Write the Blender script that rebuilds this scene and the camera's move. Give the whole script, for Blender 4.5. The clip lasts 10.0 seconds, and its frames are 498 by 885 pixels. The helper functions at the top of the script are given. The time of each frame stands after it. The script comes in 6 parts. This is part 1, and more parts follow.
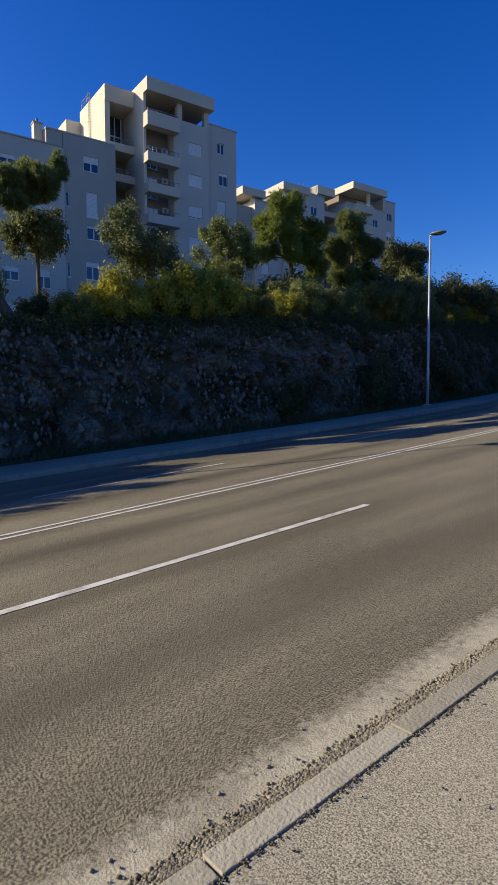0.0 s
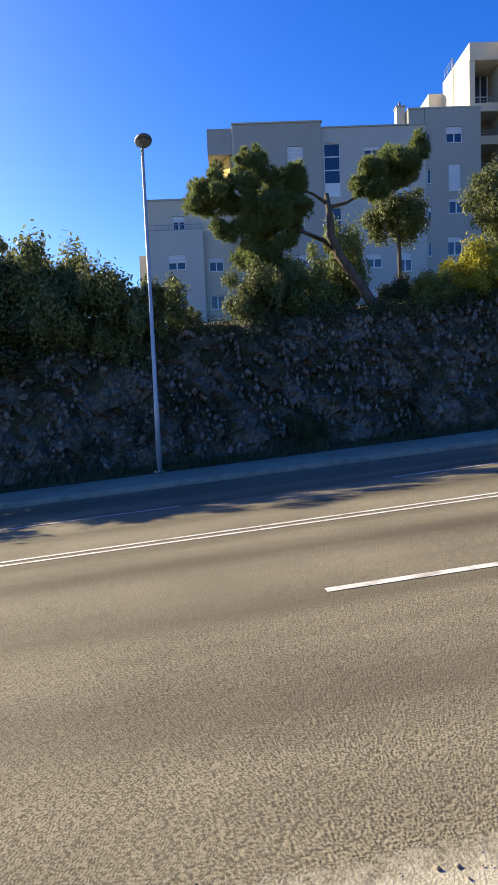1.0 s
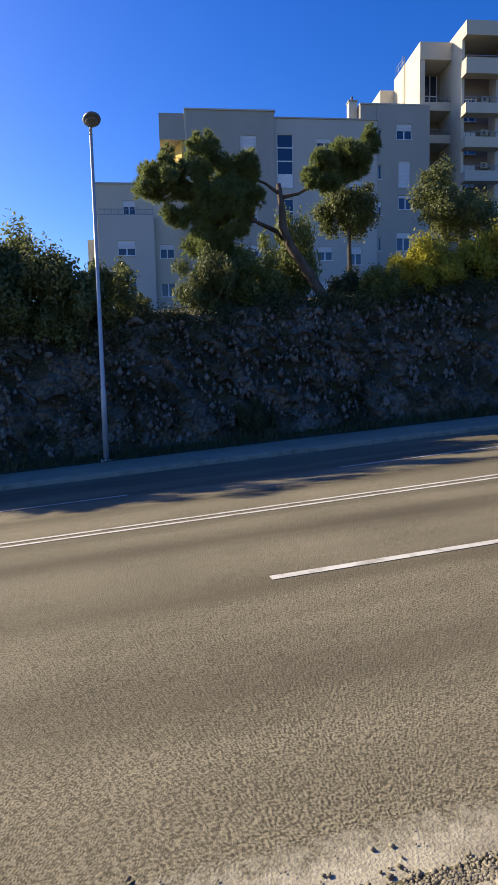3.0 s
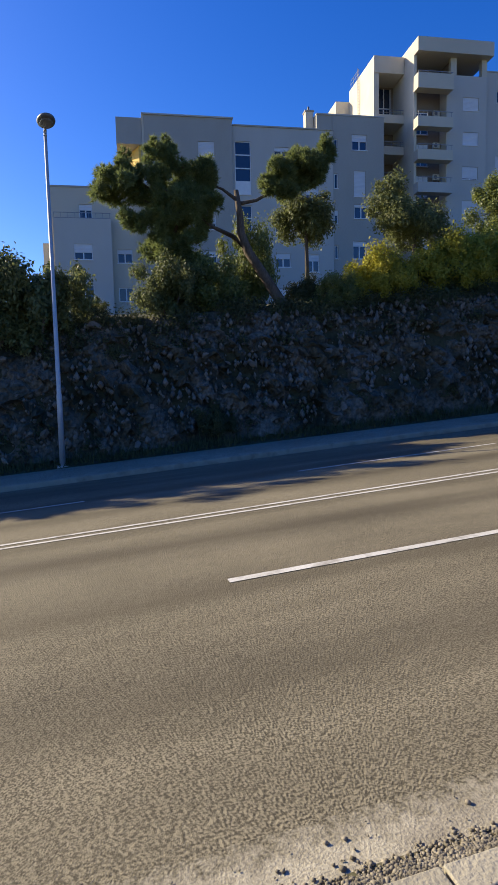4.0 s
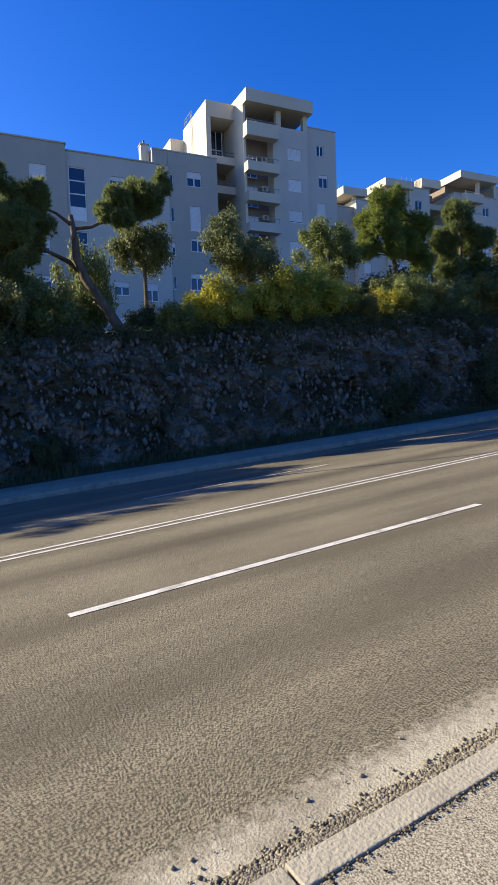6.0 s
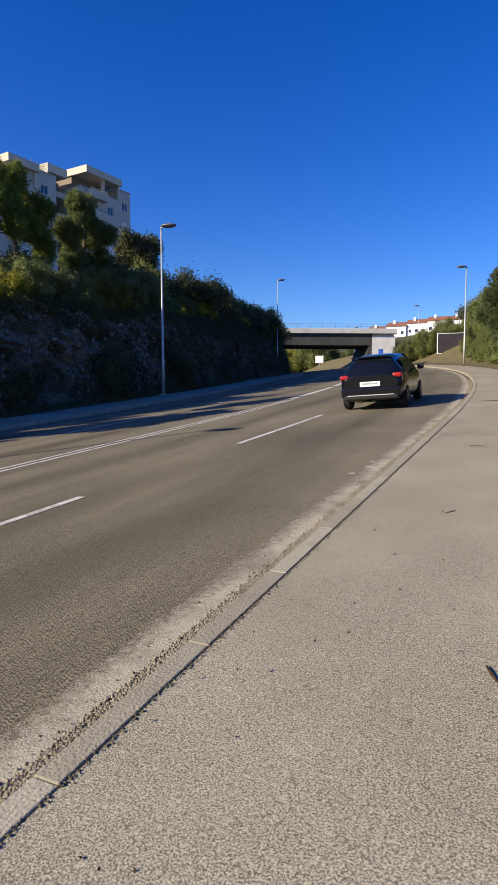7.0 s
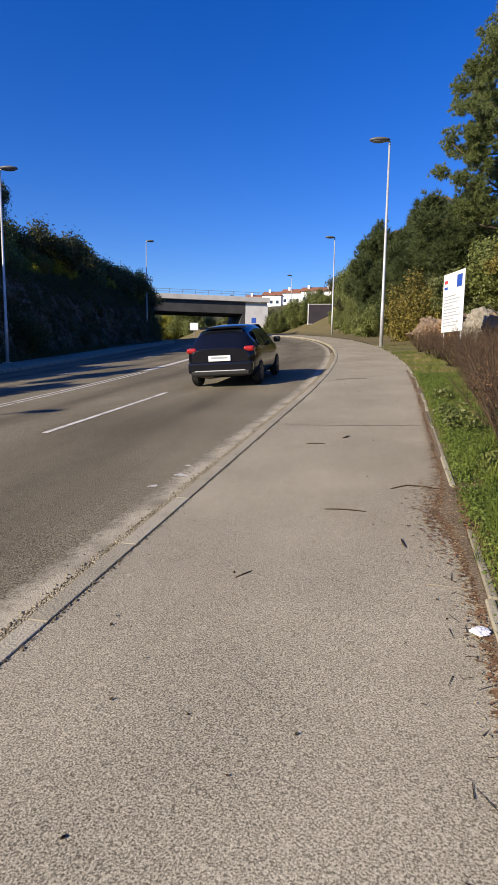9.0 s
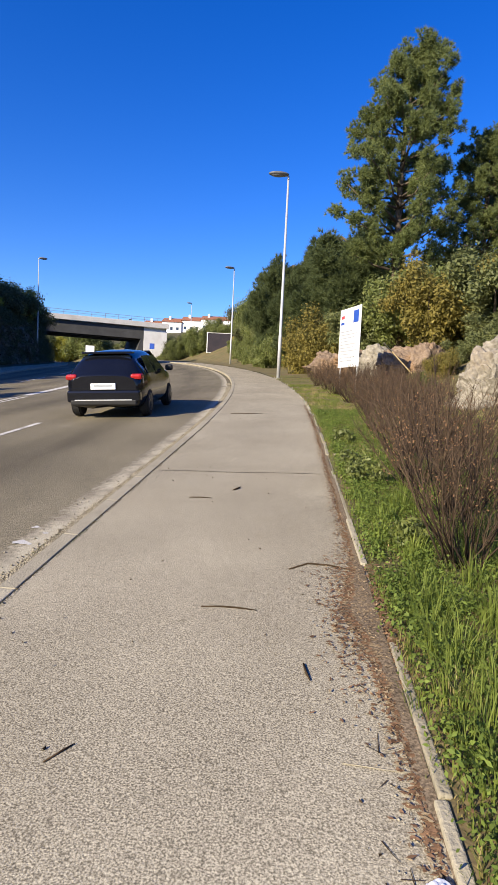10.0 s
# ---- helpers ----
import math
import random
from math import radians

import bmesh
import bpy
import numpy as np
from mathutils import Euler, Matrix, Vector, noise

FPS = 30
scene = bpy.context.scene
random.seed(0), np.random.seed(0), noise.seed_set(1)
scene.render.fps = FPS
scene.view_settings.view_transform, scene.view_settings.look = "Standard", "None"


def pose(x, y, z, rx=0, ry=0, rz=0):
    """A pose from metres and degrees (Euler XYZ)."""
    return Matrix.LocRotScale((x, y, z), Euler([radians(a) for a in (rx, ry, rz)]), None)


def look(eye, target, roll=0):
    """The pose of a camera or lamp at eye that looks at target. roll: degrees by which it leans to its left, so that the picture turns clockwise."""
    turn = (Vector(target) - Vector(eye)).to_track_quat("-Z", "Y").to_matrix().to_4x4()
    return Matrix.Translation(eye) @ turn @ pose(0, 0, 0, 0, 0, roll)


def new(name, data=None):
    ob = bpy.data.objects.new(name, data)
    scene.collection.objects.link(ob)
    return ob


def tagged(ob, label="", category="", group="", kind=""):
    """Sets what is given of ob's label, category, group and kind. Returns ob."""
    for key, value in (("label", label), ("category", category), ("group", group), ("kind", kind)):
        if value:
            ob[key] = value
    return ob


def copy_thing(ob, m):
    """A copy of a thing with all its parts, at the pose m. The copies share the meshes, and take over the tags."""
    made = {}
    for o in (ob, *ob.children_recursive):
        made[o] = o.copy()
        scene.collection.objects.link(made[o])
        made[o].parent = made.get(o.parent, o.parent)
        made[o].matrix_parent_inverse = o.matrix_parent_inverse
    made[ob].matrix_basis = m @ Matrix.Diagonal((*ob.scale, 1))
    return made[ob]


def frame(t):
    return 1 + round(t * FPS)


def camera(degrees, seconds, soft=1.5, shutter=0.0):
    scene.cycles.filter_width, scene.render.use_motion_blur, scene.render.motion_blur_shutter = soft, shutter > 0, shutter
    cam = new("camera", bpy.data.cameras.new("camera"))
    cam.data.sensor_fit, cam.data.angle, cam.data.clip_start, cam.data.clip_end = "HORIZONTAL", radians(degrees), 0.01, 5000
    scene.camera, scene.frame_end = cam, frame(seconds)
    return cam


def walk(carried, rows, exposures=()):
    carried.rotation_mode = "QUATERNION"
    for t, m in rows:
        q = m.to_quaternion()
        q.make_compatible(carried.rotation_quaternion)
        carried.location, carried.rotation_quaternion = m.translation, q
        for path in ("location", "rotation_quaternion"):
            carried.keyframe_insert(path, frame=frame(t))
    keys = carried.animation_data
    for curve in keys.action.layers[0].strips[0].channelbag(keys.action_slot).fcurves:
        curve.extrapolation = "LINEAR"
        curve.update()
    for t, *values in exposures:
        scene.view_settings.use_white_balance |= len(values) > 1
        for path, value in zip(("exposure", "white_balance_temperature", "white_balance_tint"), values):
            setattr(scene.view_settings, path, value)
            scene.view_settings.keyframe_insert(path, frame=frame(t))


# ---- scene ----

# ---------------------------------------------------------------- camera
cam = camera(45.87, 10.0, soft=1.5, shutter=0.0)
# seconds, x, y, z, yaw, pitch, roll
PATH = [
    (0, 1.375, -1.048, 1.462, 49.97, -3.79, -0.18),
    (0.2, 1.375, -1.045, 1.445, 68.52, -2.62, -1.49),
    (0.5, 1.367, -1.035, 1.460, 80.07, -3.73, -2.05),
    (1, 1.314, -0.986, 1.465, 84.12, -4.88, -2.37),
    (1.5, 1.273, -0.987, 1.436, 83.56, -5.56, -2.22),
    (2, 1.240, -1.012, 1.421, 81.10, -5.47, -1.60),
    (2.2, 1.240, -1.002, 1.432, 80.10, -5.42, -1.44),
    (3.3, 1.287, -0.934, 1.430, 78.94, -6.05, -1.25),
    (3.5, 1.293, -0.929, 1.417, 78.20, -5.95, -1.20),
    (4, 1.287, -0.921, 1.406, 75.38, -5.48, -1.30),
    (4.5, 1.288, -0.949, 1.396, 73.45, -2.97, -0.77),
    (5, 1.320, -0.929, 1.390, 67.43, -3.25, -0.81),
    (5.2, 1.317, -0.921, 1.385, 65.50, -3.65, -0.65),
    (6.3, 1.348, -0.876, 1.371, 54.34, -3.06, -2.54),
    (6.5, 1.413, -0.821, 1.378, 44.90, -4.51, 0.03),
    (6.8, 1.358, -0.575, 1.371, 33.61, -4.90, -0.43),
    (7, 1.346, -0.388, 1.353, 25.43, -4.65, -0.09),
    (7.2, 1.318, -0.147, 1.382, 11.96, -5.41, 0.37),
    (7.5, 1.431, 0.076, 1.400, 6.17, -4.11, -0.43),
    (8, 1.445, 0.633, 1.451, 10.29, -3.34, 1.06),
    (8.2, 1.431, 0.891, 1.474, 8.22, -2.25, 2.54),
    (8.3, 1.453, 1.034, 1.490, 1.79, -6.27, 3.75),
    (8.5, 1.489, 1.159, 1.499, 1.55, -5.96, 2.91),
    (8.7, 1.553, 1.346, 1.517, 3.78, -2.97, 0.45),
    (9, 1.537, 1.641, 1.540, 13.62, -7.74, 0.77),
    (9.2, 1.453, 1.987, 1.536, 13.05, -7.63, 0.92),
    (9.5, 1.520, 2.384, 1.553, 3.96, -4.62, 3.64),
    (10, 1.509, 2.793, 1.644, 3.78, -4.83, 2.75),
]


def aim(x, y, z, yaw, pitch, roll):
    a, b = radians(yaw), radians(pitch)
    eye = Vector((x, y, z))
    return look(eye, eye + Vector((-math.sin(a) * math.cos(b), math.cos(a) * math.cos(b), math.sin(b))), ROLL_SIGN * roll)


ROLL_SIGN = 1
# seconds, stops, kelvin, tint
EXPOSURE = [(0, 0.3, 6800, 7), (0.5, 0.85, 7200, 7), (1, 1.05, 7200, 7), (1.5, 0.92, 7200, 8), (2, 0.82, 7200, 8), (3.5, 0.70, 7200, 8), (4.5, 0.68, 7000, 8), (5, 0.95, 7000, 8), (6.5, 0.75, 6750, 7), (7, 0.42, 6700, 10),
            (7.5, 0.31, 6700, 11), (8, 0.21, 6700, 11), (8.5, 0.30, 6700, 11), (9, 0.40, 6700, 11), (9.5, 0.25, 6700, 11), (10, 0.76, 6700, 10)]
walk(cam, [(t, aim(*row)) for t, *row in PATH], EXPOSURE)

# ---------------------------------------------------------------- light
SUN_YAW, SUN_ELEV = 139.5, 25.0
world = bpy.data.worlds.new("sky")
scene.world = world
world.use_nodes = True
wn = world.node_tree
sky = wn.nodes.new("ShaderNodeTexSky")
sky.sky_type = "NISHITA"
sky.sun_disc = False
sky.sun_elevation = radians(SUN_ELEV)
sky.sun_rotation = radians(-SUN_YAW)
sky.altitude = 100
sky.air_density = 1.0
sky.dust_density = 0.55
sky.ozone_density = 6.0
background = wn.nodes["Background"]
background.inputs["Strength"].default_value = 0.132
deepen = wn.nodes.new("ShaderNodeHueSaturation")
deepen.inputs["Hue"].default_value = 0.5205
deepen.inputs["Saturation"].default_value = 1.26
deepen.inputs["Value"].default_value = 1.0
wn.links.new(sky.outputs[0], deepen.inputs["Color"])
wn.links.new(deepen.outputs[0], background.inputs["Color"])
sun = new("sun", bpy.data.lights.new("sun", "SUN"))
sun.data.energy, sun.data.angle, sun.data.color = 5.4, radians(0.5), (1.0, 0.885, 0.69)
_sy, _se = radians(SUN_YAW), radians(SUN_ELEV)
SUN_DIR = Vector((-math.sin(_sy) * math.cos(_se), math.cos(_sy) * math.cos(_se), math.sin(_se)))
sun.matrix_world = look(SUN_DIR * 100, (0, 0, 0))

# ---------------------------------------------------------------- materials


def material(name, c1, c2, scale=3.0, fine=60.0, rough=0.8, bump=0.0, bump_scale=None, metal=0.0, spec=0.3, c3=None, c3_amount=0.5, c3_scale=0.4, per="", trans=0.0, stretch=(1, 1, 1), grain=0.45, edge=0.18, c3_stretch=None, c3_edge=(0.5, 0.72)):
    """Two-scale procedural surface: c1 to c2 by coarse and fine noise, c3 in stains; per: variation per object or per island."""
    m = bpy.data.materials.new(name)
    m.use_nodes = True
    nt = m.node_tree
    n, l = nt.nodes, nt.links
    bsdf = n["Principled BSDF"]
    co = n.new("ShaderNodeTexCoord")
    mp = n.new("ShaderNodeMapping")
    mp.inputs["Scale"].default_value = stretch
    l.new(co.outputs["Object"], mp.inputs["Vector"])

    mp3 = mp
    if c3_stretch:
        mp3 = n.new("ShaderNodeMapping")
        mp3.inputs["Scale"].default_value = c3_stretch
        l.new(co.outputs["Object"], mp3.inputs["Vector"])

    def tex(s, detail=4.0, by=None):
        t = n.new("ShaderNodeTexNoise")
        t.inputs["Scale"].default_value = s
        t.inputs["Detail"].default_value = detail
        l.new((by or mp).outputs[0], t.inputs["Vector"])
        return t.outputs["Fac"]

    def calc(op, a, b):
        q = n.new("ShaderNodeMath")
        q.operation = op
        for k, v in enumerate((a, b)):
            if isinstance(v, (int, float)):
                q.inputs[k].default_value = v
            else:
                l.new(v, q.inputs[k])
        return q.outputs[0]

    def mix(f, a, b):
        q = n.new("ShaderNodeMix")
        q.data_type = "RGBA"
        l.new(f, q.inputs[0])
        for k, v in ((6, a), (7, b)):
            if isinstance(v, tuple):
                q.inputs[k].default_value = (*v, 1)
            else:
                l.new(v, q.inputs[k])
        return q.outputs[2]

    def ramp(f, lo, hi):
        q = n.new("ShaderNodeMapRange")
        q.inputs[1].default_value, q.inputs[2].default_value = lo, hi
        l.new(f, q.inputs[0])
        return q.outputs[0]

    fine_fac = tex(fine, 2.0)
    fac = calc("ADD", calc("MULTIPLY", ramp(tex(scale), 0.3, 0.7), 1 - grain), calc("MULTIPLY", ramp(fine_fac, 0.5 - edge, 0.5 + edge), grain))
    if per:
        if per == "object":
            rnd = n.new("ShaderNodeObjectInfo").outputs["Random"]
        else:
            rnd = n.new("ShaderNodeNewGeometry").outputs["Random Per Island"]
        fac = calc("ADD", calc("MULTIPLY", fac, 0.5), calc("MULTIPLY", rnd, 0.5))
    col = mix(fac, c1, c2)
    if c3:
        st = calc("MULTIPLY", ramp(tex(c3_scale, 6.0, mp3), *c3_edge), c3_amount)
        col = mix(st, col, c3)
    l.new(col, bsdf.inputs["Base Color"])
    bsdf.inputs["Roughness"].default_value = rough
    bsdf.inputs["Metallic"].default_value = metal
    bsdf.inputs["Specular IOR Level"].default_value = spec
    if bump:
        bp = n.new("ShaderNodeBump")
        bp.inputs["Strength"].default_value = 1.0
        bp.inputs["Distance"].default_value = bump
        l.new(tex(bump_scale, 3.0) if bump_scale else fine_fac, bp.inputs["Height"])
        l.new(bp.outputs[0], bsdf.inputs["Normal"])
    if trans:
        tr = n.new("ShaderNodeBsdfTranslucent")
        l.new(col, tr.inputs["Color"])
        ms = n.new("ShaderNodeMixShader")
        ms.inputs[0].default_value = trans
        l.new(bsdf.outputs[0], ms.inputs[1])
        l.new(tr.outputs[0], ms.inputs[2])
        l.new(ms.outputs[0], n["Material Output"].inputs[0])
    return m


M = {}
M["asphalt"] = material("asphalt", (0.046, 0.0393, 0.0257), (0.310, 0.272, 0.187), 0.45, 84, 0.9, 0.007, 85, c3=(0.083, 0.070, 0.046), c3_amount=0.65, c3_scale=0.7, c3_stretch=(1, 0.07, 1), c3_edge=(0.46, 0.66), spec=0.2, grain=0.76, edge=0.115)
M["pavement"] = material("pavement", (0.085, 0.072, 0.050), (0.53, 0.477, 0.354), 0.8, 145, 0.92, 0.0025, 150, c3=(0.235, 0.20, 0.138), c3_amount=0.3, c3_scale=0.6, spec=0.15, grain=0.80, edge=0.15)
M["gutter"] = material("gutter", (0.22, 0.196, 0.145), (0.43, 0.392, 0.30), 3, 90, 0.92, 0.006, 90, c3=(0.14, 0.12, 0.09), c3_amount=0.8, c3_scale=2.0, grain=0.65)
M["kerb"] = material("kerb", (0.24, 0.213, 0.150), (0.44, 0.397, 0.298), 4, 90, 0.92, 0.006, 70, c3=(0.17, 0.15, 0.105), c3_amount=0.7, c3_scale=3.0, per="object")
M["paint"] = material("road_paint", (0.46, 0.44, 0.40), (0.66, 0.645, 0.60), 2, 70, 0.75, 0.004, 80, c3=(0.22, 0.195, 0.155), c3_amount=0.85, c3_scale=6.0)
M["gravel"] = material("gravel", (0.09, 0.077, 0.054), (0.38, 0.34, 0.26), 5, 40, 0.98, per="island", spec=0.05)
M["soil"] = material("soil", (0.07, 0.055, 0.035), (0.17, 0.135, 0.085), 1.5, 30, 0.95, 0.02, 12, c3=(0.05, 0.075, 0.025), c3_amount=0.8, c3_scale=0.9)
M["turf"] = material("turf", (0.065, 0.062, 0.024), (0.20, 0.165, 0.080), 1.2, 20, 0.95, 0.03, 10, c3=(0.16, 0.105, 0.055), c3_amount=0.85, c3_scale=0.8)
M["bank"] = material("bank", (0.035, 0.038, 0.016), (0.10, 0.092, 0.048), 0.8, 9, 0.95, 0.06, 5, c3=(0.07, 0.052, 0.03), c3_amount=0.6, c3_scale=0.3)
# darker limestone than the boulders' rock; the cutting's shade is partly in it
M["rock_shaded"] = material("rock_face", (0.062, 0.052, 0.037), (0.27, 0.232, 0.175), 2.4, 8, 0.95, 0.14, 5, c3=(0.048, 0.045, 0.022), c3_amount=0.95, c3_scale=0.55, c3_edge=(0.40, 0.62), grain=0.6)
M["rock"] = material("rock", (0.10, 0.088, 0.068), (0.38, 0.345, 0.28), 1.6, 9, 0.93, 0.05, 9, c3=(0.25, 0.17, 0.10), c3_amount=0.35, c3_scale=0.9)
M["rock_red"] = material("rock_red", (0.11, 0.075, 0.05), (0.32, 0.24, 0.17), 1.6, 9, 0.93, 0.09, 5, c3=(0.28, 0.15, 0.06), c3_amount=0.8, c3_scale=0.9)
M["stone"] = material("stone", (0.085, 0.072, 0.053), (0.30, 0.262, 0.205), 2.5, 15, 0.95, 0.03, 10, per="object")
M["rubble"] = material("rubble", (0.070, 0.060, 0.044), (0.29, 0.252, 0.197), 0.9, 15, 0.95, 0.03, 10, per="island")
M["render_grey"] = material("render_grey", (0.46, 0.44, 0.40), (0.54, 0.52, 0.475), 0.5, 30, 0.92, 0.003, 40, c3=(0.38, 0.36, 0.32), c3_amount=0.4, c3_scale=0.25, stretch=(1, 1, 0.5))
M["render_warm"] = material("render_warm", (0.52, 0.47, 0.375), (0.60, 0.55, 0.45), 0.5, 30, 0.92, 0.003, 40, c3=(0.42, 0.37, 0.28), c3_amount=0.4, c3_scale=0.25, stretch=(1, 1, 0.5))
M["render_dark"] = material("render_dark", (0.36, 0.34, 0.30), (0.43, 0.41, 0.365), 0.5, 30, 0.92, 0.003, 40, c3=(0.30, 0.28, 0.245), c3_amount=0.4, c3_scale=0.25, stretch=(1, 1, 0.5))
M["cream"] = material("cream_render", (0.55, 0.50, 0.395), (0.64, 0.59, 0.48), 0.6, 30, 0.9, 0.003, 40, c3=(0.48, 0.43, 0.34), c3_amount=0.4, c3_scale=0.5)
# yellow loggia paint, made stronger to hold golden sunlight
M["yellow"] = material("sunlit_yellow_render", (0.68, 0.46, 0.12), (0.76, 0.54, 0.17), 0.6, 30, 0.9)
# dark brown for recess walls, their shade put into the colour
M["shaded_interior"] = material("loggia_wall", (0.20, 0.16, 0.12), (0.27, 0.22, 0.17), 0.8, 20, 0.9)
M["white"] = material("white_plastic", (0.70, 0.71, 0.72), (0.80, 0.81, 0.82), 3, 40, 0.5, spec=0.4)
M["shutter"] = material("roller_shutter", (0.60, 0.61, 0.63), (0.72, 0.73, 0.75), 2, 60, 0.6, spec=0.4, per="object")
M["metal"] = material("galvanised", (0.43, 0.44, 0.45), (0.58, 0.59, 0.60), 5, 60, 0.5, metal=0.35, spec=0.5)
M["lampgrey"] = material("lamp_housing", (0.10, 0.10, 0.105), (0.16, 0.16, 0.165), 5, 50, 0.5, spec=0.5)
M["rail"] = material("rail_paint", (0.20, 0.21, 0.23), (0.30, 0.31, 0.33), 5, 50, 0.5, metal=0.3)
M["concrete"] = material("concrete", (0.52, 0.50, 0.46), (0.66, 0.64, 0.60), 0.6, 18, 0.9, 0.004, 20, c3=(0.40, 0.37, 0.32), c3_amount=0.5, c3_scale=0.4)
M["whitewash"] = material("whitewash", (0.66, 0.65, 0.62), (0.80, 0.79, 0.76), 0.7, 18, 0.9, 0.004, 20, c3=(0.50, 0.46, 0.40), c3_amount=0.5, c3_scale=0.6)
# near-black, so the shade below the bridge deck is in the colour
M["girder"] = material("girder", (0.045, 0.045, 0.045), (0.085, 0.085, 0.082), 1, 18, 0.85)
M["tile"] = material("roof_tile", (0.20, 0.080, 0.048), (0.31, 0.135, 0.080), 2, 20, 0.9)
M["bark"] = material("bark", (0.06, 0.045, 0.032), (0.17, 0.13, 0.095), 5, 25, 0.95, 0.03, 14, stretch=(1, 1, 0.3))
M["needle"] = material("pine_needles", (0.072, 0.104, 0.034), (0.28, 0.32, 0.115), 0.5, 3, 0.6, per="island", trans=0.48)
# brighter, yellower copy of the needles: sunlight put into one pine's colour
M["needle_lit"] = material("pine_needles_sunlit", (0.075, 0.125, 0.024), (0.32, 0.36, 0.085), 0.5, 3, 0.6, per="island", trans=0.48)
M["needle_dark"] = material("pine_needles_dark", (0.036, 0.058, 0.022), (0.145, 0.175, 0.066), 0.5, 3, 0.7, per="island", trans=0.42)
M["leaf"] = material("leaves_green", (0.070, 0.098, 0.026), (0.30, 0.33, 0.095), 0.8, 4, 0.5, per="island", trans=0.42, spec=0.5)
M["leaf_olive"] = material("leaves_olive", (0.070, 0.090, 0.032), (0.27, 0.29, 0.115), 0.8, 4, 0.55, per="island", trans=0.42)
# yellow autumn leaves, brightened so sunlight on the bank is in the colour
M["leaf_yellow"] = material("leaves_yellow_sunlit", (0.18, 0.195, 0.026), (0.62, 0.55, 0.085), 0.8, 4, 0.6, per="island", trans=0.5)
M["leaf_rust"] = material("leaves_rust", (0.085, 0.086, 0.024), (0.36, 0.29, 0.070), 0.8, 4, 0.65, per="island", trans=0.4)
# dark leaf tone, also putting shade into growth and grass at the cutting
M["leaf_dark"] = material("leaves_dark_shaded", (0.040, 0.050, 0.020), (0.14, 0.145, 0.060), 0.8, 4, 0.7, per="island", trans=0.25)
M["twig"] = material("dry_twigs", (0.026, 0.016, 0.010), (0.110, 0.074, 0.046), 2, 9, 0.9, per="island")
M["grass"] = material("grass_blades", (0.060, 0.088, 0.014), (0.25, 0.285, 0.055), 0.9, 5, 0.7, per="island", trans=0.38, c3=(0.34, 0.26, 0.11), c3_amount=0.75, c3_scale=1.1, c3_edge=(0.46, 0.62))
M["grass_green"] = material("green_grass_blades", (0.080, 0.125, 0.020), (0.33, 0.39, 0.080), 0.9, 5, 0.6, per="island", trans=0.5)
M["straw"] = material("straw_blades", (0.19, 0.15, 0.055), (0.54, 0.45, 0.20), 0.9, 5, 0.7, per="island", trans=0.3)
M["straw_litter"] = material("dry_leaf_litter", (0.11, 0.065, 0.034), (0.46, 0.36, 0.22), 3, 20, 0.95, per="island", spec=0.05)
M["weed"] = material("weed_leaves", (0.060, 0.100, 0.020), (0.24, 0.315, 0.062), 0.9, 5, 0.7, per="island", trans=0.4)
M["litter"] = material("dead_leaves", (0.060, 0.034, 0.021), (0.31, 0.185, 0.105), 3, 20, 1.0, per="island", spec=0.03)
M["stick"] = material("dark_stick", (0.03, 0.022, 0.014), (0.075, 0.05, 0.03), 9, 60, 1.0, spec=0.02)
M["mould"] = material("leaf_mould", (0.050, 0.037, 0.025), (0.27, 0.210, 0.145), 2.0, 90, 1.0, 0.006, 60, spec=0.05, grain=0.7)
M["wood"] = material("pale_wood", (0.50, 0.37, 0.18), (0.66, 0.52, 0.29), 6, 40, 0.8)
M["sign_white"] = material("sign_white", (0.76, 0.77, 0.78), (0.82, 0.83, 0.84), 2, 30, 0.5)
M["sign_blue"] = material("sign_blue", (0.02, 0.07, 0.36), (0.03, 0.09, 0.42), 2, 30, 0.5)
M["sign_red"] = material("sign_red", (0.50, 0.05, 0.06), (0.58, 0.07, 0.08), 2, 30, 0.5)
M["print"] = material("print_grey", (0.30, 0.32, 0.34), (0.42, 0.44, 0.46), 2, 30, 0.6)
M["board_dark"] = material("board_dark", (0.012, 0.012, 0.018), (0.04, 0.03, 0.035), 1, 8, 0.5)
M["car_paint"] = material("car_paint", (0.004, 0.0045, 0.007), (0.007, 0.008, 0.012), 2, 30, 0.12, spec=0.5)
M["black_plastic"] = material("black_plastic", (0.012, 0.012, 0.012), (0.022, 0.022, 0.022), 5, 60, 0.6)
M["tyre"] = material("tyre_rubber", (0.014, 0.014, 0.014), (0.026, 0.026, 0.026), 8, 60, 0.85)
M["rim"] = material("alloy_rim", (0.06, 0.06, 0.062), (0.11, 0.11, 0.112), 6, 40, 0.35, metal=0.8)
M["tail_lamp"] = material("tail_lamp", (0.30, 0.010, 0.010), (0.42, 0.02, 0.015), 6, 40, 0.2, spec=0.6)


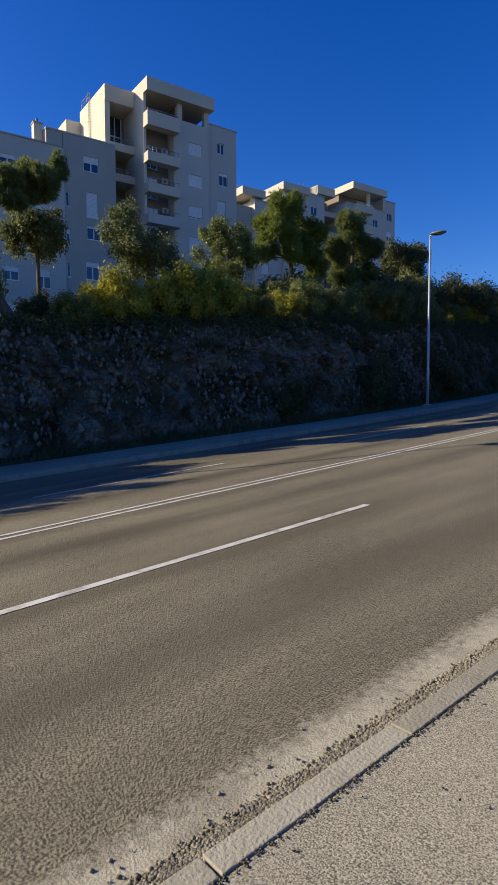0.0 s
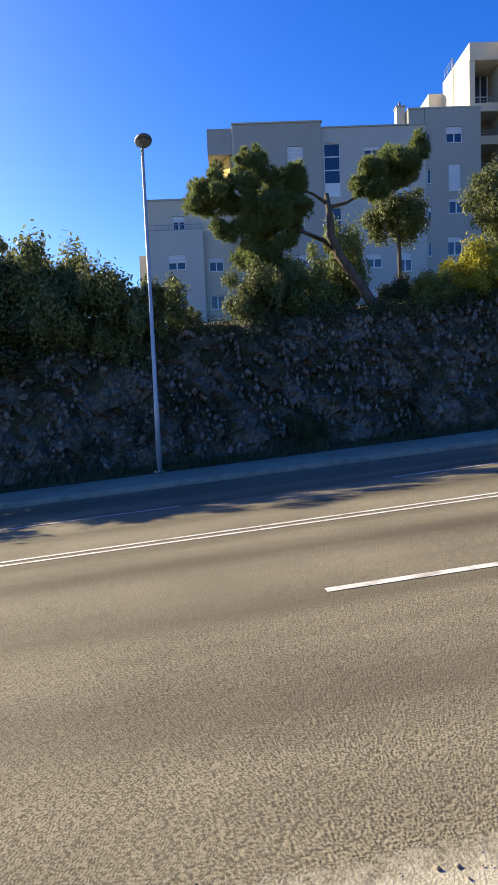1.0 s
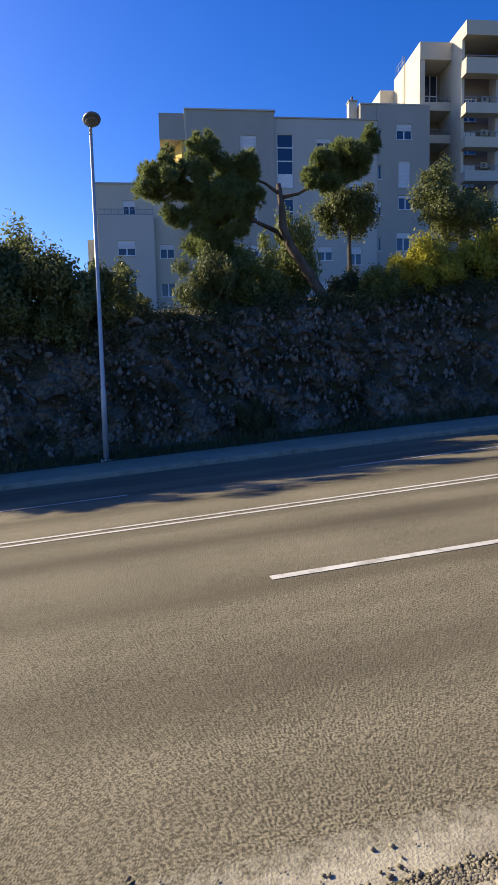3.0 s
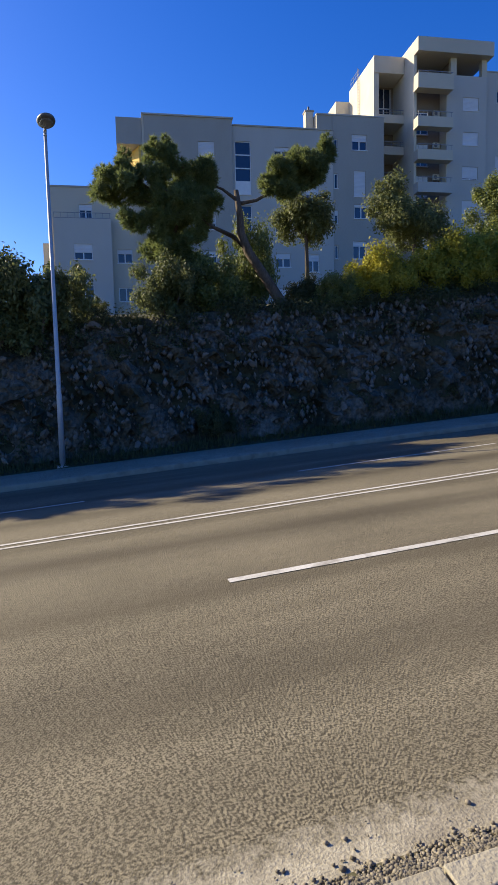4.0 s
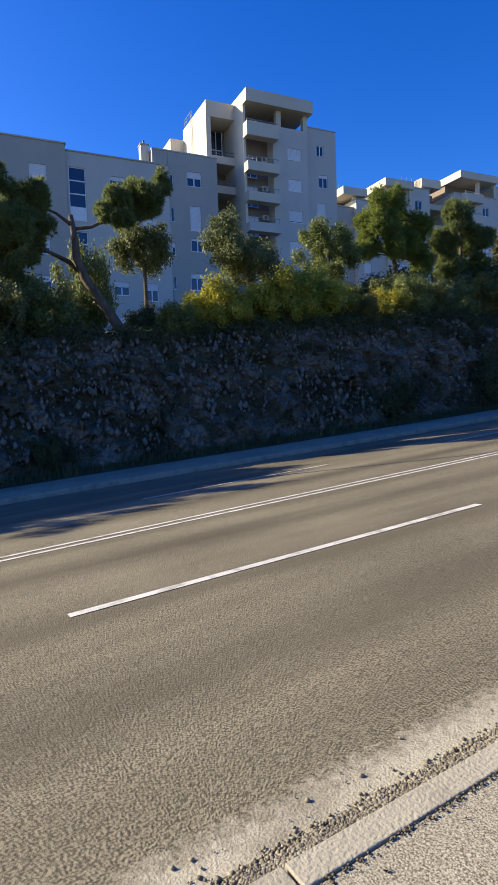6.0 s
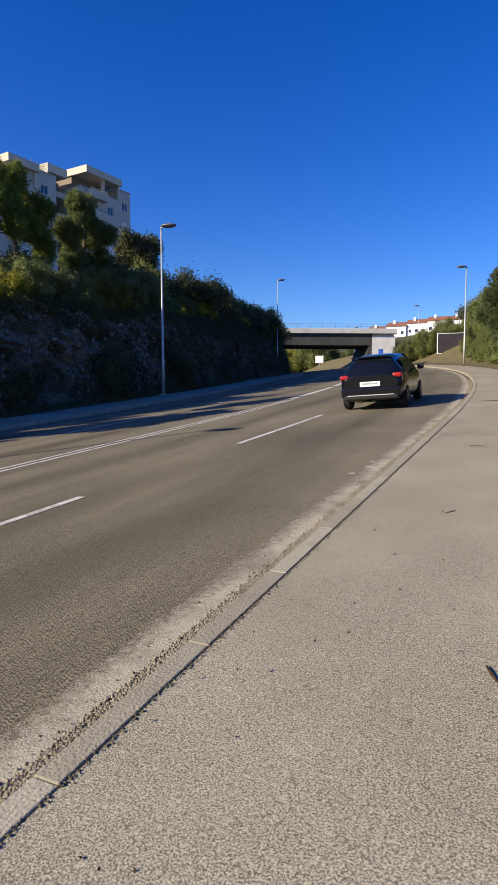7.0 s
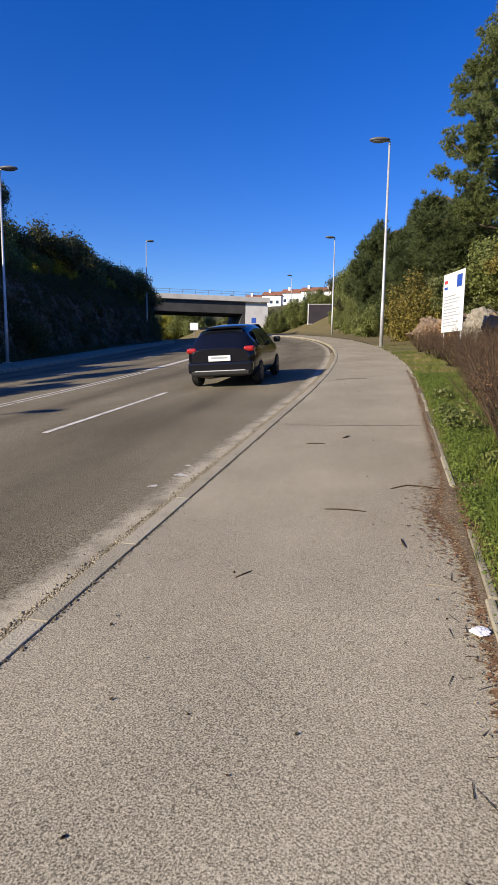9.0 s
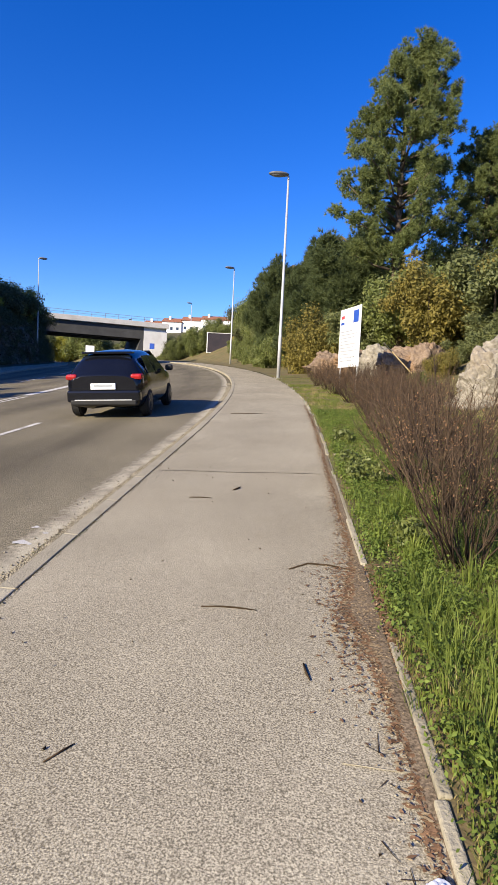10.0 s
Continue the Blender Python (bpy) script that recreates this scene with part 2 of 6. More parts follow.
def dust_edge():
    """Pale gutter dust thinning out over the asphalt by the mesh's own dust value."""
    m = material("gutter_dust", (0.27, 0.241, 0.178), (0.48, 0.438, 0.335), 3, 90, 0.92, 0.006, 90, c3=(0.14, 0.12, 0.09), c3_amount=0.8, c3_scale=2.0, grain=0.65)
    n, l = m.node_tree.nodes, m.node_tree.links
    bsdf = n["Principled BSDF"]
    pale = bsdf.inputs["Base Color"].links[0].from_socket
    co = n.new("ShaderNodeTexCoord").outputs["Object"]
    amount = n.new("ShaderNodeAttribute")
    amount.attribute_name = "dust"

    def grain(scale):
        t = n.new("ShaderNodeTexNoise")
        t.inputs["Scale"].default_value = scale
        l.new(co, t.inputs["Vector"])
        return t.outputs["Fac"]

    tar = n.new("ShaderNodeMix")
    tar.data_type = "RGBA"
    ramp = n.new("ShaderNodeMapRange")
    ramp.inputs[1].default_value, ramp.inputs[2].default_value = 0.36, 0.64
    l.new(grain(80), ramp.inputs[0])
    l.new(ramp.outputs[0], tar.inputs[0])
    tar.inputs[6].default_value = (0.060, 0.051, 0.033, 1)
    tar.inputs[7].default_value = (0.25, 0.22, 0.15, 1)
    total = n.new("ShaderNodeMath")
    l.new(amount.outputs["Fac"], total.inputs[0])
    l.new(grain(22), total.inputs[1])
    spread = n.new("ShaderNodeMapRange")
    spread.inputs[1].default_value, spread.inputs[2].default_value = 0.62, 1.15
    l.new(total.outputs[0], spread.inputs[0])
    both = n.new("ShaderNodeMix")
    both.data_type = "RGBA"
    l.new(spread.outputs[0], both.inputs[0])
    l.new(tar.outputs[2], both.inputs[6])
    l.new(pale, both.inputs[7])
    l.new(both.outputs[2], bsdf.inputs["Base Color"])
    return m


M["gutter_dust"] = dust_edge()


def oil_bands(m):
    """Oil-darkened bands along the lane centres, patchy, by the mesh's own wear value."""
    n, l = m.node_tree.nodes, m.node_tree.links
    bsdf = n["Principled BSDF"]
    base = bsdf.inputs["Base Color"].links[0].from_socket
    wear_in = n.new("ShaderNodeAttribute")
    wear_in.attribute_name = "wear"
    co = n.new("ShaderNodeTexCoord")
    mp = n.new("ShaderNodeMapping")
    mp.inputs["Scale"].default_value = (1.0, 0.22, 1.0)
    l.new(co.outputs["Object"], mp.inputs["Vector"])
    t = n.new("ShaderNodeTexNoise")
    t.inputs["Scale"].default_value = 1.6
    t.inputs["Detail"].default_value = 6.0
    l.new(mp.outputs[0], t.inputs["Vector"])
    patchy = n.new("ShaderNodeMapRange")
    patchy.inputs[1].default_value, patchy.inputs[2].default_value = 0.25, 0.7
    patchy.inputs[3].default_value, patchy.inputs[4].default_value = 0.25, 0.62
    l.new(t.outputs["Fac"], patchy.inputs[0])
    f = n.new("ShaderNodeMath")
    f.operation = "MULTIPLY"
    l.new(wear_in.outputs["Fac"], f.inputs[0])
    l.new(patchy.outputs[0], f.inputs[1])
    mix = n.new("ShaderNodeMix")
    mix.data_type = "RGBA"
    l.new(f.outputs[0], mix.inputs[0])
    l.new(base, mix.inputs[6])
    mix.inputs[7].default_value = (0.058, 0.049, 0.034, 1)
    l.new(mix.outputs[2], bsdf.inputs["Base Color"])


oil_bands(M["asphalt"])


def glass(name, tint, rough=0.05):
    m = bpy.data.materials.new(name)
    m.use_nodes = True
    b = m.node_tree.nodes["Principled BSDF"]
    b.inputs["Base Color"].default_value = (*tint, 1)
    b.inputs["Roughness"].default_value = rough
    b.inputs["Specular IOR Level"].default_value = 0.8
    return m


M["pane"] = glass("window_pane", (0.015, 0.025, 0.055))
M["car_glass"] = glass("car_glass", (0.008, 0.011, 0.015))

# ---------------------------------------------------------------- helpers of this scene
RNG = np.random.default_rng(11)


def mesh(name, verts, faces, mat, smooth=False):
    me = bpy.data.meshes.new(name)
    me.from_pydata([tuple(v) for v in verts], [], [tuple(f) for f in faces])
    me.materials.append(M[mat] if isinstance(mat, str) else mat)
    if smooth:
        me.shade_smooth()
    me.update()
    return me


def piece(name, me, parent=None, label="", at=None):
    ob = new(name, me)
    if parent:
        ob.parent = parent
    if at is not None:
        ob.matrix_basis = at
    return tagged(ob, label) if label else ob


def part(name, bm, mat, parent, label=""):
    me = bpy.data.meshes.new(name)
    bm.normal_update()
    bm.to_mesh(me)
    bm.free()
    me.materials.append(M[mat])
    return piece(name, me, parent, label)


def thing(name, at, label, category, group="", kind=""):
    ob = new(name)
    ob.empty_display_size = 0.2
    ob.matrix_basis = at
    return tagged(ob, label, category, group, kind)


def box(bm, x0, y0, z0, x1, y1, z1, bevel=0.0):
    r = bmesh.ops.create_cube(bm, size=1.0, matrix=Matrix.Translation(((x0 + x1) / 2, (y0 + y1) / 2, (z0 + z1) / 2)) @ Matrix.Diagonal((x1 - x0, y1 - y0, z1 - z0, 1)))
    if bevel:
        edges = list({e for v in r["verts"] for e in v.link_edges})
        bmesh.ops.bevel(bm, geom=edges, offset=bevel, segments=2, affect="EDGES", profile=0.5)
    return bm


def boxes(*rows, bevel=0.0):
    bm = bmesh.new()
    for r in rows:
        box(bm, *r, bevel=bevel)
    return bm


def tube(bm, points, radii, sides=8):
    """A tapered tube along points."""
    rings = []
    pts = [Vector(p) for p in points]
    for i, p in enumerate(pts):
        d = (pts[min(i + 1, len(pts) - 1)] - pts[max(i - 1, 0)]).normalized()
        u = d.orthogonal().normalized() if abs(d.z) < 0.95 else Vector((1, 0, 0)) - d * d.x
        u.normalize()
        w = d.cross(u)
        rings.append([bm.verts.new(p + (u * math.cos(a) + w * math.sin(a)) * radii[i]) for a in (2 * math.pi * k / sides for k in range(sides))])
    for a, b in zip(rings, rings[1:]):
        for k in range(sides):
            bm.faces.new((a[k], a[(k + 1) % sides], b[(k + 1) % sides], b[k])).smooth = True
    bm.faces.new(rings[0][::-1])
    bm.faces.new(rings[-1])
    return bm


# ---------------------------------------------------------------- the lie of the land
def bend(y):
    """Sideways shift of the road where it curves."""
    if y < 12:
        return 0.0
    if y < 100:
        return -0.0036 * (y - 12) ** 2
    return -0.0036 * 88 ** 2 - 0.6336 * (y - 100)


def narrow(y):
    """The carriageway tapers towards the bridge."""
    k = min(1.0, max(0.0, (y - 46) / 38))
    return 1.0 - 0.24 * k * k * (3 - 2 * k)


def across(u, y):
    return bend(y) + (u * narrow(y) if u < 0 else u)


def rise(y):
    return 0.076 * min(y, 95.0) + 0.03 * max(0.0, y - 95.0) + 0.05 * bend(y)


def road_z(u, y):
    return rise(y) + 0.058 * u - 0.10


def walk_z(u, y):
    return rise(y) + 0.032 * u


def far_walk_z(u, y):
    return road_z(-15.2, y) + 0.14 + 0.02 * (-15.2 - u)


def rough(x, y, z, s):
    return noise.noise(Vector((x * s, y * s, z * s)))


def land_z(u, y):
    """Ground beside the road: rock cut and hill on the far side, verge and bank on the near side."""
    if u < -15:
        base = far_walk_z(-17.25, y)
        top = 3.7 + 0.09 * min(y, 48) + (0.02 * (y - 48) if y > 48 else 0)
        top = top + 0.5 * rough(3, y, 0, 0.23)
        if y > 76:
            top = max(base + 0.6, top - 0.25 * (y - 76))
        if u > -18.4:
            return base + 0.10 * (-17.25 - u) + 0.05 * rough(u, y, 1, 1.3)
        if u > -20.6:
            k = (-18.4 - u) / 2.2
            return base + 0.12 + (top - base - 0.12) * (1 - (1 - k) ** 1.6)
        return top + (-20.6 - u) * 0.12 + 0.25 * rough(u, y, 2, 0.35)
    base = walk_z(2.1, y) + 0.02
    d = u - 2.1
    z = base + 0.04 * d + 0.05 * rough(u, y, 3, 0.9)
    foot = 2.4 + 1.3 * min(1.0, max(0.0, (21 - y) / 4))
    if d > foot:
        z += 0.30 * (d - foot) ** 1.15 * min(1.0, max(0.0, (y + 4) / 14))
    return z


def strip(us, ys, zfun, mat, name, wobble=0.0):
    verts, faces = [], []
    for y in ys:
        for u in us:
            verts.append((across(u, y) + (wobble * rough(u, y, 0, 2.1) if wobble else 0), y, zfun(u, y)))
    w = len(us)
    for j in range(len(ys) - 1):
        for i in range(w - 1):
            faces.append((j * w + i, j * w + i + 1, (j + 1) * w + i + 1, (j + 1) * w + i))
    return mesh(name, verts, faces, mat, True)


YS = [-60 + 2.0 * k for k in range(0, 101)] + [150, 165, 180, 200, 230]
YN = [-14 + 0.5 * k for k in range(0, 220)]

ROAD_US = [-15.2, -13.4, -12.7, -12.0, -11, -9.6, -8.9, -8.2, -7.2, -6.2, -5.4, -4.6, -3.6, -2.8, -2.0, -1.2, -0.12]
road = tagged(new("road", strip(ROAD_US, YS, road_z, "asphalt", "road")), "worn brown-grey asphalt road curving uphill", "road", kind="structure")
wear = road.data.attributes.new("wear", "FLOAT", "POINT")
for k in range(len(road.data.vertices)):
    wear.data[k].value = 1.0 if ROAD_US[k % len(ROAD_US)] in (-12.7, -8.9, -5.4, -2.0) else 0.0
pavement = tagged(new("pavement", strip([0, 0.7, 1.4, 2.05], YS, lambda u, y: walk_z(u, y) - 0.004 * (u < 0.1), "pavement", "pavement")), "light grainy asphalt footway along the road", "pavement", kind="structure")
far_pavement = tagged(new("pavement_far", strip([-17.9, -17.27, -16.2, -15.35], YS, lambda u, y: far_walk_z(u, y) - (0.25 if u < -17.5 else 0.004 if u < -17 else 0), "pavement", "pavement_far")), "shaded asphalt footway below the rock cutting", "pavement", kind="structure")

# wide ground to the horizon, outside the modelled strips
gus_l = [-17.25, -17.6, -18.0, -18.4] + [-18.4 - 0.11 * k for k in range(1, 21)] + [-21, -22, -24, -26, -28, -31, -35, -40, -46, -52, -60, -75, -100, -160, -400, -1500]
gus_r = [2.05, 2.2, 2.5, 2.9, 3.4, 4, 4.6, 5.2, 5.8, 6.5, 7.3, 8.2, 9.2, 10.5, 12, 14, 17, 21, 26, 32, 40, 55, 80, 140, 400, 1500]
YG = [-1500, -400, -150, -80] + [-60 + 3.0 * k for k in range(0, 16)] + [-14 + 1.0 * k for k in range(0, 90)] + [78, 82, 86, 90, 96, 104, 115, 130, 150, 200, 400, 1500]


def hill_right(u, y):
    v = land_z(min(u, 14), y)
    if u > 14:
        v += 0.05 * min(u - 14, 60)
    return v


def hill_left(u, y):
    v = land_z(max(u, -60), min(max(y, -60), 150))
    if u > -17.3:
        v -= 0.10
    return v - 0.02 * max(0, -u - 60) ** 0.5


def ground_sheet(us, zfun, name):
    verts, faces = [], []
    for y in YG:
        for u in us:
            yy = min(max(y, -80), 200)
            k = 0.0
            if -60 < u < -18.3 and -20 < y < 80:
                k = 0.30 * rough(u, y, zfun(u, yy), 0.9) + 0.16 * rough(u, y, zfun(u, yy), 2.7) if u > -20.8 else 0.0
            verts.append((across(u, yy) + k, y, zfun(u, yy)))
    w = len(us)
    for j in range(len(YG) - 1):
        for i in range(w - 1):
            faces.append((j * w + i, j * w + i + 1, (j + 1) * w + i + 1, (j + 1) * w + i))
    return mesh(name, verts, faces, "bank", True)


ground_l = tagged(new("ground_hill", ground_sheet(gus_l, hill_left, "ground_hill")), "dark scrubby hillside above the road cutting", "ground", kind="structure")
ground_r = tagged(new("ground", ground_sheet(gus_r, hill_right, "ground")), "weedy grass verge rising to a wooded bank", "ground", kind="structure")
ground_r.data.materials[0] = M["turf"]

# ---------------------------------------------------------------- far kerb and rock face
far_kerb = tagged(new("far_kerb", strip([-15.35, -15.22, -15.2, -15.19], YS, lambda u, y: far_walk_z(-15.2, y) + 0.006 - (0.02 if u > -15.21 else 0) - (0.16 if u > -15.195 else 0), "kerb", "far_kerb")), "shaded concrete kerb of the far footway", "kerb", kind="structure")


def rock_face():
    """Broken limestone face of the cutting: slanting strata cut by joints, with fallen hollows."""
    ys = [-20 + 0.13 * k for k in range(0, 680)]
    rows = 40
    verts, faces = [], []
    for y in ys:
        for r in range(rows):
            k = r / (rows - 1)
            u = -18.25 - 2.35 * k
            z = land_z(-18.4 - 2.2 * k, y) + 0.04
            p = Vector((y * 0.75, z * 0.95, 0.0))
            slant = Vector((p.x * 2.6 + p.y * 1.5, p.y * 1.1 - p.x * 0.5, 1))
            d = 0.42 * noise.noise(p * 0.9) + 0.26 * noise.cell(slant * 1.25) + 0.16 * noise.cell(slant * 2.9) + 0.30 * abs(noise.noise(slant * 1.3)) + 0.10 * noise.noise(p * 7.0)
            d *= math.sin(math.pi * min(1, k * 1.1 + 0.08)) ** 0.5
            verts.append((across(u, y) + d + 0.06, y + 0.10 * noise.noise(p * 4.1), z + 0.10 * noise.noise(p * 5.3)))
    for j in range(len(ys) - 1):
        for r in range(rows - 1):
            a = j * rows + r
            faces.append((a, a + rows, a + rows + 1, a + 1))
    me = mesh("rock_cutting", verts, faces, "rock_shaded")
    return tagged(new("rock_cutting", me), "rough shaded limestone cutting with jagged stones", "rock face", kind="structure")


cutting = rock_face()


def stone_mesh(seed, mat, flat=0.8):
    r = np.random.default_rng(seed)
    bm = bmesh.new()
    bmesh.ops.create_icosphere(bm, subdivisions=1, radius=0.5)
    o = Vector(r.uniform(0, 50, 3))
    for v in bm.verts:
        q = v.co.copy()
        k = 1 + 0.9 * noise.noise(q * 2.4 + o) + 0.3 * noise.noise(q * 6.0 + o)
        v.co = Vector((q.x * k, q.y * k, q.z * k * flat))
    me = bpy.data.meshes.new("stone")
    bm.to_mesh(me)
    bm.free()
    me.materials.append(M[mat])
    return me


STONES = [stone_mesh(s, "stone") for s in range(6)]
for k in range(150):
    y = RNG.uniform(-10, 32)
    h = RNG.uniform(0.03, 0.9) ** 1.2
    u = -18.3 - 2.1 * h
    z = land_z(-18.4 - 2.2 * h, y)
    s = RNG.uniform(0.12, 0.34)
    piece("stone", STONES[k % 6], cutting, at=pose(across(u, y) + 0.32, y, z + 0.05, *RNG.uniform(0, 360, 3)) @ Matrix.Diagonal((s * 0.8, s * 1.25, s * 0.7, 1)))

# ---------------------------------------------------------------- buildings
STOREY = 3.05


def wall(n, s0, s1, z0, z1, holes, reveal=0.16, thick=None):
    """Facade sheet facing +x at x = n from s0 to s1, with holes (s, z, s, z) and their reveals."""
    ss = sorted({s0, s1, *(h[0] for h in holes), *(h[2] for h in holes)})
    zs = sorted({z0, z1, *(h[1] for h in holes), *(h[3] for h in holes)})
    bm = bmesh.new()

    def quad(*p):
        bm.faces.new([bm.verts.new(q) for q in p])

    for a, b in zip(ss, ss[1:]):
        for c, d in zip(zs, zs[1:]):
            m, o = (a + b) / 2, (c + d) / 2
            if not any(h[0] < m < h[2] and h[1] < o < h[3] for h in holes):
                quad((n, a, c), (n, b, c), (n, b, d), (n, a, d))
    for a, c, b, d in holes:
        i = n - reveal
        quad((n, a, c), (i, a, c), (i, b, c), (n, b, c))
        quad((n, a, d), (n, b, d), (i, b, d), (i, a, d))
        quad((n, a, c), (n, a, d), (i, a, d), (i, a, c))
        quad((n, b, c), (i, b, c), (i, b, d), (n, b, d))
    bmesh.ops.remove_doubles(bm, verts=bm.verts, dist=0.001)
    return bm


def window(parent, n, s0, z0, s1, z1, shut=0.0, wings=2, rows=1):
    """White window in its hole: frame with mullions, panes, and a roller shutter lowered by shut."""
    i = n - 0.16
    f = 0.07
    bm = bmesh.new()
    box(bm, i, s0, z0, i + 0.07, s1, z0 + f)
    box(bm, i, s0, z1 - f, i + 0.07, s1, z1)
    box(bm, i, s0, z0 + f, i + 0.07, s0 + f, z1 - f)
    box(bm, i, s1 - f, z0 + f, i + 0.07, s1, z1 - f)
    for k in range(1, wings):
        m = s0 + (s1 - s0) * k / wings
        box(bm, i, m - 0.05, z0 + f, i + 0.07, m + 0.05, z1 - f)
    for k in range(1, rows):
        m = z0 + (z1 - z0) * k / rows
        box(bm, i, s0 + f, m - 0.05, i + 0.068, s1 - f, m + 0.05)
    fr = part("window", bm, "white", parent)
    part("pane", boxes((i + 0.015, s0 + f * 0.5, z0 + f * 0.5, i + 0.03, s1 - f * 0.5, z1 - f * 0.5)), "pane", fr)
    part("sill", boxes((n - 0.1, s0 - 0.05, z0 - 0.05, n + 0.06, s1 + 0.05, z0 - 0.004)), "white", fr)
    if shut > 0:
        bm = bmesh.new()
        zz = z1 - (z1 - z0) * shut
        count = max(2, int((z1 - zz) / 0.11))
        prof = [(i + 0.075, z1)]
        for k in range(count):
            a, c = z1 - (z1 - zz) * k / count, z1 - (z1 - zz) * (k + 1) / count
            prof += [(i + 0.10, a - 0.2 * (a - c)), (i + 0.10, c + 0.2 * (a - c)), (i + 0.085, c)]
        left = [bm.verts.new((x, s0 + 0.02, z)) for x, z in prof]
        right = [bm.verts.new((x, s1 - 0.02, z)) for x, z in prof]
        for k in range(len(prof) - 1):
            bm.faces.new((left[k + 1], right[k + 1], right[k], left[k]))
        part("shutter", bm, "shutter", fr)
    return fr


def balcony(parent, n, s0, s1, z, h=1.0, deep=1.2, rail=0.45, mat="render_warm"):
    bm = boxes((n - 0.05, s0, z, n + deep, s1, z + 0.18), (n + deep - 0.12, s0, z + 0.18, n + deep, s1, z + h), (n, s0, z + 0.18, n + deep - 0.12, s0 + 0.12, z + h), (n, s1 - 0.12, z + 0.18, n + deep - 0.12, s1, z + h))
    b = part("balcony", bm, mat, parent)
    bm = boxes((n + deep - 0.08, s0 + 0.02, z + h + rail - 0.05, n + deep - 0.03, s1 - 0.02, z + h + rail))
    k = s0 + 0.06
    while k < s1:
        box(bm, n + deep - 0.07, k - 0.015, z + h, n + deep - 0.04, k + 0.015, z + h + rail - 0.05)
        k += 0.55
    if rail > 0.1:
        part("railing", bm, "rail", b)
    return b


def ac_unit(parent, n, s, z):
    a = part("air_conditioner", boxes((n, s, z, n + 0.3, s + 0.8, z + 0.55), bevel=0.03), "cream", parent)
    bm = bmesh.new()
    bmesh.ops.create_cone(bm, cap_ends=True, segments=18, radius1=0.2, radius2=0.2, depth=0.02, matrix=pose(n + 0.31, s + 0.3, z + 0.27, 0, 90, 0))
    part("grille", bm, "lampgrey", a)


def chimney(parent, n, s, z0, z1, w=0.9):
    c = part("chimney", boxes((n - w, s, z0, n, s + w, z1), bevel=0.02), "cream", parent)
    part("chimney_cap", boxes((n - w - 0.06, s - 0.06, z1 + 0.004, n + 0.06, s + w + 0.06, z1 + 0.12)), "render_dark", c)
    part("chimney_pot", tube(bmesh.new(), [(n - w / 2, s + w / 2, z1 + 0.12), (n - w / 2, s + w / 2, z1 + 0.55)], [0.12, 0.1]), "lampgrey", c)


def antenna(parent, n, s, z, h=1.6, arms=3):
    bm = tube(bmesh.new(), [(n, s, z), (n, s, z + h)], [0.02, 0.02], 5)
    for k in range(arms):
        tube(bm, [(n, s - 0.4, z + h - 0.15 - 0.2 * k), (n, s + 0.4, z + h - 0.15 - 0.2 * k)], [0.012, 0.012], 4)
    part("antenna", bm, "rail", parent)


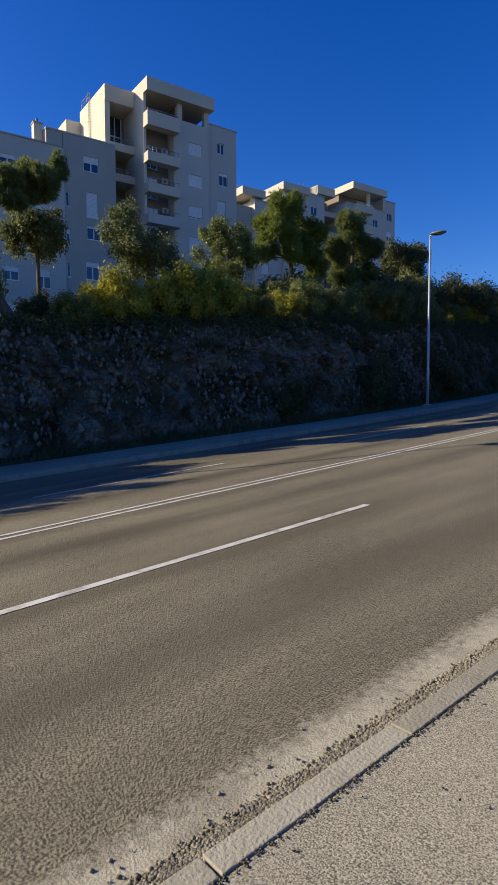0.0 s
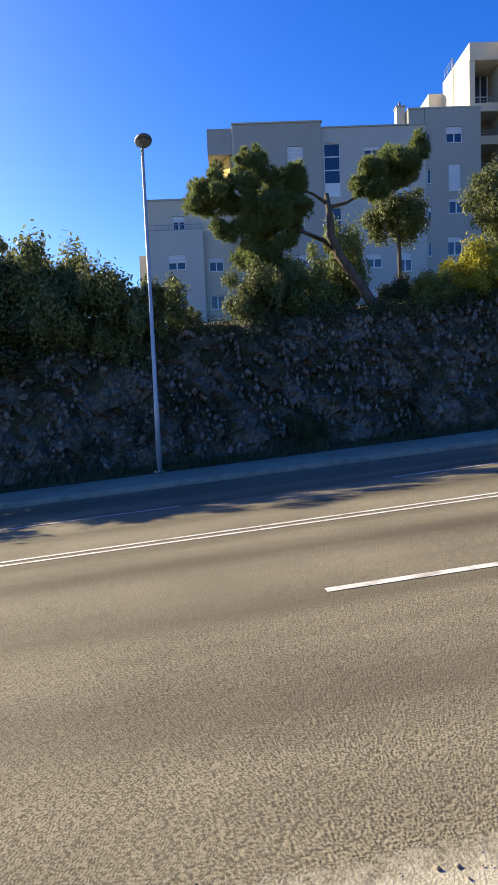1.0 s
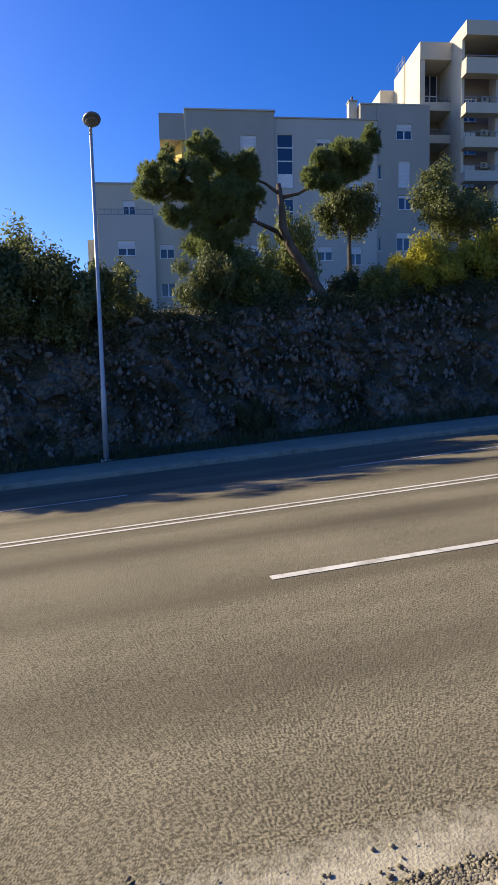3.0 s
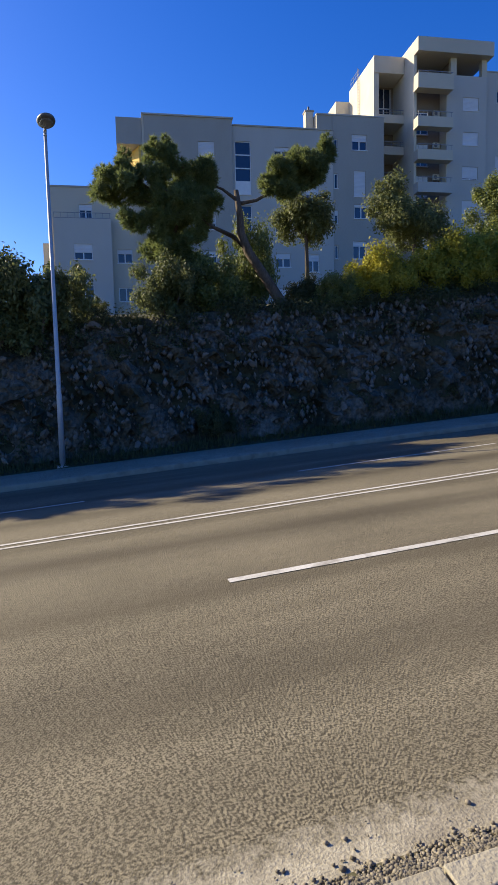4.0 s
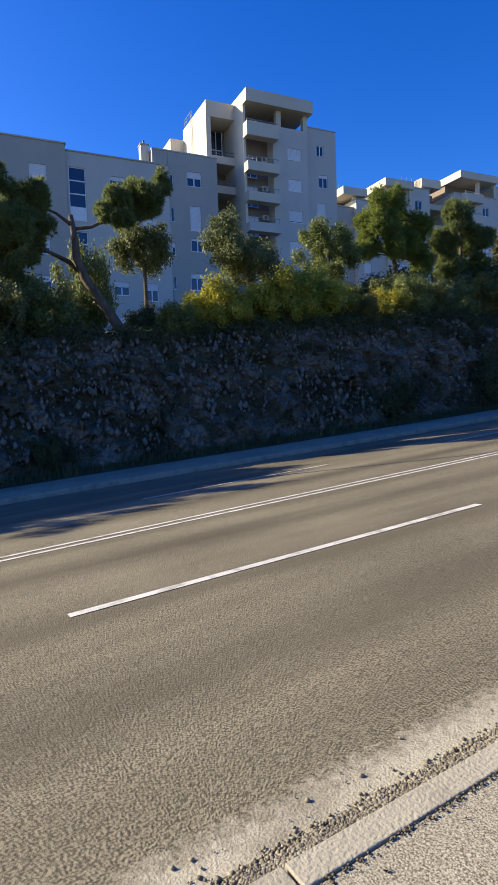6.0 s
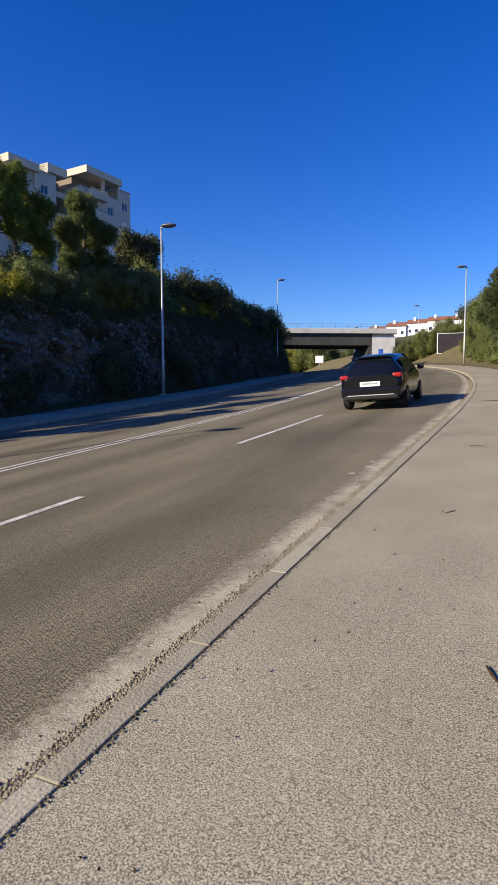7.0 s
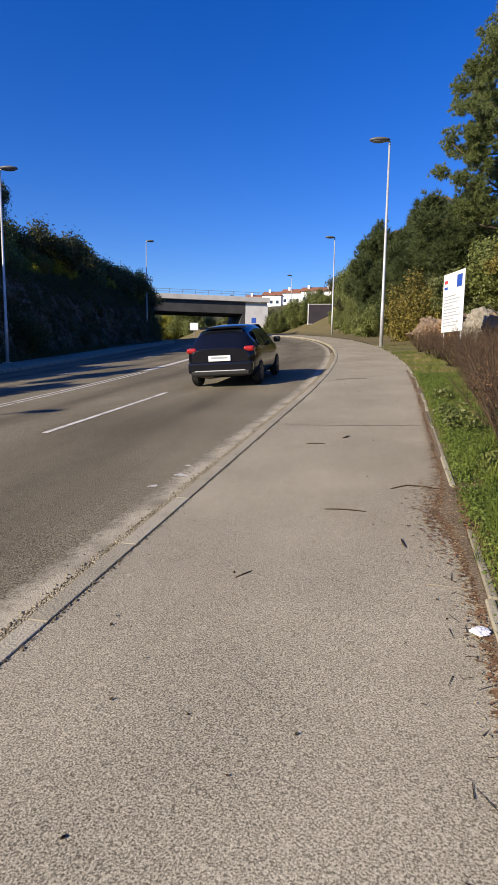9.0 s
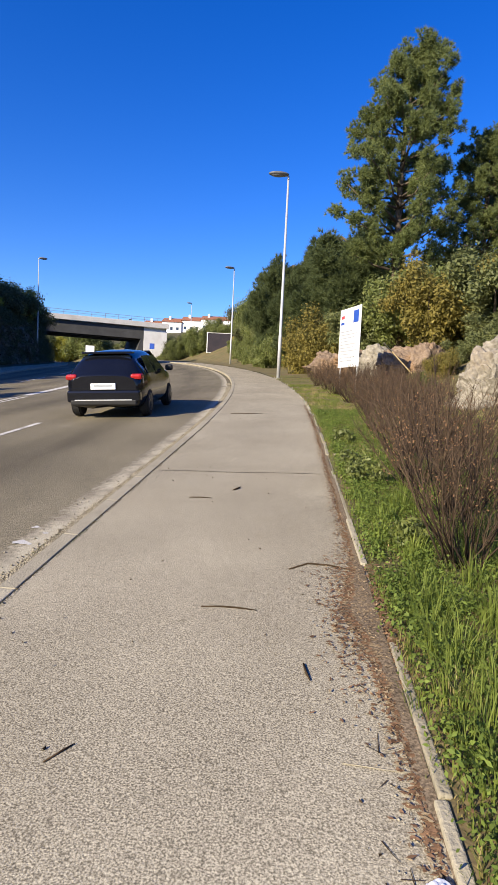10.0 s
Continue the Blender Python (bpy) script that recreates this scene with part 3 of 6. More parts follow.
def block_a():
    """Lower apartment block with a stair window strip and a set-back wing."""
    b = thing("apartment_building", pose(-51.6, 0.38, 0, 0, 0, -5) @ Matrix.Diagonal((1, 0.985, 1, 1)), "grey rendered five-storey apartment block in shade above trees", "building", "apartment buildings")
    z0 = 3.0
    # low wing with the projecting bay and its terrace
    holes = [(-2.4, 9.0, -0.85, 10.3), (-2.4, 12.4, -0.85, 13.7), (-2.4, 5.6, -0.85, 6.9)]
    part("wall", wall(0.0, -4.0, 0.8, z0, 15.8, holes), "render_grey", b)
    for k, h in enumerate(holes):
        window(b, 0.0, *h, shut=(0.0, 0.55, 0.3)[k])
    part("wall", boxes((-0.8, -4.0, z0, -0.01, -3.99, 15.79), (-9, -4.4, z0, -0.95, -4.3, 18.55)), "render_warm", b)
    holes = [(1.2, 12.3, 2.5, 13.5), (1.2, 9.0, 2.5, 10.2), (-1.9, 15.9, -0.8, 17.2)]
    part("wall", wall(-0.8, -4.3, 4.0, z0, 18.55, holes), "render_warm", b)
    for k, h in enumerate(holes):
        window(b, -0.8, *h, shut=(0.35, 0.0, 0.4)[k])
    bm = boxes((-0.75, -3.95, 15.8, 0.0, 0.78, 15.86), (-0.06, -3.95, 16.25, -0.02, 0.78, 16.30))
    for k in range(9):
        box(bm, -0.05, -3.95 + 0.58 * k, 15.86, -0.03, -3.92 + 0.58 * k, 16.25)
    part("terrace_railing", bm, "rail", b)
    part("roof", boxes((-9, -4.4, 18.55, -0.75, 4.0, 18.7)), "render_dark", b)
    part("annex", boxes((-6, -5.4, z0, -3.0, -4.4, 14.4)), "cream", b)
    # main part: loggia corner, raised part, long part
    part("loggia", boxes((-4.2, 1.55, 21.9, 0.25, 3.7, 24.05), (-4.2, 3.6, 18.7, 0.05, 3.7, 21.88)), "render_dark", b)
    # slanted wall whose deep yellow carries the golden sun in the loggia
    bm = bmesh.new()
    low = [bm.verts.new((n, s, 18.71)) for n, s in ((-4.1, 1.6), (-4.1, 1.75), (0.0, 3.59), (0.04, 3.42))]
    high = [bm.verts.new((q.co.x, q.co.y, 21.88)) for q in low]
    bm.faces.new(low)
    bm.faces.new(high[::-1])
    for k in range(4):
        bm.faces.new((low[k], high[k], high[(k + 1) % 4], low[(k + 1) % 4]))
    bmesh.ops.recalc_face_normals(bm, faces=bm.faces)
    part("loggia_wall", bm, "yellow", b)
    part("loggia_parapet", boxes((0.0, 1.85, 18.71, 0.12, 3.4, 19.2)), "cream", b)
    holes = [(8.5, 21.1, 9.9, 22.35)] + [(8.5, 21.1 - STOREY * k, 9.9, 22.35 - STOREY * k) for k in range(1, 5)] + [(5.0, 21.1 - STOREY * k, 6.2, 22.35 - STOREY * k) for k in range(1, 5)]
    part("wall", wall(0.35, 3.9, 11.5, z0, 24.3, holes), "render_dark", b)
    for k, h in enumerate(holes):
        window(b, 0.35, *h, shut=(1.0, 0.0, 0.6, 0.4, 0.2, 0.3, 1.0, 0.5, 0.2)[k])
    part("roof", boxes((-9, 3.7, 24.3, 0.45, 11.6, 24.42)), "render_grey", b)
    part("wall", boxes((-9, 3.71, 18.71, 0.34, 3.89, 24.3)), "render_warm", b)
    holes = [(11.75, 18.15, 13.2, 22.65), (11.75, 12.9, 13.2, 17.25), (11.75, 7.6, 13.2, 12.0), (11.75, 3.4, 13.2, 6.7)]
    holes += [(15.3, 21.1 - STOREY * k, 16.7, 22.3 - STOREY * k) for k in range(5)] + [(18.2, 20.7 - STOREY * k, 19.4, 22.3 - STOREY * k) for k in range(5)]
    part("wall", wall(0.0, 11.5, 20.8, z0, 23.9, holes), "render_grey", b)
    for k, h in enumerate(holes):
        if k < 4:
            f = window(b, 0.0, *h, wings=1, rows=4)
            part("panel", boxes((-0.13, h[0] + 0.06, h[1] + 0.05, -0.07, h[2] - 0.06, h[1] + (h[3] - h[1]) * 0.26)), "white", f)
        else:
            window(b, 0.0, *h, shut=(0.6, 0.0, 0.4, 1.0, 0.3)[k % 5])
    part("roof", boxes((-9, 11.6, 23.9, 0.08, 20.85, 24.02)), "render_dark", b)
    chimney(b, -1.0, 18.55, 24.0, 25.9, 0.75)
    # wing set against the tower
    holes = [(22.65, 22.4, 24.1, 23.75), (22.85, 18.35, 23.95, 20.6), (22.85, 16.4, 24.2, 17.65), (22.7, 12.8, 24.0, 14.4), (22.9, 10.0, 24.2, 11.3), (20.95, 22.1, 21.3, 23.3), (20.95, 19.0, 21.3, 20.3), (20.95, 15.9, 21.3, 17.1), (20.95, 12.8, 21.3, 14.0)]
    part("wall", wall(-0.15, 20.8, 25.75, z0, 25.3, holes), "render_dark", b)
    for k, h in enumerate(holes):
        window(b, -0.15, *h, shut=(0.45, 1.0, 0.2, 0.3, 0.4, 0, 0, 0.4, 0)[k], wings=2 if k < 5 and k != 1 else 1)
    part("roof", boxes((-9, 19.3, 25.3, -0.1, 25.8, 25.42)), "render_grey", b)
    part("wall", boxes((-9, 19.35, 24.0, -0.31, 19.5, 25.3)), "render_warm", b)
    part("wall", boxes((-0.3, 19.35, 24.03, -0.18, 20.78, 25.3)), "render_dark", b)
    part("core", boxes((-9, -4.2, z0, -1.0, 25.7, 17.7), (-8.9, 4.0, 17.7, -0.9, 25.7, 23.85)), "shaded_interior", b)
    return b


def tower(at, z0, zt, label, cut=0.0):
    """Tower block: loggia slot, balcony stack under a broad roof fascia, window columns, lower wing. zt is the fascia's top."""
    b = thing("apartment_building", at, label, "building", "apartment buildings")
    d = zt - 33.9
    # slot with loggias, set back
    part("wall", boxes((-9.5, 26.35, z0, -2.62, 26.7, 32.1 + d), (-2.6, 26.35, z0, -2.28, 26.95, 32.1 + d)), "cream", b)
    part("slot_back", boxes((-5.2, 26.7, z0, -5.0, 30.3, 32.1 + d)), "shaded_interior", b)
    part("slot_roof", boxes((-9.5, 26.35, 32.1 + d, -2.2, 29.93, 33.7 + d)), "cream", b)
    for k in range(6):
        z = 27.4 - STOREY * k + d
        s = part("loggia_slab", boxes((-5, 26.72, z, -2.25, 29.93, z + 0.8)), "render_warm" if k < 2 else "render_grey", b)
        bm = boxes((-2.32, 26.75, z + 1.25, -2.28, 29.9, z + 1.3), (-2.32, 26.75, z + 1.0, -2.28, 29.9, z + 1.03))
        for q in range(6):
            box(bm, -2.31, 26.8 + 0.55 * q, z + 0.75, -2.29, 26.83 + 0.55 * q, z + 1.25)
        part("railing", bm, "rail", s)
    w = part("window", boxes((-4.98, 27.9, 28.2 + d, -4.9, 28.0, 31.9 + d), (-4.98, 28.7, 28.2 + d, -4.9, 28.8, 31.9 + d), (-4.98, 29.5, 28.2 + d, -4.9, 29.6, 31.9 + d), (-4.98, 28.0, 29.9 + d, -4.91, 29.5, 30.0 + d)), "white", b)
    part("pane", boxes((-4.99, 27.95, 28.2 + d, -4.95, 29.55, 31.9 + d)), "pane", w)
    bm = tube(bmesh.new(), [(-7, 26.4, 33.6 + d), (-7, 26.4, 34.9 + d)], [0.03, 0.03], 5)
    for q in range(4):
        tube(bm, [(-9 + 0.8 * q, 26.4, 33.6 + d), (-9 + 0.8 * q, 26.4, 34.6 + d)], [0.03, 0.03], 5)
    tube(bm, [(-9, 26.4, 34.6 + d), (-6.6, 26.4, 34.6 + d)], [0.03, 0.03], 5)
    tube(bm, [(-9, 26.4, 34.2 + d), (-6.6, 26.4, 34.2 + d)], [0.025, 0.025], 5)
    part("roof_railing", bm, "rail", b)
    bm = bmesh.new()
    for q in (0.0, 0.45):
        tube(bm, [(-6.6 + q, 26.25, 27.0 + d), (-6.6 + q, 26.25, 34.4 + d)], [0.025, 0.025], 5)
    for q in range(23):
        box(bm, -6.6, 26.23, 27.3 + d + 0.3 * q, -6.15, 26.27, 27.33 + d + 0.3 * q)
    part("ladder", bm, "rail", b)
    part("stair_head", boxes((-14, 24.6, z0 + 8, -9.52, 30, 32.6 + d), (-12, 23.6, z0 + 8, -10.5, 24.6, 30.0 + d)), "cream", b)
    chimney(b, -10.8, 22.7, 25.8 + d, 30.3 + d, 0.8)
    # balcony stack
    for k in range(6):
        z = 29.0 - STOREY * k + d
        if k == 0:
            balcony(b, 0.0, 29.9, 34.0, z + 0.35, 1.4, 1.0, 0.2, "render_warm")
        else:
            balcony(b, 0.0, 29.9, 34.0, z - 0.1, 0.95, 1.0, 0.5, "render_warm" if k < 3 else "render_grey")
        if k < 5:
            ac_unit(b, -1.25, 32.8, z - 1.3)
            h = (30.6, z - 3.0, 32.3, z - 0.9)
            window(b, -1.24, *h, shut=(0, 0.5, 1.0, 0.3, 0.7)[k], wings=2)
    part("balcony_back", boxes((-1.6, 30.2, z0, -1.42, 34.0, 30.9 + d)), "shaded_interior", b)
    part("wall", boxes((-9.5, 29.95, z0, 0.0, 30.25, 32.78 + d)), "cream", b)
    part("wall", boxes((-1.5, 33.8, z0, -0.02, 34.05, 31.1 + d)), "render_warm", b)
    holes = [(35.75, 27.95 - 3.28 * k + d, 37.65, 29.2 - 3.28 * k + d) for k in range(5)]
    part("wall", wall(0.0, 33.9, 38.6, z0, 31.2 + d, holes), "render_grey", b)
    for k, h in enumerate(holes):
        window(b, 0.0, *h, shut=1.0 if k != 2 else 0.9)
    # open roof storey
    part("roof_fascia", boxes((-9, 30.0, 32.8 + d, 0.8, 38.9, zt + 0.2), bevel=0.02), "render_warm", b)
    part("roof_column", boxes((-0.5, 34.3, 31.15 + d, 0.0, 34.95, 32.8 + d)), "render_warm", b)
    part("roof_column", boxes((-0.5, 38.0, 31.2 + d, 0.0, 38.6, 32.8 + d)), "render_warm", b)
    # darker wall colour makes the open storey look shaded
    part("roof_storey_wall", boxes((-6, 30.25, 28.6 + d, -4.2, 38.6, 32.8 + d), (-4.2, 34.5, 30.95 + d, -0.52, 34.7, 32.79 + d)), "shaded_interior", b)
    part("terrace", boxes((-4.2, 30.3, 30.75 + d, -0.05, 38.5, 30.95 + d)), "render_dark", b)
    # lower wing
    holes = [(40.2, 29.1 + d, 41.2, 30.25 + d), (40.45, 25.7 + d, 41.7, 27.1 + d), (40.1, 21.8 + d, 41.4, 24.0 + d), (40.2, 18.6 + d, 41.5, 20.1 + d), (40.2, 15.4 + d, 41.5, 16.9 + d)]
    part("wall", wall(-0.5, 38.6, 43.05, z0, 31.95 + d, holes), "render_grey", b)
    for k, h in enumerate(holes):
        window(b, -0.5, *h, shut=(0.0, 0.25, 1.0, 0.5, 0.3)[k])
    part("roof", boxes((-9, 38.65, 31.95 + d, -0.45, 43.1, 32.07 + d)), "render_dark", b)
    part("core", boxes((-9.4, 30.3, z0, -1.65, 38.5, 28.5 + d), (-9, 38.7, z0, -0.8, 42.9, 31.85 + d), (-9, 42.92, z0, -0.52, 43.04, 31.94 + d)), "render_grey", b)
    for q in range(3):
        antenna(b, -6 - q, 36 + q, zt + 0.2, 1.1)
    return b


block_a()
tower_b = tower(pose(-51.6, 0, 0, 0, 0, -5) @ Matrix.Translation((0, 3.7, 0.1)) @ Matrix.Diagonal((0.94, 0.83, 0.937, 1)), 3.0, 33.9, "tall grey apartment tower with balconies and open roof storey")


def block_c():
    """Farther stepped apartment block."""
    b = thing("apartment_building", pose(-66.9, 0, 0, 0, 0, -5) @ Matrix.Translation((0, 12.0, 0)) @ Matrix.Diagonal((1, 0.815, 1, 1)), "distant stepped apartment block with sunlit end walls", "building", "apartment buildings")
    z0 = 6.0

    def seg(n, s0, s1, z1, holes, mat="render_grey", shut=(0.0, 0.6, 1.0, 0.3)):
        part("wall", wall(n, s0, s1, z0, z1, holes), mat, b)
        for k, h in enumerate(holes):
            window(b, n, *h, shut=shut[k % 4])
        part("side_wall", boxes((n - 9, s0 - 0.02, z0, n - 0.02, s0 + 0.2, z1)), "cream", b)
        part("side_wall", boxes((n - 9, s1 - 0.2, z0, n - 0.02, s1 + 0.0, z1)), mat, b)
        part("roof", boxes((n - 9, s0 - 0.1, z1, n + 0.08, s1 + 0.1, z1 + 0.15)), "render_dark", b)
        part("core", boxes((n - 9, s0 + 0.3, z0, n - 0.4, s1 - 0.3, z1 - 0.1)), "shaded_interior", b)

    def crown(n, s0, s1, z):
        part("roof_fascia", boxes((n - 7, s0, z - 1.05, n + 0.5, s1, z), bevel=0.02), "render_warm", b)
        part("roof_column", boxes((n - 0.5, s1 - 0.6, z - 3.2, n, s1 - 0.1, z - 1.05)), "render_warm", b)
        part("roof_column", boxes((n - 0.5, (s0 + s1) / 2, z - 3.2, n, (s0 + s1) / 2 + 0.5, z - 1.05)), "render_warm", b)
        part("roof_storey_wall", boxes((n - 6.5, s0 + 0.3, z - 3.4, n - 3.0, s1 - 0.3, z - 1.05)), "shaded_interior", b)

    def column(s, z, count, w=1.5, h=1.3):
        return [(s, z - STOREY * k, s + w, z - STOREY * k + h) for k in range(count)]

    seg(-1.5, 44.0, 52.0, 29.0, column(45.4, 25.2, 4) + column(49.0, 25.2, 4), "render_dark")
    crown(-1.5, 49.6, 54.5, 31.7)
    seg(-0.8, 52.0, 58.0, 30.0, column(53.4, 26.2, 4), "render_grey")
    crown(0.0, 57.0, 63.2, 33.1)
    seg(-0.3, 58.0, 67.5, 32.6, column(60.0, 26.4, 4) + column(64.2, 29.6, 5), "render_grey")
    part("stair_head", boxes((-6, 63.8, 32.7, -3, 66, 34.2)), "cream", b)
    part("wall", boxes((-9, 67.5, z0, -2.0, 67.8, 34.9), (-9, 67.5, 33.8, -1.9, 72.0, 35.0)), "cream", b)
    part("slot_back", boxes((-5, 67.8, z0, -4.7, 73.0, 33.8)), "shaded_interior", b)
    for k in range(6):
        part("loggia_slab", boxes((-4.7, 67.8, 30.6 - STOREY * k, -1.9, 73.0, 31.4 - STOREY * k)), "render_warm", b)
    seg(0.0, 73.0, 83.4, 32.7, column(80.0, 29.9, 5) + column(75.0, 28.3, 4, 2.6, 1.9))
    crown(0.0, 74.0, 83.5, 36.0)
    for k in range(4):
        balcony(b, 0.0, 74.5, 79.0, 31.4 - STOREY * k, 1.2, 1.0, 0.3)
    seg(-0.4, 83.4, 87.0, 34.7, column(84.6, 31.6, 5))
    for q in range(4):
        antenna(b, -5, 66 + 1.2 * q, 34.2, 2.0)
    for q in range(3):
        antenna(b, -4, 50 + 1.1 * q, 31.7, 1.4)
    return b


block_c()

# ---------------------------------------------------------------- street lamps


def street_lamp(h, label):
    lamp = thing("street_lamp", Matrix(), label, "street lamp", "street lamps")
    part("pole", tube(bmesh.new(), [(0, 0, 0.0), (0, 0, 2.2), (0, 0, 2.25), (0, 0, h - 0.12)], [0.09, 0.085, 0.072, 0.045], 14), "metal", lamp)
    part("base_plate", boxes((-0.18, -0.18, -0.1, 0.18, 0.18, 0.03), bevel=0.01), "concrete", lamp)
    head = part("arm", tube(bmesh.new(), [(0, 0, h - 0.2), (0, 0, h - 0.04), (0.10, 0, h), (0.25, 0, h + 0.02)], [0.05, 0.05, 0.045, 0.04], 10), "metal", lamp)
    bm = bmesh.new()
    bmesh.ops.create_uvsphere(bm, u_segments=20, v_segments=10, radius=0.5, matrix=Matrix.Translation((0.46, 0, h + 0.05)) @ Matrix.Diagonal((0.98, 0.52, 0.22, 1)))
    for f in bm.faces:
        f.smooth = True
    part("lamp_head", bm, "lampgrey", head, "dark oval lamp housing")
    bm = bmesh.new()
    bmesh.ops.create_uvsphere(bm, u_segments=16, v_segments=8, radius=0.5, matrix=Matrix.Translation((0.5, 0, h - 0.02)) @ Matrix.Diagonal((0.66, 0.38, 0.12, 1)))
    part("lens", bm, "rail", head, "grey lamp glass")
    return lamp


LAMP = street_lamp(10.0, "tall grey steel street lamp with a flat oval head")
LAMP.matrix_basis = pose(-17.7, -1.95, far_walk_z(-17.3, -1.95), 0, 0, 8)
for x, y, z, turn, tall in ((-18.3, 29.1, None, 10, 0.97), (0.88, 31.4, 2.36, 190, 0.95), (-4.5, 60.3, 4.25, 205, 0.92), (-27.4, 68.4, 5.0, 25, 1.05), (-17.5, 112, 7.5, 215, 1.0), (-48, 108, 6.5, 30, 1.0), (-40, 150, 8.5, 30, 1.0)):
    copy_thing(LAMP, Matrix()).matrix_basis = pose(x, y, far_walk_z(-17.3, y) if z is None else z, 0, 0, turn) @ Matrix.Diagonal((1, 1, tall, 1))

# ---------------------------------------------------------------- bridge over the road
bridge = thing("bridge", pose(-21.5, 93.4, 0, 0, 0, 29), "concrete road bridge with pale parapet and white abutment", "bridge")
part("deck", boxes((-46, 0.36, 10.6, 3.6, 9.39, 11.0)), "concrete", bridge)
part("parapet", boxes((-46, -0.25, 11.0, 3.9, 0.35, 11.75), bevel=0.02), "concrete", bridge)
part("parapet", boxes((-46, 9.4, 11.0, 3.9, 9.75, 11.75), bevel=0.02), "concrete", bridge)
for k in range(4):
    part("girder", boxes((-46, 0.2 + 2.5 * k, 9.15, 0.0, 0.8 + 2.5 * k, 10.59 if k else 10.98)), "girder", bridge)
bm = boxes((0.004, 0.2, 2.0, 0.9, 9.6, 10.59), (0.9, 0.2, 2.0, 3.7, 0.7, 10.59))
part("abutment", bm, "whitewash", bridge, "white-painted concrete abutment")
# slanted face beside the abutment, its shade painted with the girder colour
bm = bmesh.new()
vs = [bm.verts.new(p) for p in ((-1.9, 0.25, 4.0), (0.0, 0.25, 4.0), (0.0, 0.25, 9.4), (-0.4, 0.25, 9.4), (-1.9, 9.6, 4.0), (0.0, 9.6, 4.0), (0.0, 9.6, 9.4), (-0.4, 9.6, 9.4))]
for f in ((0, 1, 2, 3), (7, 6, 5, 4), (0, 3, 7, 4), (1, 5, 6, 2), (3, 2, 6, 7), (0, 4, 5, 1)):
    bm.faces.new([vs[k] for k in f])
part("bearing_wall", bm, "girder", bridge)
bm = boxes((-46, 0.1, 12.45, 3.8, 0.16, 12.5), (-46, 0.1, 12.1, 3.8, 0.15, 12.14))
for k in range(25):
    box(bm, -46 + 2 * k, 0.1, 11.75, -45.94 + 2 * k, 0.16, 12.45)
part("railing", bm, "rail", bridge)

# ---------------------------------------------------------------- plants


def leaf_cloud(centres, radii, count, size, rng, aspect=1.7, shell=0.55):
    """Arrays of small leaf quads scattered through ellipsoid clumps."""
    radii = np.asarray(radii, float)
    w = (radii[:, 0] * radii[:, 1] + radii[:, 1] * radii[:, 2] + radii[:, 0] * radii[:, 2])
    pick = rng.choice(len(centres), count, p=w / w.sum())
    d = rng.normal(size=(count, 3))
    d /= np.linalg.norm(d, axis=1)[:, None]
    rad = 0.5 * shell + (1.22 - 0.5 * shell) * rng.random(count) ** 0.75
    pos = np.asarray(centres, float)[pick] + d * radii[pick] * rad[:, None]
    pos += rng.normal(size=(count, 3)) * radii[pick] * 0.26
    nrm = d + rng.normal(scale=0.6, size=(count, 3)) + (0, 0, 0.35)
    nrm /= np.linalg.norm(nrm, axis=1)[:, None]
    t = np.cross(nrm, rng.normal(size=(count, 3)))
    t /= np.linalg.norm(t, axis=1)[:, None]
    b = np.cross(nrm, t)
    s = size * rng.uniform(0.6, 1.35, count)[:, None]
    v = np.stack([pos - t * s * aspect * 0.5, pos + b * s * 0.42 + nrm * s * 0.1, pos + t * s * aspect * 0.5, pos - b * s * 0.42 + nrm * s * 0.1], 1).reshape(-1, 3)
    f = np.arange(count * 4).reshape(-1, 4)
    return v, f


def needle_cloud(centres, radii, tufts, length, rng, per=20, width=0.016):
    """Tufts of needles as thin triangles pointing outwards."""
    radii = np.asarray(radii, float)
    w = (radii[:, 0] * radii[:, 1] + radii[:, 1] * radii[:, 2] + radii[:, 0] * radii[:, 2])
    pick = rng.choice(len(centres), tufts, p=w / w.sum())
    d = rng.normal(size=(tufts, 3))
    d /= np.linalg.norm(d, axis=1)[:, None]
    pos = np.asarray(centres, float)[pick] + d * radii[pick] * (0.25 + 0.8 * rng.random(tufts) ** 0.6)[:, None]
    pos += rng.normal(size=(tufts, 3)) * radii[pick] * 0.12
    pos = np.repeat(pos, per, 0)
    d = np.repeat(d, per, 0) * 0.55 + rng.normal(scale=0.55, size=(tufts * per, 3)) + (0, 0, 0.28)
    d /= np.linalg.norm(d, axis=1)[:, None]
    t = np.cross(d, rng.normal(size=d.shape))
    t /= np.linalg.norm(t, axis=1)[:, None]
    s = length * rng.uniform(0.6, 1.3, len(d))[:, None]
    v = np.stack([pos - t * width, pos + t * width, pos + d * s], 1).reshape(-1, 3)
    return v, np.arange(len(v)).reshape(-1, 3)


def array_mesh(name, v, f, mat):
    me = bpy.data.meshes.new(name)
    k = f.shape[1]
    me.vertices.add(len(v))
    me.vertices.foreach_set("co", np.ascontiguousarray(v, np.float32).ravel())
    me.loops.add(f.size)
    me.loops.foreach_set("vertex_index", np.ascontiguousarray(f, np.int32).ravel())
    me.polygons.add(len(f))
    me.polygons.foreach_set("loop_start", np.arange(0, f.size, k, dtype=np.int32))
    me.polygons.foreach_set("loop_total", np.full(len(f), k, np.int32))
    me.materials.append(M[mat])
    me.update(calc_edges=True)
    return me


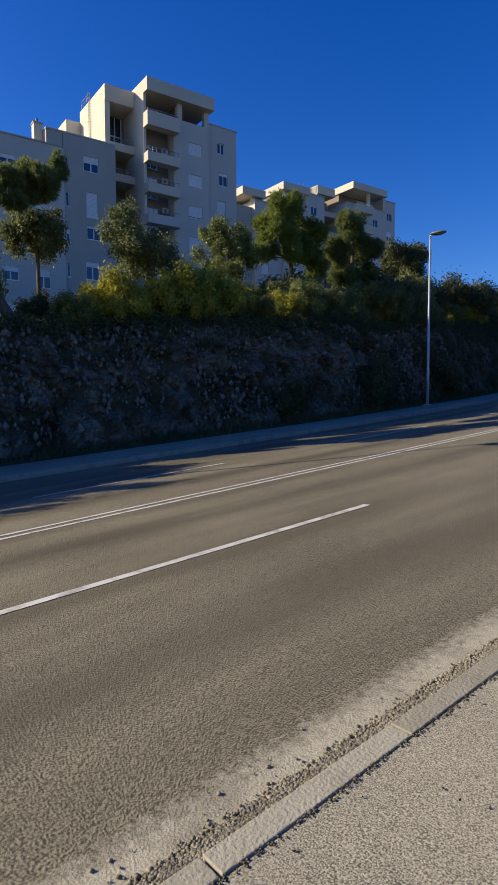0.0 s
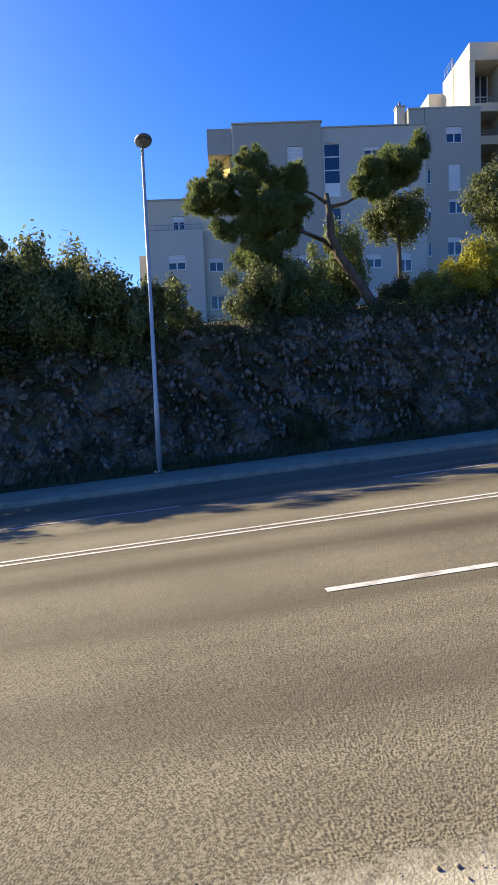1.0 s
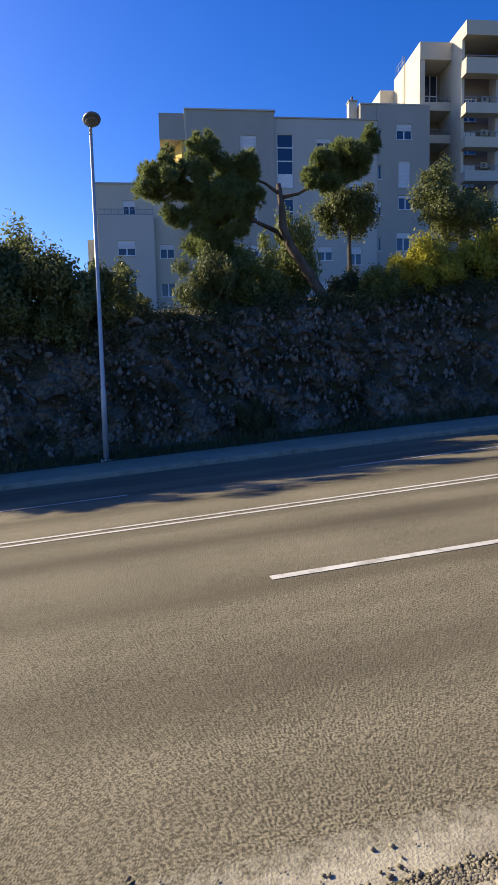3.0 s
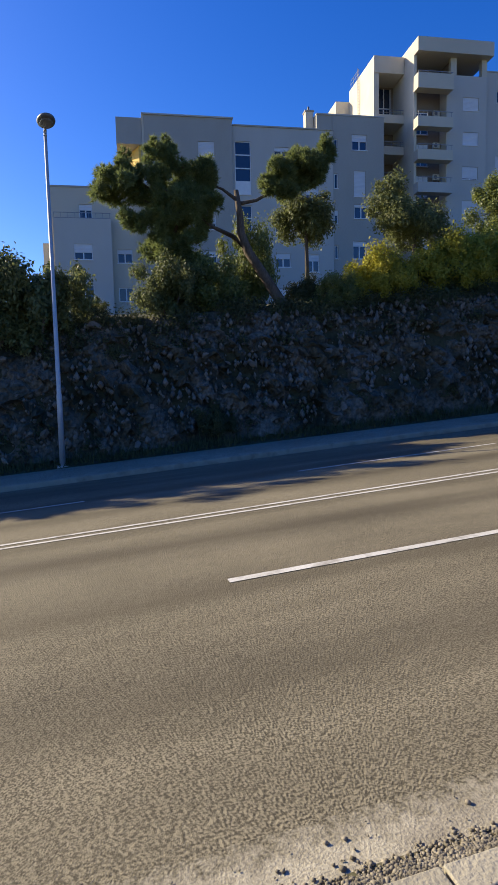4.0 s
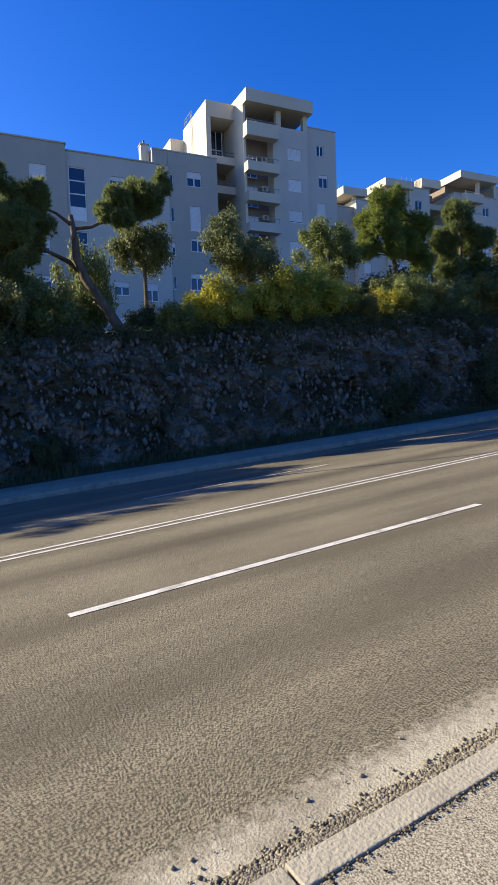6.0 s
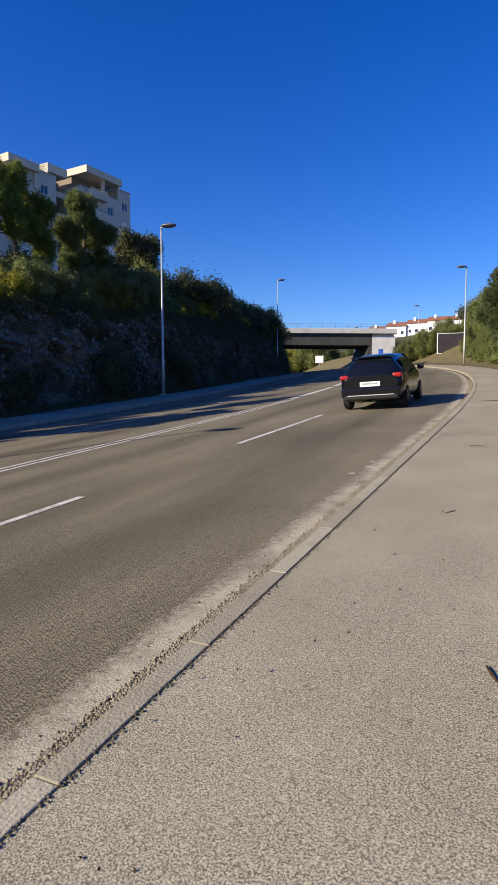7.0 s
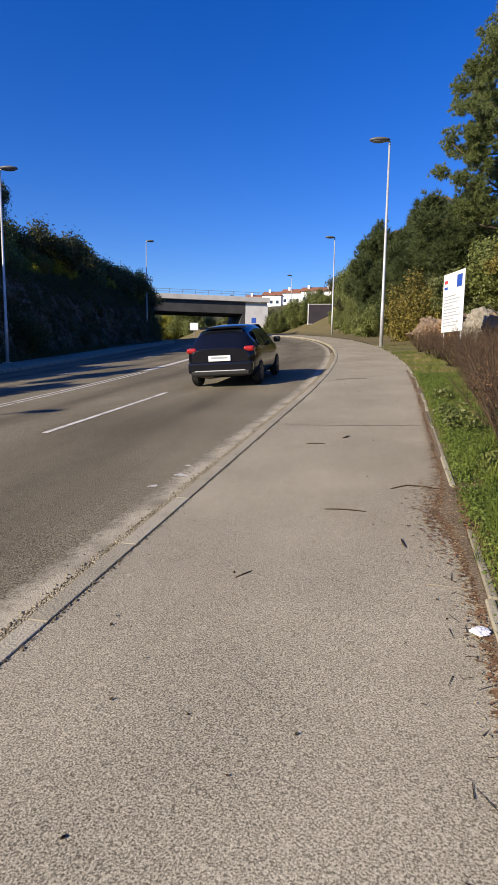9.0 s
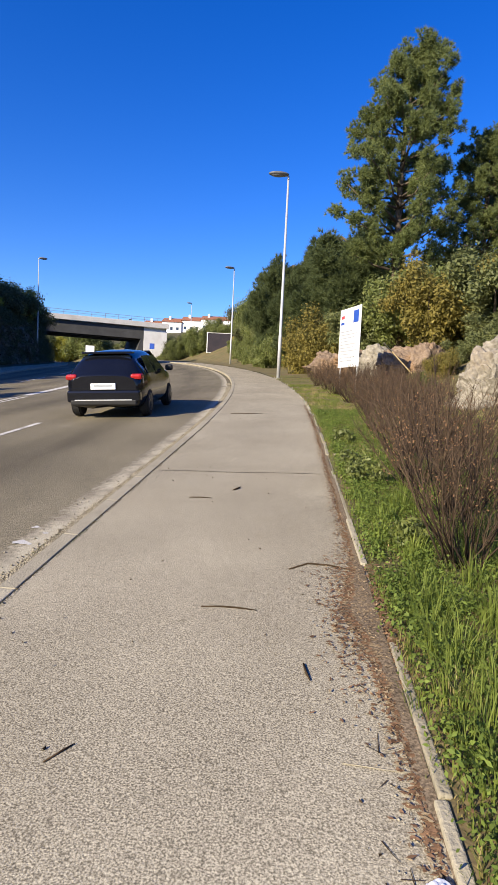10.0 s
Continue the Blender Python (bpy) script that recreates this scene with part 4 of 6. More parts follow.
def clumps(rng, count, centre, radius, size):
    """Clump centres and radii through an ellipsoid, uneven in outline."""
    d = rng.normal(size=(count, 3))
    d /= np.linalg.norm(d, axis=1)[:, None]
    o = rng.uniform(0, 40)
    lobes = np.array([1 + 0.45 * noise.noise(Vector((q[0] * 1.9 + o, q[1] * 1.9, q[2] * 1.9))) for q in d])
    c = np.asarray(centre) + d * np.asarray(radius) * (rng.random(count) ** 0.42 * lobes)[:, None]
    r = size * rng.uniform(0.4, 1.2, (count, 1)) * rng.uniform(0.7, 1.25, (count, 3))
    return c, r


def branch_set(bm, base, tips, r0, rng):
    for p in tips:
        m = (Vector(base) * 0.45 + Vector(p) * 0.55) + Vector(rng.normal(scale=0.12, size=3))
        tube(bm, [base, m, p], [r0, r0 * 0.6, r0 * 0.15], 5)


def tree(name, at, trunk, radii, blobs, mat, label, needles=False, amount=9000, size=0.14, seed=1, limbs=10, group="trees", forks=()):
    """Trunk along local points, limbs to the clumps and a crown. blobs: rows of (centre, radius, count, clump size)."""
    rng = np.random.default_rng(seed)
    t = thing(name, at, label, "tree", group)
    cs, rs = [], []
    for c, r, k, s in blobs:
        a, b = clumps(rng, k, c, r, s)
        cs.append(a)
        rs.append(b)
    cs, rs = np.concatenate(cs), np.concatenate(rs)
    bm = tube(bmesh.new(), trunk, radii, 10)
    pts = [Vector(p) for p in trunk]
    for path, r0 in forks:
        tube(bm, path, [r0 * (1 - 0.7 * k / (len(path) - 1)) for k in range(len(path))], 8)
        pts += [Vector(p) for p in path[1:]]
    for i in rng.choice(len(cs), min(limbs, len(cs)), replace=False):
        p = Vector(cs[i])
        base = min(pts[len(trunk) // 2:], key=lambda q: (q - p).length)
        branch_set(bm, base, [p], max(0.03, radii[-1] * 0.8), rng)
    part("trunk", bm, "bark", t)
    if needles:
        v, f = needle_cloud(cs, rs, amount, size, rng)
    else:
        v, f = leaf_cloud(cs, rs, amount, size, rng)
    piece("crown", array_mesh("crown", v, f, mat), t)
    return t


def shrub(seed, mat, radius, count, clump, amount, size, label, category="shrub", group="shrubs on the bank"):
    rng = np.random.default_rng(seed)
    s = thing("shrub", Matrix(), label, category, group)
    c, r = clumps(rng, count, (0, 0, radius[2] * 0.9), radius, clump)
    bm = bmesh.new()
    for k in range(7):
        p = Vector(c[rng.integers(len(c))])
        tube(bm, [(p.x * 0.12, p.y * 0.12, -0.25), (p.x * 0.5, p.y * 0.5, p.z * 0.5), p], [0.05, 0.035, 0.012], 5)
    part("stem", bm, "bark", s)
    v, f = leaf_cloud(c, r, amount, size, rng)
    piece("foliage", array_mesh("foliage", v, f, mat), s)
    return s


def gl(x, y):
    u = x - bend(y)
    return land_z(u / narrow(y) if u < 0 else u, y)


# leaning pine on the edge of the cutting
g = gl(-21.6, 6.3)
tree("pine_tree", pose(-21.3, 6.3, g), [(1.0, 0.62, -1.1), (0.55, 0.36, -0.4), (0.15, 0.0, 0.35), (-0.05, -0.55, 1.3), (-0.13, -1.15, 2.2), (-0.15, -1.42, 2.9), (-0.15, -1.45, 3.6), (-0.15, -1.58, 4.5)], [0.25, 0.24, 0.22, 0.20, 0.18, 0.16, 0.13, 0.09],
     [((-0.2, -3.8, 3.9), (1.2, 1.35, 1.5), 62, 0.34), ((-0.2, -5.9, 4.5), (0.9, 1.0, 0.9), 30, 0.31), ((-0.2, -3.9, 2.1), (0.9, 1.0, 0.7), 20, 0.33), ((-0.2, -4.5, 5.8), (0.55, 0.6, 0.5), 9, 0.28), ((-0.1, -2.9, 5.2), (0.6, 0.6, 0.5), 11, 0.28), ((-0.2, -5.4, 3.1), (0.5, 0.6, 0.4), 8, 0.28),
      ((0, 0.3, 4.9), (0.7, 0.85, 0.6), 22, 0.34), ((0, 1.2, 5.5), (0.8, 0.9, 0.7), 24, 0.34), ((0, 2.0, 6.1), (0.5, 0.5, 0.4), 9, 0.26)],
     "needle", "leaning pine with bare forked trunk on the cutting edge", True, 10500, 0.19, 3, 22,
     forks=(([(-0.1, -1.0, 2.0), (-0.15, -1.7, 2.75), (-0.2, -2.5, 3.1), (-0.2, -3.6, 3.8)], 0.13), ([(-0.15, -1.5, 4.1), (-0.15, -2.1, 4.5), (-0.2, -3.2, 4.9)], 0.08), ([(-0.15, -1.5, 4.0), (-0.1, -0.8, 4.15), (0, 0.2, 4.7), (0, 1.3, 5.5)], 0.08)))
# slim broadleaf tree behind it
g = gl(-23.5, 8.3)
tree("tree", pose(-23.5, 8.3, g), [(0, 0, -0.3), (0.0, 0.05, 1.5), (0.05, 0, 3.2), (0, 0.0, 4.2)], [0.10, 0.09, 0.07, 0.04], [((0, 0, 4.0), (1.1, 1.3, 1.15), 52, 0.36)], "leaf_olive", "slim olive-green broadleaf tree before the apartment block", False, 17000, 0.075, 5)
g = gl(-22.5, 12.9)
tree("tree", pose(-22.5, 12.9, g), [(0, 0, -0.3), (0.05, 0, 1.2), (0, 0.1, 2.4), (0, 0, 3.4)], [0.11, 0.1, 0.08, 0.04], [((0, 0, 3.3), (1.3, 1.9, 1.1), 60, 0.40), ((0, -1.0, 4.6), (0.6, 0.7, 0.7), 14, 0.3)], "leaf_olive", "round olive-green tree on the bank", False, 22000, 0.078, 7)
g = gl(-26, 20.4)
tree("tree", pose(-26, 20.4, g), [(0, 0, -0.3), (0, 0.05, 1.5), (0.05, 0, 3.0), (0, 0, 4.2)], [0.13, 0.11, 0.08, 0.04], [((0, 0, 4.2), (1.5, 1.8, 1.5), 60, 0.42)], "leaf", "dark green broadleaf tree on the bank", False, 20000, 0.085, 9)
g = gl(-26, 25.8)
tree("pine_tree", pose(-26, 25.8, g), [(0, 0, -0.3), (0.05, -0.1, 2), (0, -0.4, 4.0), (0, -0.7, 6.2)], [0.2, 0.17, 0.13, 0.06], [((0, -1.4, 6.0), (1.3, 1.3, 1.5), 20, 0.55), ((0, 1.3, 5.5), (1.2, 1.2, 1.7), 18, 0.55), ((0, -2.4, 4.3), (1.1, 0.8, 0.7), 10, 0.45), ((0, -0.4, 7.5), (0.8, 0.8, 0.5), 7, 0.4), ((0, 1.9, 3.6), (1.0, 0.8, 0.6), 8, 0.45), ((0.3, 0, 4.6), (1.2, 1.2, 0.7), 9, 0.5)], "needle_lit", "broad sunlit yellow-green pine on the bank", True, 7500, 0.26, 11, 18)
g = gl(-26, 31.2)
tree("pine_tree", pose(-26, 31.2, g), [(0, 0, -0.3), (0.05, 0.1, 2), (0, 0.2, 4.0), (0, 0.3, 6.0)], [0.2, 0.17, 0.13, 0.06], [((0, -0.4, 6.6), (1.0, 0.9, 1.0), 14, 0.5), ((0, 0.9, 5.2), (1.3, 1.3, 1.0), 16, 0.52), ((0, -1.1, 4.8), (1.2, 1.0, 0.8), 12, 0.5), ((0, 1.4, 3.4), (1.3, 1.2, 0.7), 14, 0.5), ((0, -0.8, 3.2), (1.2, 1.2, 0.6), 10, 0.5)], "needle", "dark green pine beside the sunlit one", True, 6500, 0.26, 13, 16)
g = gl(-27, 38.2)
tree("tree", pose(-27, 38.4, g), [(0, 0, -0.3), (0, 0, 2), (0, 0, 4.2)], [0.18, 0.15, 0.06], [((0, 0, 5.0), (1.9, 2.1, 1.3), 50, 0.5)], "leaf_dark", "dark rounded evergreen at the end of the houses", False, 18000, 0.11, 15)

for x, y, k in ((-21.3, -10.6, 1.25), (-21.6, -13.6, 1.35)):
    tree("tree", pose(x, y, gl(x, y)) @ Matrix.Diagonal((k, k, k, 1)), [(0, 0, -0.3), (0, 0.05, 1.2), (0.05, 0, 2.2), (0, 0, 3.2)], [0.12, 0.1, 0.08, 0.04], [((0, 0, 3.2), (1.2, 1.5, 1.1), 26, 0.36), ((0.2, 1.2, 2.2), (0.8, 0.8, 0.6), 9, 0.3)], "leaf_olive", "open-crowned olive-green tree on the bank", False, 7000, 0.085, int(-y * 3))
S_YEL = shrub(21, "leaf_yellow", (1.1, 1.2, 1.0), 41, 0.31, 15950, 0.067, "sunlit yellow-green autumn shrub on the bank")
S_OLV = shrub(22, "leaf_olive", (1.4, 1.6, 1.2), 49, 0.37, 19575, 0.070, "olive-green shrub on the bank")
S_GRN = shrub(23, "leaf", (1.5, 1.6, 1.2), 49, 0.37, 19575, 0.070, "green shrub on the bank")
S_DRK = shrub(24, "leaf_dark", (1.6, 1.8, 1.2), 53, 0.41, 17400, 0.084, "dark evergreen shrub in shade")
S_RST = shrub(25, "leaf_rust", (1.3, 1.4, 1.2), 45, 0.36, 18125, 0.067, "rust-brown autumn shrub on the bank")


def put(src, x, y, turn=0.0, k=1.0, kz=None, z=None, first=set()):
    m = pose(x, y, (gl(x, y) if z is None else z) - 0.1, 0, 0, turn) @ Matrix.Diagonal((k, k, kz or k, 1))
    if src.name not in first:
        first.add(src.name)
        src.matrix_basis = m
        return src
    c = copy_thing(src, Matrix())
    c.matrix_basis = m
    return c


put(S_YEL, -20.9, 10.2, 0, 1.05, 1.2)
put(S_YEL, -20.9, 11.4, 75, 0.8, 0.9)
put(S_YEL, -21.0, 13.4, 20, 1.2, 1.35)
put(S_YEL, -21.1, 15.2, 120, 1.3, 1.4)
put(S_YEL, -21.4, 17.0, 200, 1.0, 1.2)
put(S_OLV, -21.4, 12.3, 50, 0.75)
put(S_OLV, -20.7, 1.9, 30, 0.85, 1.0)
put(S_GRN, -20.7, 8.6, 70, 0.6)
put(S_GRN, -21.6, 3.6, 90, 0.9, 0.95)
put(S_OLV, -21.8, 2.6, 190, 0.85, 0.95)
put(S_DRK, -22.4, 7.9, 40, 0.6)
put(S_GRN, -22.8, 5.4, 140, 0.8, 1.5)
put(S_OLV, -19.9, -2.7, 10, 1.2, 1.4)
put(S_OLV, -20.3, -4.6, 80, 1.2, 1.4)
put(S_OLV, -20.6, -6.0, 150, 1.35, 1.75)
put(S_OLV, -21.3, -8.2, 30, 1.4, 2.0)
put(S_OLV, -21.0, -11.5, 230, 1.5, 1.8)
put(S_OLV, -20.6, -14.5, 130, 1.5, 1.7)
put(S_DRK, -20.2, -8.0, 30, 1.3, 1.0)
put(S_RST, -20.5, 18.2, 0, 0.6, 0.6)
for k in range(46):
    y = -13 + 1.75 * k + RNG.uniform(-0.5, 0.5)
    u = -20.9 - RNG.uniform(0, 1.2)
    src = (S_OLV, S_GRN, S_YEL, S_RST, S_OLV, S_YEL, S_GRN)[k % 7] if y > 7 else (S_DRK, S_OLV, S_GRN)[k % 3]
    low = 0.45 if y < 8 else 0.62 if y < 20 else 0.85
    if -1 < y < 2.2 or 5.0 < y < 8.4:
        continue
    put(src, across(u, y), y, RNG.uniform(0, 360), low * RNG.uniform(0.85, 1.25))
for k in range(34):
    y = 18 + 1.6 * k + RNG.uniform(-0.6, 0.6)
    u = -23.2 - RNG.uniform(0, 3.0)
    src = (S_GRN, S_OLV, S_YEL, S_OLV, S_DRK)[k % 5]
    put(src, across(u, y), y, RNG.uniform(0, 360), RNG.uniform(0.9, 1.3))
for k in range(40):
    y = 33 + 1.4 * k + RNG.uniform(-0.6, 0.6)
    u = -21.5 - RNG.uniform(0, 5.0)
    put((S_OLV, S_DRK, S_YEL, S_GRN, S_DRK)[k % 5] if y < 52 else (S_DRK, S_GRN, S_DRK)[k % 3], across(u, y), y, RNG.uniform(0, 360), RNG.uniform(1.25, 1.85))
# dark growth hanging on the cutting and at its foot
rng = np.random.default_rng(27)
hang_c, hang_r = [], []
for count, y0, y1, h0, h1, size in ((420, -10, 62, 0.50, 1.0, 0.22), (420, -10, 66, 0.80, 1.08, 0.34), (160, -10, 40, 0.0, 0.16, 0.18), (330, 31, 80, 0.0, 1.0, 0.42)):
    for k in range(count):
        y, h = rng.uniform(y0, y1), rng.uniform(h0, h1)
        hang_c.append((across(-18.3 - 2.2 * h, y) + 0.25, y, land_z(-18.4 - 2.2 * h, y) + 0.05))
        hang_r.append(size * rng.uniform(0.6, 1.4, 3))
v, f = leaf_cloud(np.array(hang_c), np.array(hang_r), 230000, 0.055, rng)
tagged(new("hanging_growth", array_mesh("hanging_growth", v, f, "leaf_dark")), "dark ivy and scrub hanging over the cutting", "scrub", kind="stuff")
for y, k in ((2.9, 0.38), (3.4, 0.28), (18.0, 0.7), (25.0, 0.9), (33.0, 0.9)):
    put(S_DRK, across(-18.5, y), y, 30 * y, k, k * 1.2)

# wooded bank beside the footway
PINE_TRUNK = [(0, 0, -1.0), (0.05, 0, 3.0), (0, 0.1, 6.5), (0.1, 0, 10.0), (0.5, 0, 12.6)]


def pine_whorls(seed, top=13.2):
    """Boughs in uneven whorls, longest at mid height, each ending in a few upturned clumps."""
    q = np.random.default_rng(seed)
    paths, blobs = [], []
    z = 2.4
    while z < top - 0.7:
        k = (z - 2.4) / (top - 2.4)
        reach = 3.1 * (1 - k) ** 0.55 * (0.55 + 0.45 * min(1.0, k * 5)) + 0.35
        a0 = q.uniform(0, 2 * math.pi)
        count = 5 if k < 0.75 else 4
        x0 = 0.5 * max(0.0, (z - 9) / 4)
        for j in range(count):
            a = a0 + 2 * math.pi * j / count + q.normal(scale=0.25)
            n = reach * q.uniform(0.6, 1.12)
            up = q.uniform(0.15, 0.55) * n
            end = (x0 + math.cos(a) * n, math.sin(a) * n, z + up)
            mid = (x0 + math.cos(a) * n * 0.5, math.sin(a) * n * 0.5, z + up * 0.25)
            paths.append(([(x0 * 0.7, 0, z - 0.1), mid, end], 0.07 * (1.1 - 0.6 * k)))
            for f, s in ((1.0, 1.0), (0.72, 0.85), (0.45, 0.6)):
                c = (x0 + math.cos(a) * n * f + q.normal(scale=0.12), math.sin(a) * n * f + q.normal(scale=0.12), z + up * f * f + 0.2)
                blobs.append((c, (0.52 * s, 0.52 * s, 0.40 * s), 5 if s > 0.7 else 3, 0.30 * s))
        z += q.uniform(0.5, 0.78)
    blobs.append(((0.55, 0, top - 0.3), (0.45, 0.45, 0.7), 14, 0.30))
    blobs.append(((0.45, 0, top - 1.5), (0.7, 0.7, 0.7), 16, 0.30))
    return paths, blobs


forks, crown_blobs = pine_whorls(35)
big = tree("pine_tree", pose(6.5, 34.0, 5.9), PINE_TRUNK, [0.20, 0.18, 0.14, 0.09, 0.03], crown_blobs, "needle", "tall sunlit pine on the wooded bank", True, 13500, 0.20, 31, 8, "pines on the bank", forks)
for x, y, z, k, turn in ((11.5, 36, 6.6, 0.72, 70), (14.5, 40, 7.5, 0.8, 160), (4.6, 46, 4.6, 0.48, 200), (18, 44, 8.5, 0.8, 20)):
    c = copy_thing(big, Matrix())
    c.matrix_basis = pose(x, y, z, 0, 0, turn) @ Matrix.Diagonal((k * 1.1, k * 1.1, k, 1))
LOW = [((0, 0, 3.6), (2.2, 2.2, 2.2), 84, 0.55), ((0, 0, 1.7), (2.4, 2.4, 1.2), 40, 0.52)]
low = tree("pine_tree", pose(2.6, 47, 3.7) @ Matrix.Diagonal((1.1, 1.1, 1.1, 1)), [(0, 0, -0.6), (0, 0.1, 2.5), (0.05, 0, 5.4)], [0.2, 0.16, 0.06], LOW, "needle_dark", "bushy dark green pine beside the footway", True, 9500, 0.26, 33, 18, "pines on the bank")
for x, y, z, k, turn in ((0.2, 57, 4.2, 1.2, 40), (1.2, 52, 4.1, 1.3, 100), (4.6, 42, 4.2, 1.45, 190), (5.0, 52, 4.6, 1.6, 250), (-0.6, 66, 4.8, 0.9, 300), (1.6, 62, 4.8, 1.4, 10), (8.0, 46, 6.0, 1.1, 80), (-1.5, 76, 5.2, 0.95, 150), (9.5, 40, 5.4, 0.8, 220), (12, 44, 7.0, 1.0, 330)):
    c = copy_thing(low, Matrix())
    c.matrix_basis = pose(x, y, z, 0, 0, turn) @ Matrix.Diagonal((k, k, k * (1.15 if y > 50 else 0.84), 1))
for src, x, y, k, kz, z in ((S_RST, 3.2, 33.5, 1.25, 1.3, 2.9), (S_RST, 2.2, 37, 1.1, 1.2, 2.9), (S_OLV, 4.6, 31, 1.1, 1.1, 3.6), (S_RST, 6.6, 25.6, 1.15, 1.2, 3.9), (S_GRN, 7.4, 27.5, 1.5, 1.3, 4.2), (S_OLV, 8.6, 24.5, 1.4, 1.25, 4.3), (S_RST, 9.8, 26.0, 1.5, 1.35, 4.4), (S_GRN, 6.2, 29.5, 1.3, 1.3, 4.3), (S_GRN, 11.5, 25, 1.6, 1.5, 4.6), (S_RST, 11.0, 22.0, 1.3, 1.3, 4.4), (S_GRN, 3.6, 39, 1.2, 1.3, 3.2), (S_GRN, 0.2, 47, 1.0, 1.1, 3.6), (S_GRN, -0.6, 51, 1.0, 1.1, 3.7), (S_YEL, 13.5, 28, 1.6, 1.5, 5.2), (S_OLV, 9.0, 30.0, 1.6, 1.5, 5.0), (S_GRN, -2.0, 58, 0.9, 1.0, 4.0), (S_GRN, -2.4, 66, 1.0, 1.0, 4.6)):
    c = copy_thing(src, Matrix())
    c.matrix_basis = pose(x, y, z - 0.2, 0, 0, 37 * x + 11 * y) @ Matrix.Diagonal((k, k, kz, 1))

# ---------------------------------------------------------------- road markings


def marking(us, y0, y1, name, label, zoff=0.006, step=0.8, jag=0.0):
    n = max(2, int((y1 - y0) / step))
    ys = [y0 + (y1 - y0) * k / n for k in range(n + 1)]
    return tagged(new(name, strip(us, ys, lambda u, y: road_z(u, y) + zoff, "paint", name)), label, "road marking", kind="structure")


for k in range(8):
    y = 0.15 + 9.47 * k
    marking([-3.70, -3.64, -3.58], y, y + 5.1, "lane_dash", "worn white lane dash on asphalt")
marking([-6.97, -6.92, -6.87], -60, 22, "centre_line", "worn white double centre line", step=2)
marking([-7.24, -7.19, -7.14], -60, 22, "centre_line", "worn white double centre line", step=2)
for k in range(7):
    y = 22.6 + 9.0 * k
    marking([-7.34, -7.18, -7.02], y, y + 8.0, "centre_line", "broad worn white centre line", step=1.5)
for k in range(9):
    y = -15.7 + 9.5 * k
    marking([-10.82, -10.76, -10.70], y, y + 5.0, "edge_dash", "thin worn white edge dash")
# worn tracks of wheels, faint dark bands, and a few marks of white paint
for x, y, s in ((-0.45, 7.1, 0.11), (-0.62, 6.7, 0.06), (-0.40, 7.35, 0.06), (-0.55, 7.5, 0.05)):
    bm = bmesh.new()
    r = np.random.default_rng(int(abs(x * 100)))
    ring = [bm.verts.new((x + math.cos(a) * s * r.uniform(0.3, 1.0), y + math.sin(a) * s * r.uniform(0.4, 1.3), road_z(x, y) + 0.006)) for a in (2 * math.pi * q / 14 for q in range(14))]
    bm.faces.new(ring)
    me = bpy.data.meshes.new("paint_splash")
    bm.to_mesh(me)
    bm.free()
    me.materials.append(M["paint"])
    tagged(new("paint_splash", me), "splash of white paint on the asphalt", "paint mark", kind="structure")

# ---------------------------------------------------------------- gutter, kerb, edging
gy = [-60 + 1.0 * k for k in range(0, 46)] + [-14 + 0.2 * k for k in range(0, 55)] + [-3 + 0.035 * k for k in range(0, 340)] + [8.95 + 0.2 * k for k in range(0, 38)] + [16.6 + 1.5 * k for k in range(0, 50)]


def gutter_mesh():
    verts, faces = [], []
    for y in gy:
        a = -0.56 + 0.02 * rough(0, y, 0, 1.9) + 0.016 * rough(0, y, 0, 7) + 0.016 * rough(0, y, 3, 19) + 0.012 * rough(0, y, 3, 47)
        for u, dz in ((a, 0.003), (a + 0.20, 0.005), (-0.24, 0.005), (-0.105, 0.006)):
            verts.append((u + bend(y), y, road_z(u, y) + dz))
    for j in range(len(gy) - 1):
        for i in range(3):
            faces.append((j * 4 + i, j * 4 + i + 1, j * 4 + i + 5, j * 4 + i + 4))
    me = mesh("gutter", verts, faces, "gutter_dust", True)
    dust = me.attributes.new("dust", "FLOAT", "POINT")
    for k, value in enumerate((0.15, 0.72, 1.0, 1.0) * len(gy)):
        dust.data[k].value = value
    return me


tagged(new("gutter", gutter_mesh()), "pale dusty concrete gutter strip beside the kerb", "gutter", kind="structure")
tagged(new("gutter_dirt", strip([-0.29, -0.20, -0.116], gy, lambda u, y: road_z(u, y) + 0.0085 - (0.003 if u < -0.25 else 0), "soil", "gutter_dirt", 0.02)), "dark dirt gathered against the kerb", "dirt", kind="structure")
joint = tagged(new("kerb_joint", strip([-0.010, 0.007], gy, lambda u, y: walk_z(u, y) - 0.012, "stick", "kerb_joint")), "dark open joint behind the kerb", "joint", kind="structure")


